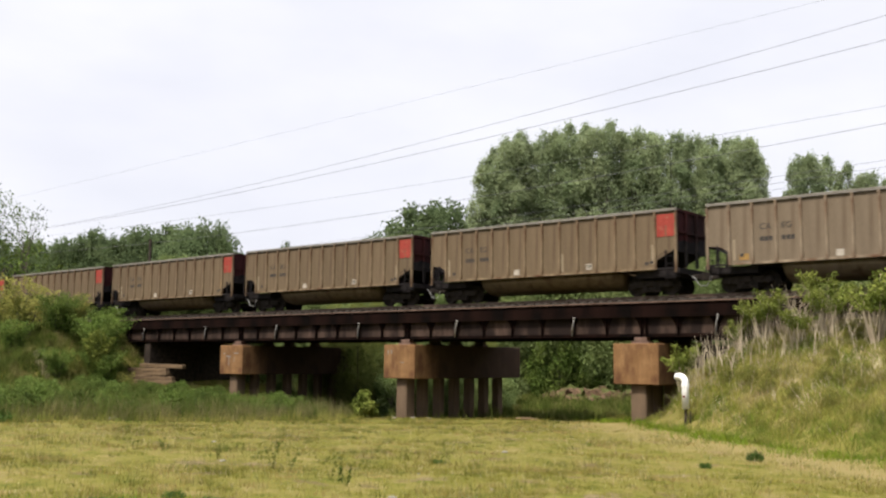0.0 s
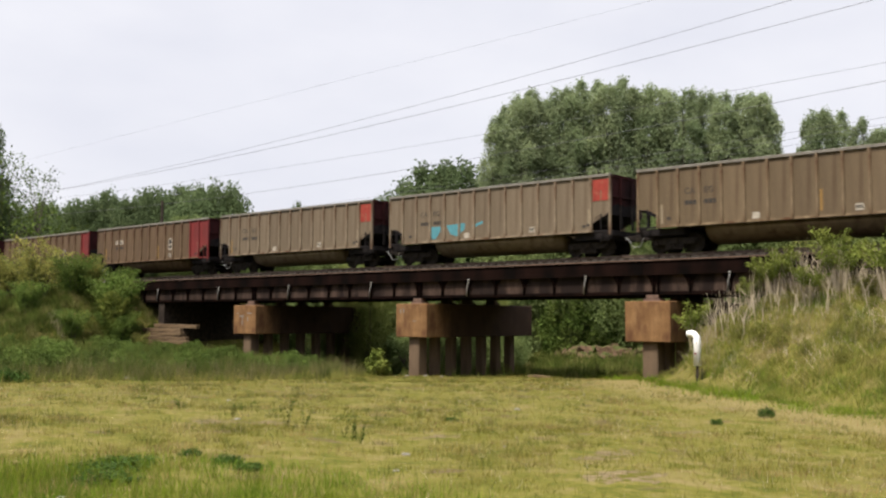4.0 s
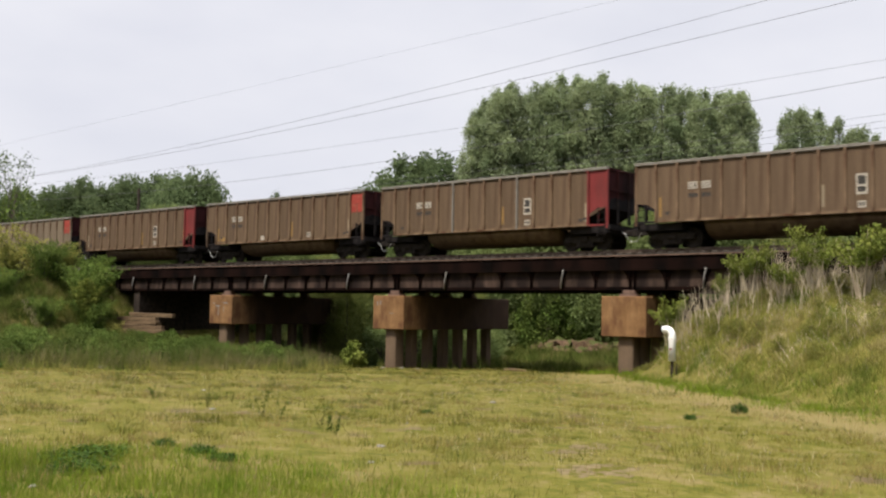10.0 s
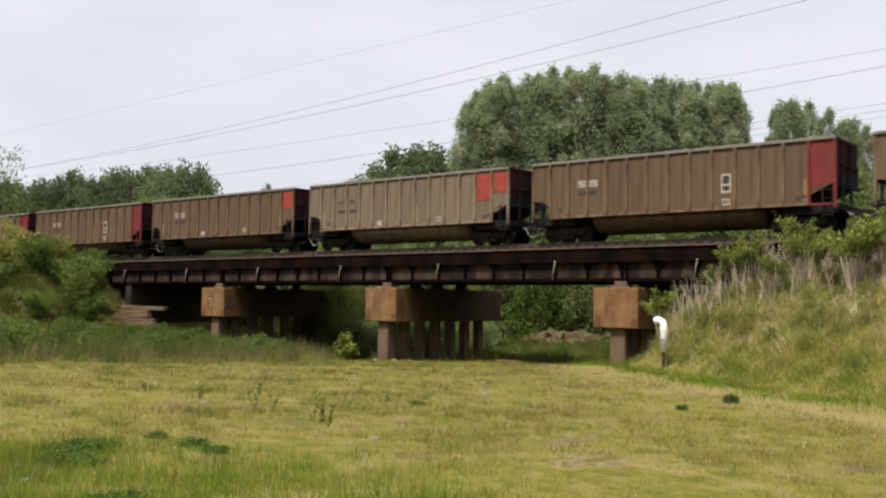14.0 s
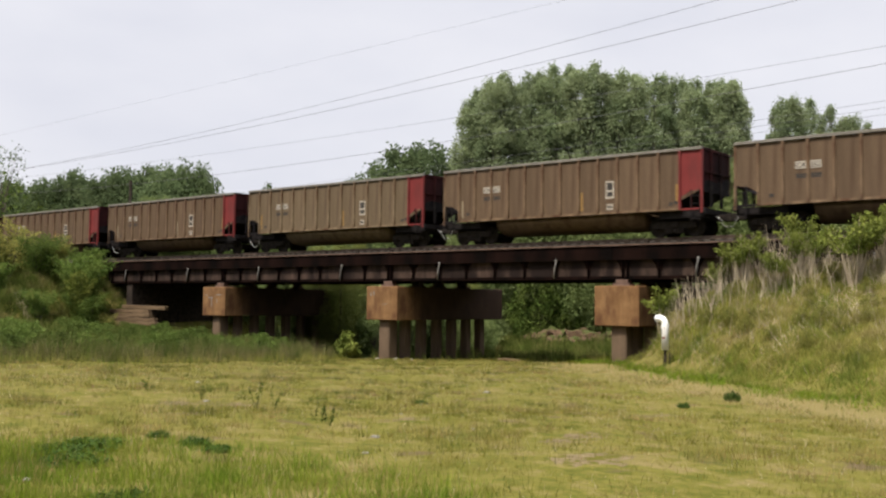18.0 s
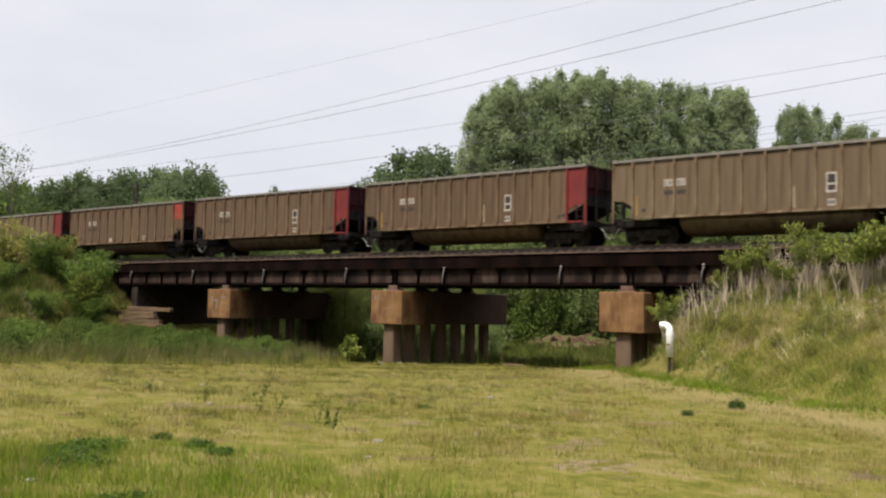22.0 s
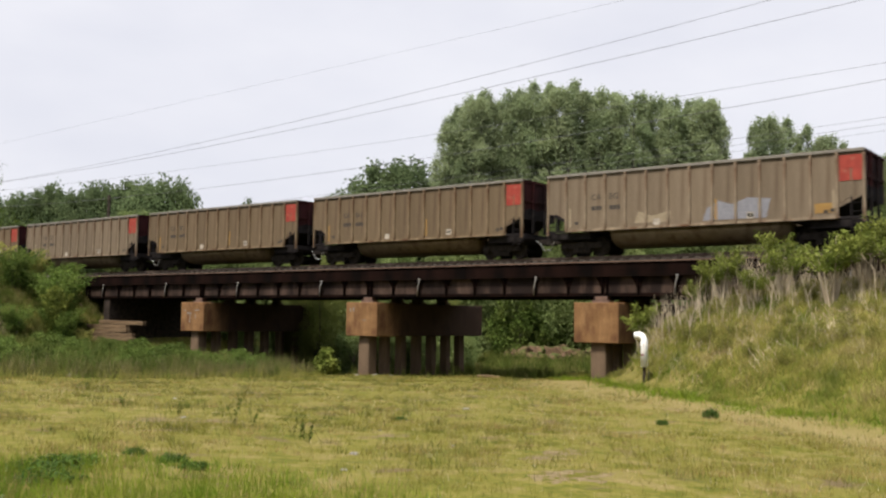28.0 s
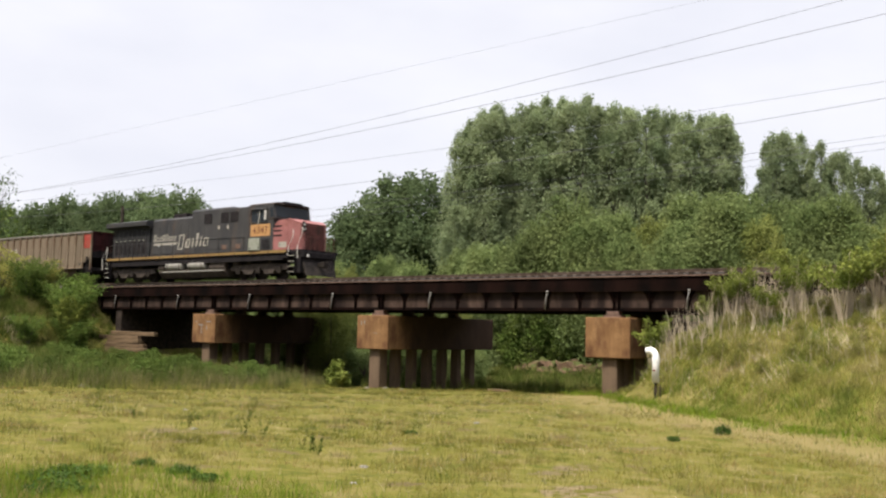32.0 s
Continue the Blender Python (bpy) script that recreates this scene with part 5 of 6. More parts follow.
def trunk_mesh(name, seed, height, cs, thick, limbs=9):
    rng = np.random.default_rng(seed)
    bm, limbs_at = bmesh.new(), []
    lean = rng.normal(0, 0.03 * height, 2)
    path = [(lean[0] * f * f, lean[1] * f * f, height * 0.72 * f) for f in (0, 0.25, 0.5, 0.75, 1)]
    tube(bm, [(path[0][0], path[0][1], -0.5)] + path[1:], thick, 8, thick * 0.35)
    for c in cs[rng.permutation(len(cs))[:limbs]]:
        f = max(0.2, min(0.95, c[2] / height * 0.8))
        s = Vector((lean[0] * f * f, lean[1] * f * f, height * 0.72 * f * 0.8))
        e = Vector(c)
        n0 = len(bm.verts)
        tube(bm, [s, (s + e) / 2 + Vector((0, 0, 0.06 * height)), e], thick * 0.32, 6, thick * 0.06)
        bm.verts.ensure_lookup_table()
        foot = bm.verts[n0]
        near = min(bm.verts[8:40], key=lambda v: (v.co - foot.co).length)
        limbs_at.append((foot, near))
    bmesh.ops.weld_verts(bm, targetmap=dict(limbs_at))
    return mesh(bm, name, M["bark"])


KINDS = {}


def plant_kind(key, seed, height, radius, low, lobes, leaves, size, material, thick, top_heavy=0.0, limbs=9, tall=1.15, fill=0.2, loose=0.014):
    crown, cs = crown_mesh(key + "_crown", seed, height, radius, low, lobes, leaves, size, material, top_heavy, tall, fill, loose)
    KINDS[key] = (crown, trunk_mesh(key + "_trunk", seed + 1, height, cs, thick, limbs), material, float(max(v.co.z for v in crown.vertices)))


def plant(key, name, x, y, height, label, category, group, turn=0.0, wide=1.0, sink=0.0):
    crown, trunk, material, h0 = KINDS[key]
    s = height / h0
    t = thing(name, pose(x, y, float(ground_z(x, y)) - sink, 0, 0, turn), label, category, group)
    for nm, me, m in (("trunk", trunk, trunk.materials[0]), ("crown", crown, material)):
        o = part(nm, me, m, t)
        o.scale = (s * wide, s * wide, s)
    return t


plant_kind("cottonwood_a", 11, 26, 3.3, 0.12, 92, 44000, 0.12, M["leafbig"], 0.4, tall=1.9, fill=0.24, loose=0.048)
plant_kind("cottonwood_b", 23, 26, 2.8, 0.12, 82, 37000, 0.12, M["leafbig"], 0.36, tall=2.1, fill=0.20, loose=0.048)
plant_kind("cottonwood_c", 37, 26, 3.7, 0.12, 102, 48000, 0.12, M["leafbig"], 0.4, tall=1.8, fill=0.26, loose=0.048)
plant_kind("understory_a", 41, 10, 5.0, 0.06, 110, 30000, 0.11, M["leafmid"], 0.18, tall=1.3, fill=0.28, loose=0.03)
plant_kind("understory_b", 47, 9, 4.4, 0.05, 100, 26000, 0.11, M["leafmid"], 0.16, tall=1.4, fill=0.28, loose=0.03)
plant_kind("understory_c", 43, 10, 4.2, 0.05, 100, 26000, 0.10, M["leafyellow"], 0.15, tall=1.5, fill=0.28, loose=0.03)
plant_kind("far_tree_a", 53, 20, 9, 0.06, 150, 22000, 0.24, M["leaffar"], 0.4)
plant_kind("far_tree_b", 59, 18, 10, 0.05, 150, 22000, 0.24, M["leaffar"], 0.4)
plant_kind("thin_tree", 61, 16, 6, 0.25, 44, 2000, 0.16, M["creekleaf"], 0.13, limbs=44)
plant_kind("shrub_dark", 67, 4, 2.6, 0.02, 40, 10000, 0.09, M["leafmid"], 0.08)
plant_kind("shrub_light", 71, 3, 2.0, 0.02, 60, 8000, 0.07, M["shrubleaf"], 0.05)


def sapling_kind(key, seed, height, spread, stems, leaves, size, material, bare=0.35, stem="bark"):
    """An airy bush: thin arching stems with leaves in flat sprays towards their ends."""
    rng = np.random.default_rng(seed)
    bm, pts, feet = bmesh.new(), [], []
    for s in range(stems):
        a, r = rng.uniform(0, 2 * math.pi), spread * rng.uniform(0.25, 1.0)
        h = height * rng.uniform(0.6, 1.0)
        b0 = Vector((0.18 * r * math.cos(a), 0.18 * r * math.sin(a), -0.1))
        tip = Vector((r * math.cos(a), r * math.sin(a), h))
        mid = Vector((0.42 * r * math.cos(a), 0.42 * r * math.sin(a), h * 0.62))
        n0 = len(bm.verts)
        tube(bm, [b0, mid, tip], 0.010, 5, 0.004)
        bm.verts.ensure_lookup_table()
        feet.append(bm.verts[n0])
        f = bare + (1 - bare) * rng.uniform(0, 1, leaves) ** 0.8
        base = np.where(f[:, None] < 0.62, np.array(b0) + (np.array(mid) - np.array(b0)) * (f / 0.62)[:, None], np.array(mid) + (np.array(tip) - np.array(mid)) * ((f - 0.62) / 0.38)[:, None])
        twig = rng.integers(0, 9, leaves)
        ta = a + (twig - 4) * 0.55
        tl = spread * 0.42 * rng.uniform(0, 1, leaves) * (1.15 - 0.7 * f)
        base = base + np.stack([np.cos(ta) * tl, np.sin(ta) * tl, 0.25 * tl - 0.15 * tl * tl], 1) + rng.normal(0, 0.035, (leaves, 3))
        pts.append(base)
    bmesh.ops.pointmerge(bm, verts=feet, merge_co=(0, 0, -0.12))
    v, f = leaf_cards(rng, np.concatenate(pts), size, np.tile(np.array([0.0, 0.0, 0.6]), (stems * leaves, 1)))
    KINDS[key] = (np_mesh(key + "_crown", v, f, material), mesh(bm, key + "_stems", M[stem]), material, float(height))


sapling_kind("sapling_a", 101, 2.4, 1.2, 15, 130, 0.056, M["leaflight"], 0.55, "dry")
sapling_kind("sapling_b", 103, 2.2, 1.4, 13, 130, 0.056, M["leaflight"], 0.60, "dry")
sapling_kind("sapling_c", 107, 3.8, 1.9, 20, 170, 0.075, M["bankleaf"], 0.25)
sapling_kind("sapling_d", 109, 3.4, 2.2, 34, 200, 0.075, M["shrubleaf"], 0.10)
sapling_kind("sapling_e", 113, 3.4, 1.0, 22, 260, 0.070, M["leaflight"], 0.12)
plant_kind("bush_small", 73, 1.5, 0.75, 0.05, 12, 1500, 0.09, M["leaflight"], 0.03)


def at(az, d):
    """The place d metres off in the direction az, in degrees from +y towards -x."""
    return -d * math.sin(radians(az)), d * math.cos(radians(az))


rnd = random.Random(4)
# the tall trees behind the bridge: (direction, distance, height)
TALL = ((37.5, 105, 23.9), (36.9, 107, 25.6), (36.0, 104, 26.0), (35.3, 106, 27.0), (34.3, 109, 26.4), (33.4, 105, 26.8), (32.6, 104, 27.4), (31.7, 107, 27.9), (30.8, 103, 26.6), (29.9, 105, 27.8),
        (29.0, 108, 27.0), (28.2, 104, 26.4), (27.3, 107, 26.4), (26.3, 104, 25.8), (25.3, 107, 26.0), (24.3, 104, 25.2), (23.3, 107, 25.6), (22.5, 105, 25.2), (21.9, 107, 24.4), (19.7, 106, 22.0), (19.0, 104, 22.6),
        (18.1, 106, 22.6), (17.1, 104, 21.4), (16.0, 106, 20.6), (15.0, 104, 19.4), (14.0, 106, 18.8), (12.8, 105, 18.0), (11.5, 106, 17.8), (10.0, 106, 17.8))
for i, (az, d, h) in enumerate(TALL):
    x, y = at(az, d)
    plant(("cottonwood_a", "cottonwood_b", "cottonwood_c")[i % 3], "tree", x, y, h, "tall dark green cottonwood tree behind the railway", "tree", "trees behind the railway", 47 * i)
for i in range(13):
    az = 36.2 - 1.9 * i
    if 20.2 < az < 22.4:
        continue
    x, y = at(az, 115 + 2 * (i % 3))
    plant(("cottonwood_c", "cottonwood_a")[i % 2], "tree", x, y, (23.5 if az > 21 else 18.5) - 1.2 * (i % 3), "tall dark green cottonwood tree behind the railway", "tree", "trees behind the railway", 83 * i, 1.2)
# the lower trees before them; the tallest stand in the middle
for i in range(30):
    az, d = 46.5 - 1.2 * i + rnd.uniform(-0.4, 0.4), rnd.uniform(72, 92)
    x, y = at(az, d)
    h = (rnd.uniform(7.5, 9.5) if az > 39 else 9.2 + 3.6 * min(1, max(0, (37 - az) / 6)) + rnd.uniform(-1.6, 1.4)) * d / 80
    key = ("understory_a", "understory_b", "understory_c", "understory_b", "understory_a")[i % 5]
    plant(key, "small_tree", x, y, h, "leafy yellow-green understory tree" if key == "understory_c" else "leafy mid-green understory tree", "tree", "understory trees", 31 * i, rnd.uniform(0.75, 1.0))
for az, d, h, wide in ((45.0, 70, 9.0, 0.55), (46.3, 72, 8.4, 0.6), (43.9, 73, 9.4, 0.4)):
    x, y = at(az, d)
    plant("understory_c", "small_tree", x, y, h, "slender pale yellow-green tree beyond the bridge", "tree", "understory trees", 15 * az, wide)
for az, d, h in ((44.1, 112, 15.8), (42.8, 114, 17.6), (41.5, 113, 20.0), (39.9, 118, 21.3), (38.5, 120, 18.0)):
    x, y = at(az, d)
    plant("far_tree_a", "tree", x, y, h, "round green tree beyond the bridge", "tree", "trees behind the railway", 80 * az)
for i in range(8):
    x, y = at(47.2 + 1.25 * i, 84 + 3 * (i % 3))
    plant("understory_b", "small_tree", x, y, (8.2 if i < 3 else 6.6) + 0.3 * (i % 3), "leafy mid-green understory tree", "tree", "understory trees", 51 * i, 1.2)
# far woods on the left
WOODS_AZ, WOODS_H = (50, 52.4, 53.3, 54.9, 56.5, 57.7, 60, 63, 75), (20.0, 21.0, 23.0, 23.4, 22.4, 21.2, 20.6, 19.2, 18.0)
for i in range(32):
    az, d = 53.3 + 0.70 * i + rnd.uniform(-0.2, 0.2), rnd.uniform(172, 196)
    x, y = at(az, d)
    plant(("far_tree_a", "far_tree_b")[i % 2], "tree", x, y, float(np.interp(az, WOODS_AZ, WOODS_H)) * d / 185 * rnd.uniform(1.12, 1.22), "green tree in the distant woods", "tree", "distant woods", 60 * i, 0.72)
for i in range(14):
    x, y = at(54.0 + 1.1 * i, 206 + 6 * (i % 3))
    plant(("far_tree_b", "far_tree_a")[i % 2], "tree", x, y, 22.0 + 1.2 * (i % 3), "green tree in the distant woods", "tree", "distant woods", 77 * i, 0.9)
x, y = at(49.3, 240)
plant("far_tree_a", "tree", x, y, 29.3, "lone round tree in the distance", "tree", "distant woods", 20, 0.42)
for az, d, h in ((65.4, 104, 15.0), (63.6, 108, 14.0), (67.4, 104, 17.0)):
    x, y = at(az, d)
    plant("thin_tree", "tree", x, y, h, "sparse tree with thin branches and few leaves", "tree", "sparse trees", 50 * az)
x, y = at(66.2, 104)
plant("far_tree_a", "tree", x, y, 18.0, "dense dark green tree beyond the track", "tree", "sparse trees", 35, 0.38)
# shrubs on the creek bank
for i, (x, y, h, key) in enumerate(((-63.2, 37.2, 3.6, "sapling_d"), (-61.9, 36.4, 3.9, "sapling_e"), (-66.0, 35.5, 3.0, "sapling_d"), (-68.6, 34.2, 5.0, "sapling_c"), (-74.5, 35.0, 4.0, "sapling_c"),
                                    (-66.5, 32.5, 2.4, "sapling_d"), (-71.0, 31.5, 2.4, "sapling_d"), (-79.0, 34.5, 3.8, "sapling_d"), (-84.0, 33.0, 4.6, "sapling_c"), (-89.0, 35.0, 4.4, "sapling_d"),
                                    (-79.0, 30.0, 2.8, "sapling_d"), (-75.0, 32.0, 3.0, "sapling_c"), (-94.0, 33.0, 4.6, "sapling_d"), (-61.6, 36.6, 2.6, "sapling_d"), (-62.4, 33.6, 2.0, "sapling_d"), (-60.2, 37.6, 1.6, "sapling_c"), (-67.2, 37.6, 2.6, "sapling_c"), (-69.8, 38.5, 2.1, "sapling_d"), (-72.8, 38.4, 2.6, "sapling_c"), (-76.6, 38.3, 2.8, "sapling_c"),
                                    (-80.5, 38.2, 2.5, "sapling_c"), (-65.3, 38.8, 2.4, "sapling_d"))):
    plant(key, "shrub", x, y, h, "dense leafy shrub on the creek bank" if key == "sapling_d" else "yellow-green leafy shrub on the bank", "shrub", "bank shrubs", 70 * i)
# shrubs beside the right spans
for i in range(19):
    x = -16.4 + 0.86 * i + 0.5 * math.sin(i * 2.3)
    y = 38.6 - 0.9 * (i % 2) + 0.4 * math.sin(i * 1.7) - 0.12 * max(0, x + 12)
    plant(("sapling_a", "sapling_b")[i % 2], "shrub", x, y, (1.75 if i < 7 else 2.25) + 0.25 * ((i * 5) % 3), "airy yellow-green leafy bush on the bank", "shrub", "bank shrubs", 57 * i, 1.0)
plant("sapling_b", "shrub", -18.9, 38.6, 2.3, "airy yellow-green leafy bush on the bank", "shrub", "bank shrubs", 12, 0.8)
# shrubs seen under the bridge, with more added to darken the gaps between the piers
for i, (x, y, h) in enumerate(((-46, 55, 5.0), (-42.6, 57, 4.2), (-31.5, 75, 6.2), (-27.5, 76, 5.8), (-23.0, 73, 5.8), (-36.5, 77, 6.4), (-41.0, 78, 6.0), (-45.5, 78, 6.0), (-50, 56, 5), (-55, 55, 5), (-47.5, 51.0, 3.6), (-44.5, 51.5, 3.8), (-41.5, 51.0, 3.4), (-50.5, 51.5, 3.4), (-39.6, 52.5, 3.0), (-53, 51, 3.6), (-56, 52, 3.8), (-58.5, 51, 3.4), (-61.5, 52.5, 4.0), (-64.0, 54.0, 4.4), (-62.0, 49.5, 3.0))):
    plant("shrub_dark", "shrub", x, y, h, "dense leafy shrub beyond the bridge", "shrub", "shrubs beyond the bridge", 66 * i)
for i, (x, y, h) in enumerate(((-41.5, 63.5, 5.6), (-39.0, 65.0, 4.6), (-44.8, 53.0, 3.8), (-42.6, 54.5, 4.4))):
    plant("shrub_light", "shrub", x, y, h, "bright green leafy shrub beyond the bridge", "shrub", "shrubs beyond the bridge", 48 * i, 0.85)
plant("bush_small", "bush", -36.9, 37.4, 1.6, "small bright yellow-green bush by the pier", "bush", "", 10)
# unseen trees added behind the camera to hold back low sky light
for i in range(14):
    x, y = -95 + 11 * i + rnd.uniform(-3, 3), -48 - 9 * math.sin(i * 0.9) + rnd.uniform(-4, 4)
    plant(("far_tree_a", "far_tree_b")[i % 2], "tree", x, y, rnd.uniform(20, 25), "added tree behind the camera that blocks low sky light", "tree", "field edge trees", 60 * i)
plant_kind("leafy_weed", 91, 1.0, 0.7, 0.05, 24, 1300, 0.042, M["creekleaf"], 0.012, limbs=4)
plant_kind("bank_weed", 93, 1.0, 0.8, 0.05, 24, 900, 0.045, M["bankleaf"], 0.010, limbs=4)
for i in range(210):
    y = rnd.uniform(15, 39)
    x = -36.2 - max(0, y - 31) * 0.75 - 22 * rnd.random() ** 1.4
    plant("leafy_weed", "leafy_weed", x, y, rnd.uniform(0.5, 1.3), "leafy green weed in the creek vegetation", "plant", "leafy weeds", 37 * i, rnd.uniform(0.9, 1.5))
for i in range(80):
    x = rnd.uniform(-20, 3)
    y = rnd.uniform(max(29, 42 - 0.86 * (x + 22.5)), 38.5)
    plant("bank_weed", "leafy_weed", x, y, rnd.uniform(0.35, 0.75), "leafy yellow-green weed on the bank", "plant", "leafy weeds", 37 * i, rnd.uniform(0.9, 1.5))


# ---- grass, weeds and stalks ----
def strip(m, normal, offset, half, edge, color, x_max=None):
    """A worn strip on the ground along a straight line, with ragged edges."""
    n, l = m.node_tree.nodes, m.node_tree.links
    b = n["Principled BSDF"]
    old = b.inputs["Base Color"].links[0].from_socket
    geo = n.new("ShaderNodeNewGeometry")
    dot = n.new("ShaderNodeVectorMath")
    dot.operation = "DOT_PRODUCT"
    dot.inputs[1].default_value = (*normal, 0)
    l.new(geo.outputs["Position"], dot.inputs[0])
    wob = n.new("ShaderNodeTexNoise")
    wob.inputs["Scale"].default_value, wob.inputs["Detail"].default_value = 0.7, 4
    l.new(geo.outputs["Position"], wob.inputs["Vector"])
    add = n.new("ShaderNodeMath")
    add.operation = "MULTIPLY_ADD"
    add.inputs[1].default_value, add.inputs[2].default_value = 2.2, -1.1 - offset
    l.new(wob.outputs["Fac"], add.inputs[0])
    tot, ab_ = n.new("ShaderNodeMath"), n.new("ShaderNodeMath")
    ab_.operation = "ABSOLUTE"
    l.new(dot.outputs["Value"], tot.inputs[0])
    l.new(add.outputs["Value"], tot.inputs[1])
    l.new(tot.outputs["Value"], ab_.inputs[0])
    mr = n.new("ShaderNodeMapRange")
    mr.inputs["From Min"].default_value, mr.inputs["From Max"].default_value = half, half + edge
    mr.inputs["To Min"].default_value, mr.inputs["To Max"].default_value = 0.85, 0
    l.new(ab_.outputs["Value"], mr.inputs["Value"])
    fac = mr.outputs["Result"]
    if x_max is not None:
        sep, lt, mu = n.new("ShaderNodeSeparateXYZ"), n.new("ShaderNodeMath"), n.new("ShaderNodeMath")
        lt.operation, mu.operation = "LESS_THAN", "MULTIPLY"
        lt.inputs[1].default_value = x_max
        l.new(geo.outputs["Position"], sep.inputs["Vector"])
        l.new(sep.outputs["X"], lt.inputs[0])
        l.new(lt.outputs["Value"], mu.inputs[0])
        l.new(fac, mu.inputs[1])
        fac = mu.outputs["Value"]
    mx = n.new("ShaderNodeMixRGB")
    mx.inputs["Color2"].default_value = (*color, 1)
    l.new(fac, mx.inputs["Fac"])
    l.new(old, mx.inputs["Color1"])
    l.new(mx.outputs["Color"], b.inputs["Base Color"])


PATH_N = Vector((17.7, 21.0)).normalized()
PATH_C = PATH_N.dot(Vector((-16.0, 32.6)))
strip(M["field"], (PATH_N.x, PATH_N.y), PATH_C - 0.6, 0.5, 2.2, (0.138, 0.110, 0.046))
strip(M["field"], (0.02, 1.0), 31.8, 0.25, 0.4, (0.15, 0.13, 0.085), -55)


def blades(name, label, seed, count, box_xy, keep, tall, width, material, lean=0.35, tuft=None):
    """Upright blades of grass, one narrow triangle each, where keep(x, y) allows."""
    rng = np.random.default_rng(seed)
    x = rng.uniform(box_xy[0], box_xy[1], count)
    y = rng.uniform(box_xy[2], box_xy[3], count)
    grow = np.ones(count)
    if tuft:
        k = count // tuft[0]
        own = rng.integers(0, k, count)
        x, y = x[:k][own] + rng.normal(0, tuft[1], count), y[:k][own] + rng.normal(0, tuft[1], count)
        grow = rng.uniform(0.45, 1.5, k)[own]
    p = keep(x, y)
    ok = rng.uniform(0, 1, count) < p
    x, y, grow = x[ok], y[ok], grow[ok]
    n = len(x)
    z = ground_z(x, y) - 0.03
    r = np.hypot(x, y)
    patch = 0.75 + 0.5 * (np.sin(x * 0.7 + 2) * np.sin(y * 0.9 + x * 0.3) * 0.5 + 0.5)
    h = rng.uniform(tall[0], tall[1], n) * patch * grow
    w = width * (0.6 + 0.022 * r) * rng.uniform(0.7, 1.3, n)
    a = rng.uniform(0, 2 * math.pi, n)
    la, lm = rng.uniform(0, 2 * math.pi, n), np.abs(rng.normal(0, lean, n)) * h
    base = np.stack([x, y, z], 1)
    side = np.stack([np.cos(a), np.sin(a), np.zeros(n)], 1) * w[:, None]
    tip = base + np.stack([np.cos(la) * lm, np.sin(la) * lm, h], 1)
    v = np.stack([base - side, base + side, tip], 1).reshape(-1, 3)
    o = new(name, np_mesh(name, v, np.arange(3 * n).reshape(-1, 3), material))
    return tagged(o, label, "grass", kind="stuff")


def wedge(x, y, az0, az1, d0, d1):
    az, d = np.degrees(np.arctan2(-x, y)), np.hypot(x, y)
    return (az > az0) & (az < az1) & (d > d0) & (d < d1)


def edge_x(y):
    """Where the mown field ends and the weeds by the creek begin."""
    return -33.2 - 0.5 * np.sin(y * 0.8) - np.clip(y - 31, 0, 10) * 0.75


def on_path(x, y):
    return np.abs(PATH_N.x * x + PATH_N.y * y - PATH_C + 0.5) < 0.8


def toe_y(x):
    return np.where(x < -7, 41 - 1.5 * np.clip((-7 - x) / 6, 0, 1) * np.clip((x + 21.2) / 3.2, 0, 1) - 0.86 * (x + 22.5), 27.7 - 0.5 * np.clip(x + 7, 0, 20))


def thin(x, y):
    s = np.sin(x * 0.55 + 1.0) * np.sin(y * 0.48 + 0.6 * x) + 0.5 * np.sin(x * 1.7 - y * 1.1)
    return np.clip(0.72 + 0.45 * s, 0.28, 1)


SOIL = ((-16.6, 12.3, 0.9, 1.1), (-15.6, 12.9, 0.6, 0.9), (-8.2, 13.9, 0.45, 1.1), (-7.9, 12.9, 0.35, 0.9), (-6.4, 11.0, 0.6, 0.9), (-26.0, 15.6, 1.2, 1.4),
        (-11.6, 13.6, 0.4, 0.8), (-9.6, 19.0, 0.5, 1.3))


def on_soil(x, y):
    """1 away from the bare patches, near 0 on them and just before them."""
    k = np.ones_like(x)
    for sx, sy, rx, ry in SOIL:
        k = np.minimum(k, np.clip(((x - sx) / (rx + 0.15)) ** 2 + ((y - sy + 0.3) / (ry + 0.3)) ** 2 - 0.1, 0.3, 1))
    return k


def field_keep(near, far):
    return lambda x, y: wedge(x, y, 8, 72, near, far) * (x > edge_x(y)) * (y < toe_y(x) - 0.5) * np.where(on_path(x, y), 0.38, 1) * thin(x, y) * on_soil(x, y)


blades("field_grass", "short yellow-green mown grass", 1, 300000, (-26, 2, 1, 24), field_keep(6, 20), (0.025, 0.06), 0.006, M["blade"], 0.9)
blades("field_tufts", "uneven tufts of yellow-green grass", 13, 220000, (-26, 2, 1, 24), field_keep(6, 21), (0.05, 0.14), 0.005, M["blade"], 0.5, (26, 0.09))
blades("field_grass", "short yellow-green mown grass further off", 2, 280000, (-44, 2, 8, 48), field_keep(20, 62), (0.03, 0.08), 0.007, M["blade"], 1.0)
blades("field_tufts", "uneven tufts of yellow-green grass further off", 14, 130000, (-44, 2, 8, 48), field_keep(19, 62), (0.06, 0.16), 0.006, M["blade"], 0.5, (22, 0.14))
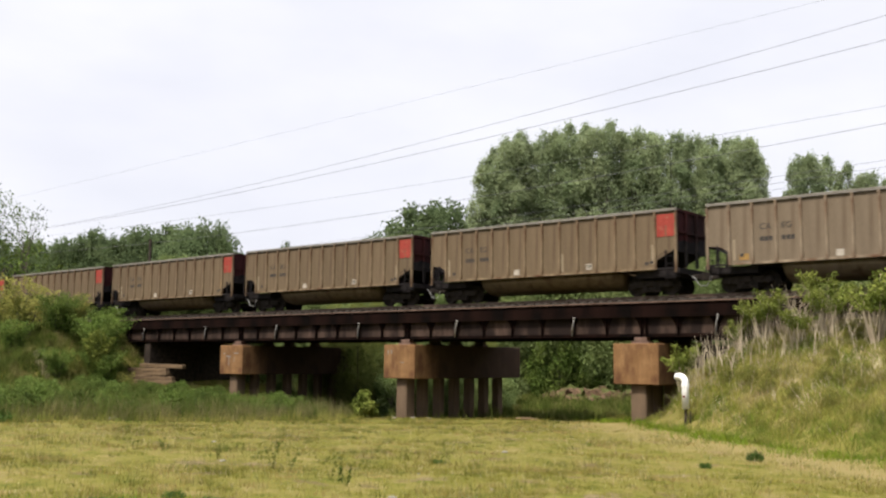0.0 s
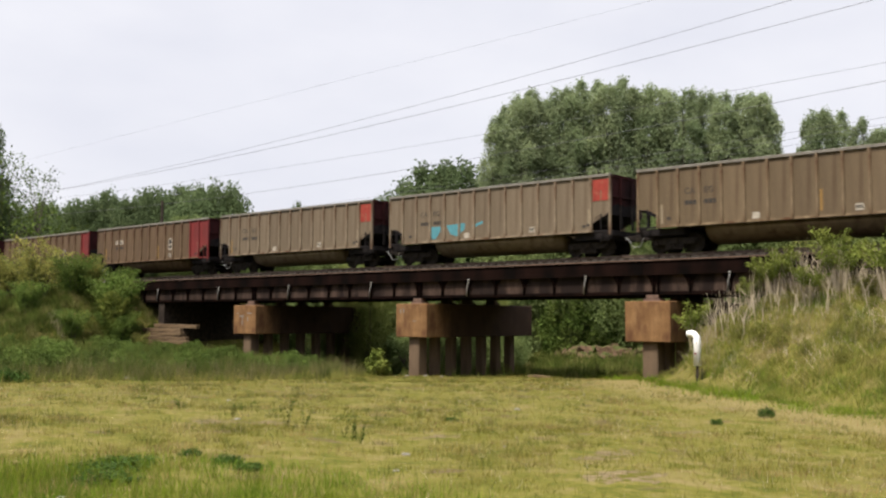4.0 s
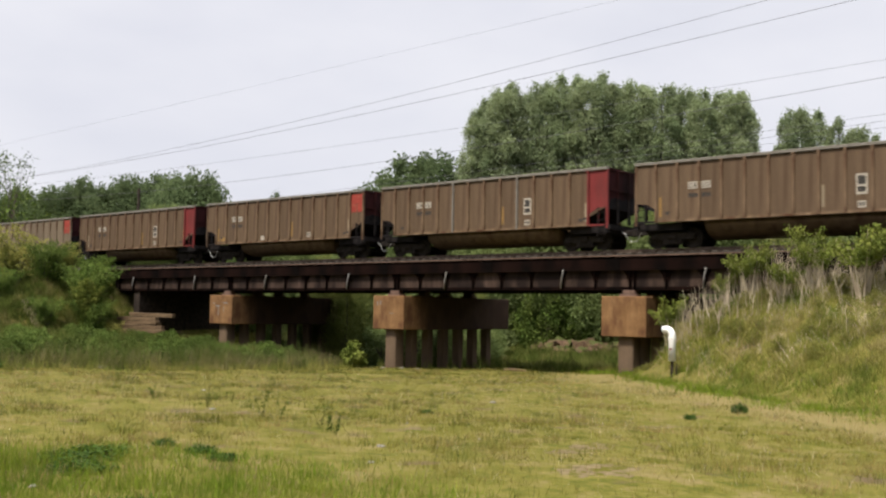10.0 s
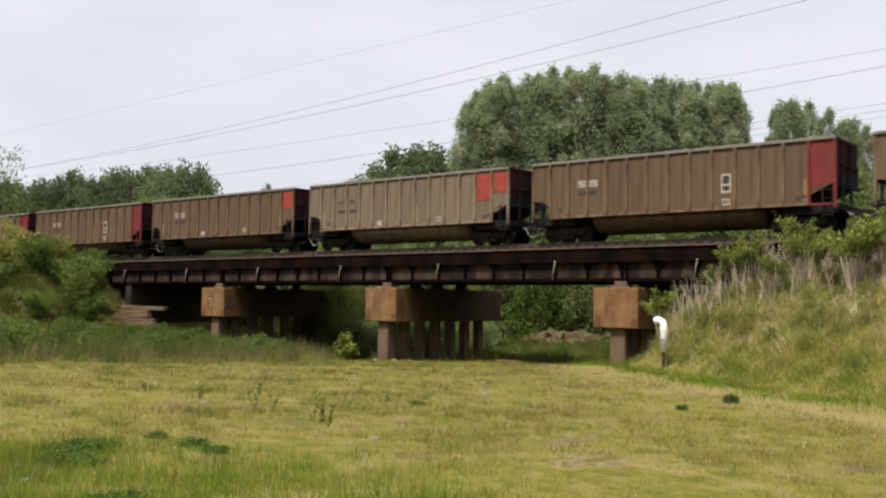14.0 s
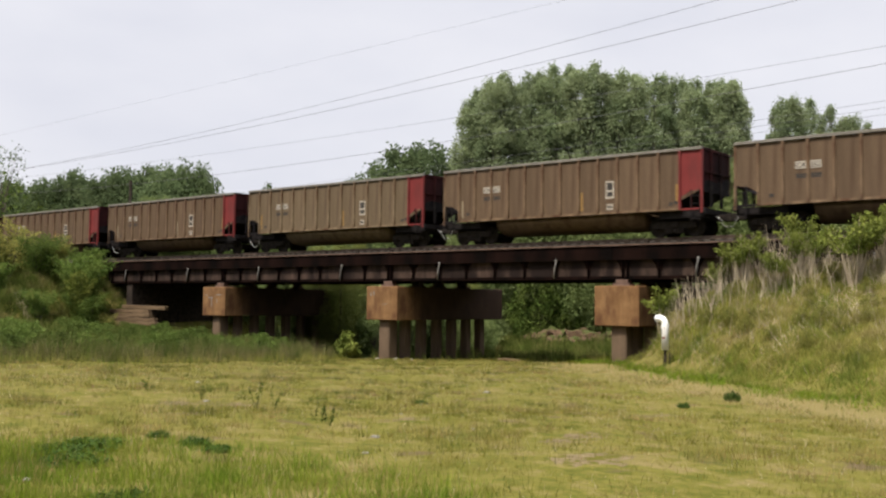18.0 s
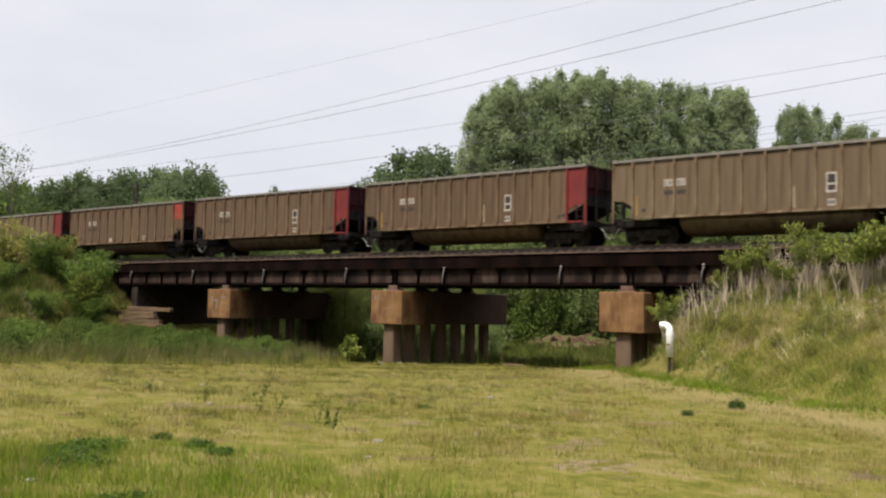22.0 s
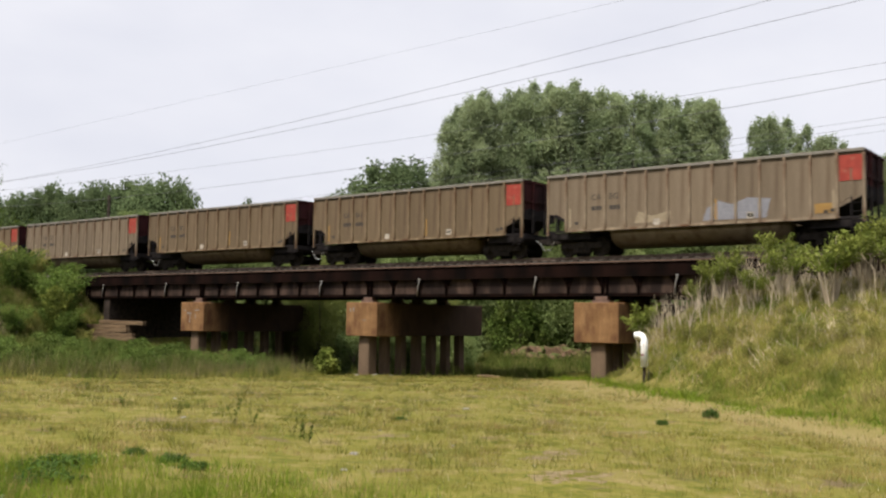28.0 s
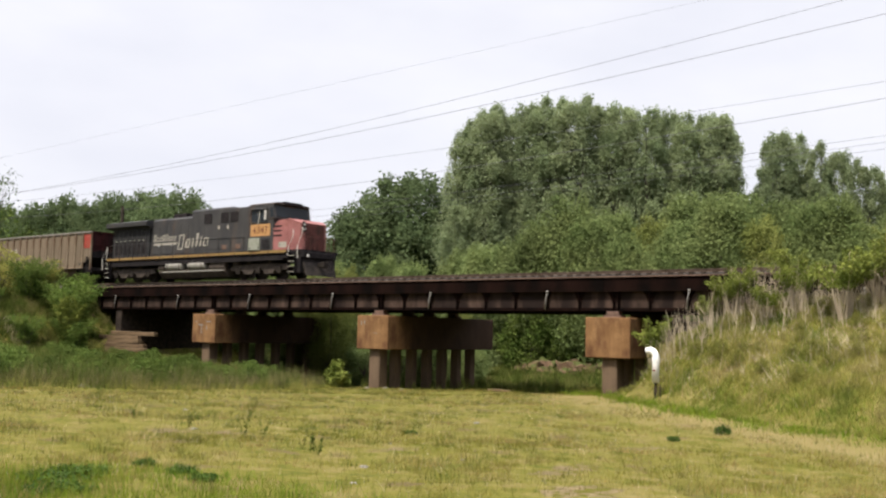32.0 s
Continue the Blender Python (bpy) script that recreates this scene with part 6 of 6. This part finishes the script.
blades("green_tufts", "scattered tufts of darker green grass", 15, 120000, (-40, -2, 2, 40), lambda x, y: field_keep(7, 50)(x, y) * np.clip((np.degrees(np.arctan2(-x, y)) - 15) / 30, 0.3, 1), (0.06, 0.17), 0.005, M["weed"], 0.5, (40, 0.13))


def lush_keep(x, y):
    return wedge(x, y, 36, 72, 6.5, 13.5) * np.clip((13.5 - np.hypot(x, y)) / 3 + np.clip((np.degrees(np.arctan2(-x, y)) - 50) / 14, -1, 0.3), 0, 1) * thin(x * 1.7, y * 1.7)


blades("lush_grass", "taller fresh green grass at the near edge of the field", 3, 190000, (-16, -2, 1, 11), lush_keep, (0.07, 0.21), 0.005, M["lush"], 0.35, (30, 0.10))
blades("lush_grass", "taller yellow-green grass at the near edge of the field", 16, 80000, (-16, -2, 1, 11), lush_keep, (0.05, 0.17), 0.005, M["bankgrass"], 0.4)
blades("red_grass", "patches of reddish-brown seeding grass", 19, 60000, (-34, 2, 3, 40), lambda x, y: field_keep(7, 40)(x, y) * (np.sin(x * 0.8 + 2.1) * np.sin(y * 0.75 - 0.4 * x) > 0.1), (0.05, 0.15), 0.004, M["redgrass"], 0.5, (30, 0.16))
blades("straw_grass", "scattered dry straw-coloured grass stems", 4, 16000, (-30, 2, 3, 40), field_keep(7, 40), (0.06, 0.18), 0.0035, M["dry"], 0.5)
# weeds along the creek
blades("creek_weeds", "tall dark green weeds along the creek", 5, 190000, (-80, -33, 12, 41), lambda x, y: (x < edge_x(y) - 0.3) * np.where((x > -47) & (y > 39.2), 0.05, 1.0) * np.clip(1.2 - (-34 - x) / 60, 0.35, 1), (0.3, 0.8), 0.009, M["weed"], 0.45, (26, 0.2))
blades("old_weeds", "brownish seeding weeds before the creek", 20, 70000, (-56, -33, 12, 40), lambda x, y: np.clip(1.15 - (edge_x(y) - x) / 7, 0, 1) * (x < edge_x(y) - 0.2), (0.3, 0.75), 0.007, M["oldweed"], 0.4, (18, 0.22))
blades("creek_edge_grass", "yellowish long grass at the edge of the field", 6, 40000, (-40, -30, 12, 41), lambda x, y: np.exp(-((x - edge_x(y) + 0.4) / 0.9) ** 2), (0.15, 0.42), 0.008, M["bankgrass"], 0.45, (20, 0.15))
blades("embankment_grass", "rough green grass on the embankment slope", 17, 60000, (-110, -58, 30, 41), lambda x, y: np.ones_like(x), (0.25, 0.7), 0.016, M["weed"], 0.6, (24, 0.3))
# the bank beside the right spans
blades("bank_grass", "soft yellow-green grass on the bank", 7, 330000, (-26, 8, 20, 47), lambda x, y: (y > toe_y(x) - 0.3) * 1.0, (0.12, 0.36), 0.009, M["bankgrass"], 0.9, (24, 0.22))
blades("toe_grass", "fresh green grass at the foot of the bank", 8, 150000, (-26, 8, 20, 44), lambda x, y: np.exp(-((y - toe_y(x) - 0.2) / 1.6) ** 2), (0.10, 0.30), 0.009, M["lush"], 0.7, (24, 0.2))
blades("dry_stalks", "pale dead stalks standing on the bank", 9, 7000, (-18.2, 8, 33, 39.2), lambda x, y: np.clip((y - 36.6) / 1.6, 0.01, 1) * np.clip(1 - (x + 8) / 8, 0.35, 1), (0.9, 1.9), 0.0065, M["dry"], 0.22)
blades("dry_litter", "bent dry grass on the bank", 10, 46000, (-24, 8, 27, 44), lambda x, y: np.clip((y - 32) / 7, 0.06, 0.9) * (y > toe_y(x) + 1.0), (0.2, 0.6), 0.006, M["dry"], 1.0, (30, 0.3))
# beyond the bridge
blades("far_bank_grass", "bright green grass on the far bank", 11, 90000, (-75, -20, 65, 84), lambda x, y: np.clip((y - 64) / 4, 0.1, 1), (0.2, 0.5), 0.016, M["lush"], 0.45)
blades("far_bank_weeds", "rough olive weeds at the foot of the far bank", 18, 60000, (-75, -20, 56, 68), lambda x, y: np.ones_like(x), (0.25, 0.7), 0.018, M["weed"], 0.5, (22, 0.3))
blades("far_reeds", "dull green reeds on the low ground beyond the bridge", 12, 70000, (-72, -22, 41, 60), lambda x, y: np.where((y < 48) & (x > -37.5), 0.06, np.where((y > 53) & (x > -45), 0.2, 1.0)) * (x > -60) * np.where((x < -38.5) & (y < 49.5), 0.02, 1.0), (0.25, 0.6), 0.016, M["weed"], 0.35, (20, 0.25))


# dead branched stems before the girder end
def build_stem(x, y, h, seed):
    rg = random.Random(seed)
    t = thing("dead_stem", pose(x, y, float(ground_z(x, y)) - 0.05), "bare pale dead stem with a few side shoots", "plant", "dead stems")
    dx, dy = rg.uniform(-0.45, 0.45) * h, rg.uniform(-0.2, 0.2) * h
    part("stem", tube(bmesh.new(), [(0, 0, 0), (dx * 0.3, dy * 0.4, h * 0.5), (dx, dy, h)], 0.015, 5, 0.006), M["dry"], t)
    for q in range(rg.randint(1, 3)):
        f = rg.uniform(0.35, 0.75)
        part("shoot", tube(bmesh.new(), [(dx * f * 0.7, dy * f, h * f), (dx * f + rg.uniform(-0.4, 0.4), dy, h * f + rg.uniform(0.3, 0.7))], 0.012, 4, 0.005), M["dry"], t)


rs_ = random.Random(8)
for i in range(54):
    sx = rs_.uniform(-18.5, -7)
    build_stem(sx, rs_.uniform(36.4, 39.0), rs_.uniform(0.9, 1.9), i)

# low broad-leaved clumps and upright weeds in the field
M["clumpleaf"] = mat("dark_broad_leaves", [(0.020, 0.046, 0.009), (0.052, 0.086, 0.017)], scale=3, rough=0.7, bump=0, island=0.3, random_by=0.2, trans=0.2)
plant_kind("clump", 83, 0.22, 0.5, 0.05, 16, 1100, 0.032, M["clumpleaf"], 0.01, limbs=3)
for i, (x, y, h, w) in enumerate(((-10.6, 6.2, 0.15, 2.9), (-9.8, 5.7, 0.14, 2.6), (-10.9, 6.7, 0.14, 2.2), (-7.6, 4.9, 0.14, 1.8), (-11.5, 8.0, 0.12, 1.2), (-10.4, 7.8, 0.13, 1.5), (-9.7, 7.6, 0.12, 1.5), (-10.2, 21.9, 0.17, 0.8), (-10.2, 24.9, 0.34, 0.6), (-32.9, 15.3, 0.6, 1.2),
                                  (-14.2, 16.8, 0.12, 1.4))):
    plant("clump", "weed_clump", x, y, h, "low dark broad-leaved weed clump in the grass", "plant", "weed clumps", 40 * i, w)


def build_weed(x, y, h, seed):
    rg = random.Random(seed)
    t = thing("upright_weed", pose(x, y, float(ground_z(x, y)) - 0.02), "thin upright weed with small dark leaves", "plant", "upright weeds")
    for s in range(3):
        a, l = rg.uniform(0, 6.28), rg.uniform(0.04, 0.16)
        hh = h * rg.uniform(0.6, 1.0)
        tip = (l * math.cos(a), l * math.sin(a), hh)
        part("stem", tube(bmesh.new(), [(0, 0, 0), (tip[0] * 0.4, tip[1] * 0.4, hh * 0.5), tip], 0.006, 5, 0.003), M["weed"], t)
        rng = np.random.default_rng(seed * 7 + s)
        f = rng.uniform(0.25, 1, 16)
        c = np.stack([tip[0] * f, tip[1] * f, hh * f], 1) + rng.normal(0, 0.022, (16, 3))
        v, fc = leaf_cards(rng, c, 0.026)
        part("foliage", np_mesh("weed_foliage", v, fc, M["weed"]), M["weed"], t)


for i, (x, y, h) in enumerate(((-14.2, 12.0, 0.62), (-13.9, 12.2, 0.45), (-12.3, 11.7, 0.5), (-11.9, 11.5, 0.42), (-11.6, 11.4, 0.35), (-19.5, 13.2, 0.35), (-17.2, 13.0, 0.35))):
    build_weed(x, y, h, i + 1)


# stones and litter
def build_stone(x, y, r, seed, label="pale stone lying in the grass"):
    bm = bmesh.new()
    bmesh.ops.create_icosphere(bm, subdivisions=2, radius=r)
    rg = random.Random(seed)
    off = Vector((rg.uniform(0, 9), rg.uniform(0, 9), 0))
    for v in bm.verts:
        v.co *= 1 + 0.35 * noise.noise(v.co / r * 1.3 + off)
        v.co.z *= 0.42
    o = new("stone", mesh(bm, "stone", M["rock"]))
    o.matrix_basis = pose(x, y, float(ground_z(x, y)) + 0.1 * r, 0, 0, rg.uniform(0, 360))
    return tagged(o, label, "stone", "stones")


for i, (x, y, r) in enumerate(((-10.2, 11.0, 0.09), (-15.8, 21.5, 0.12), (-9.2, 4.9, 0.06), (-33.8, 20.6, 0.28), (-34.2, 23.2, 0.2), (-34.0, 22.6, 0.2), (-33.6, 17.4, 0.14), (-35.8, 33.4, 0.22), (-36.6, 34.4, 0.25),
                               (-35.4, 38.2, 0.3), (-34.6, 38.8, 0.34), (-35.0, 39.2, 0.22), (-33.8, 39.2, 0.25), (-36.6, 38.6, 0.28), (-37.6, 38.3, 0.2), (-8.7, 9.2, 0.06), (-22.0, 16.5, 0.08), (-16.6, 12.7, 0.1),
                               (-29.0, 41.5, 0.25), (-12.5, 14.2, 0.05), (-9.9, 13.1, 0.05))):
    build_stone(x, y, r * (0.42 if y > 30 else 0.8), i)

# the eroded mound of earth and rubble on the far bank
for i, (x, y, r) in enumerate(((-39.4, 62.6, 1.3), (-37.8, 63.0, 1.2), (-41.0, 62.2, 1.0), (-36.2, 62.6, 1.1), (-35.0, 63.4, 1.0), (-38.8, 61.4, 0.8), (-37.2, 61.8, 0.7))):
    bm = bmesh.new()
    bmesh.ops.create_icosphere(bm, subdivisions=3, radius=r)
    for v in bm.verts:
        v.co *= 1 + 0.5 * noise.noise(v.co * 1.2 + Vector((i * 3.0, 0, 0))) + 0.32 * noise.noise(v.co * 3 + Vector((0, i * 2.0, 0))) + 0.14 * noise.noise(v.co * 8)
        v.co.z *= 0.72
    o = new("earth_mound", mesh(bm, "earth_mound", M["dirt"]))
    o.matrix_basis = pose(x, y, float(ground_z(x, y)))
    tagged(o, "eroded mound of bare brown earth and rubble", "mound", "earth mounds")

# bare trodden patches in the field
for i, (sx, sy, rx, ry) in enumerate(SOIL):
    rg = random.Random(i + 50)
    bm = bmesh.new()
    mid = bm.verts.new((0, 0, float(ground_z(sx, sy)) + 0.012))
    ring = []
    for k in range(22):
        a, q = 2 * math.pi * k / 22, rg.uniform(0.65, 1.15)
        px2, py2 = rx * q * math.cos(a), ry * q * math.sin(a)
        ring.append(bm.verts.new((px2, py2, float(ground_z(sx + px2, sy + py2)) - 0.004)))
    for k in range(22):
        bm.faces.new((mid, ring[k], ring[(k + 1) % 22]))
    o = new("soil_patch", mesh(bm, "soil_patch", M["soil"], True))
    o.matrix_basis = pose(sx, sy, 0)
    tagged(o, "bare trodden brown soil patch in the grass", "soil", "soil patches", "structure")

# a dark sheet over the creek ground paints the shade under the bridge
cx, cy = np.meshgrid(np.linspace(-58, -38.6, 40), np.linspace(39.6, 50.4, 24))
rag = 1 - np.clip(np.maximum(np.abs(cx + 48.3) / 9.7, np.abs(cy - 45) / 5.4), 0, 1) ** 6
cz = ground_z(cx, cy) + 0.05 * rag - 0.03 + 0.02 * np.sin(cx * 2.3) * np.sin(cy * 3.1)
cid = np.arange(cx.size).reshape(cx.shape)
cf = np.stack([cid[:-1, :-1], cid[:-1, 1:], cid[1:, 1:], cid[1:, :-1]], -1).reshape(-1, 4)
creek = new("creek_bed", np_mesh("creek_bed", np.stack([cx, cy, cz], -1).reshape(-1, 3), cf, M["mud"]))
creek.data.polygons.foreach_set("use_smooth", np.ones(len(cf), dtype=bool))
tagged(creek, "dark sheet that paints shade on the ground under the bridge", "mud", kind="structure")

# a short log at the edge of the field
log = new("log", mesh(tube(bmesh.new(), [(-0.55, 0, 0.07), (-0.1, 0.05, 0.10), (0.3, 0.0, 0.09), (0.6, -0.05, 0.06)], 0.10, 9, 0.07), "log", M["timber"]))
log.matrix_basis = pose(-28.6, 40.8, float(ground_z(-28.6, 40.8)), 0, 0, 25)
tagged(log, "short weathered brown log lying in the grass", "log")

# ---- small fixtures ----
def bent_pipe(path, radius, sides):
    """A round pipe along a path in the x-z plane, all rings set out from the y axis."""
    bm, rings = bmesh.new(), []
    path = [Vector(p) for p in path]
    for i, p in enumerate(path):
        d = (path[min(i + 1, len(path) - 1)] - path[max(i - 1, 0)]).normalized()
        u, v = Vector((0, 1, 0)), d.cross(Vector((0, 1, 0)))
        rings.append([bm.verts.new(p + radius * (math.cos(2 * math.pi * k / sides) * u + math.sin(2 * math.pi * k / sides) * v)) for k in range(sides)])
    for a, b in zip(rings, rings[1:]):
        for k in range(sides):
            bm.faces.new((a[k], a[(k + 1) % sides], b[(k + 1) % sides], b[k]))
    bm.faces.new(rings[0][::-1])
    bm.faces.new(rings[-1])
    return bm


px_, py_ = -17.0, 34.9
pz_ = float(ground_z(px_, py_))
pipe = thing("vent_pipe", pose(px_, py_, pz_), "white plastic vent pipe with a bent top on the bank", "pipe")
ztop = 1.22 - pz_
arc = [(-0.24 * (1 - math.cos(a)), 0, ztop - 0.36 + 0.24 * math.sin(a)) for a in (0, 0.3, 0.6, 0.9, 1.2, 1.5)]
bm = bent_pipe([(0, 0, -0.14 - pz_), (0, 0, ztop - 0.5)] + arc + [(-0.38, 0, ztop - 0.14)], 0.135, 16)
part("riser", bm, M["pvc"], pipe, "white plastic riser", smooth=True)
part("pipe_base", tube(bmesh.new(), [(0, 0, -0.3), (0, 0, -0.09 - pz_)], 0.055, 12), M["pole"], pipe)
part("elbow_socket", tube(bmesh.new(), [(0, 0, ztop - 0.54), (0, 0, ztop - 0.38)], 0.148, 14), M["pvc"], pipe)
for z in (0.35, 0.75):
    part("label_mark", box(bmesh.new(), -0.05, 0.05, -0.140, -0.128, -0.05 - pz_ + z, z + 0.02 - pz_), M["red"], pipe)
part("marker_stake", tube(bmesh.new(), [(0.17, 0.05, -0.2), (0.17, 0.05, 0.75)], 0.02, 6), M["pole"], pipe)

up = thing("line_pole", pose(-80.3, 52.0, float(ground_z(-80.3, 52.0))), "dark weathered wooden pole beside the track", "pole")
part("shaft", tube(bmesh.new(), [(0, 0, -0.5), (0, 0, 12.9 - float(ground_z(-80.3, 52.0)))], 0.17, 10, 0.14), M["pole"], up)

# each line: y, then height, slope and sag along x, and the radius
LINES = ((62.0, 24.76, 0.0958, 0.000357, 0.017), (62.2, 22.96, 0.0760, 0.000316, 0.019), (62.4, 17.585, 0.0695, 0.000416, 0.017), (62.8, 18.25, 0.033, 0.00022, 0.012),
         (63.5, 26.15, 0.020, 0.00002, 0.008), (62.6, 14.92, 0.040, 0.00012, 0.011), (63.0, 14.67, 0.045, 0.00012, 0.011), (63.2, 14.29, 0.045, 0.00012, 0.009))


def line_z(i, x):
    y, z0, slope, sag, r = LINES[i]
    return z0 + slope * x + sag * x * x


for i, (y, *_, r) in enumerate(LINES):
    w = thing("power_line", pose(0, y, 0), "thin grey overhead power line", "cable", "overhead lines")
    part("conductor", tube(bmesh.new(), [(x, 0, line_z(i, x)) for x in range(-200, 37, 4)], r, 5), M["wire"], w)
for x in (-200, 36):
    up = thing("transmission_pole", pose(x, 62.7, float(ground_z(x, 62.7))), "tall weathered wooden pole with cross arms for the power lines", "pole", "transmission poles")
    g0 = float(ground_z(x, 62.7))
    part("shaft", tube(bmesh.new(), [(0, 0, -0.5), (0, 0, 29.5 - g0)], 0.3, 10, 0.2), M["pole"], up)
    for i, (y, *_) in enumerate(LINES):
        z = line_z(i, x) - g0
        part("cross_arm", box(bmesh.new(), -0.08, 0.08, min(-0.25, y - 62.95), max(0.25, y - 62.45), z - 0.16, z), M["pole"], up)


# ---- motion of the train ----
def motions():
    """The train rolls to the left and gains speed slowly; distances in car lengths."""
    times = [2.0 * i for i in range(17)]

    def gone(t):
        return 0.0017 + 1.30942 * t + 0.0009266 * t * t
    for k, car in TRAIN:
        walk(car, [(t, pose(-27.22 + CAR_PITCH * (k - gone(t)), TRACK_Y, RAIL_Z)) for t in times])
    walk(LOCO, [(t, pose(-30.75 + CAR_PITCH * (41.479 - gone(t)), TRACK_Y, RAIL_Z)) for t in times])


motions()
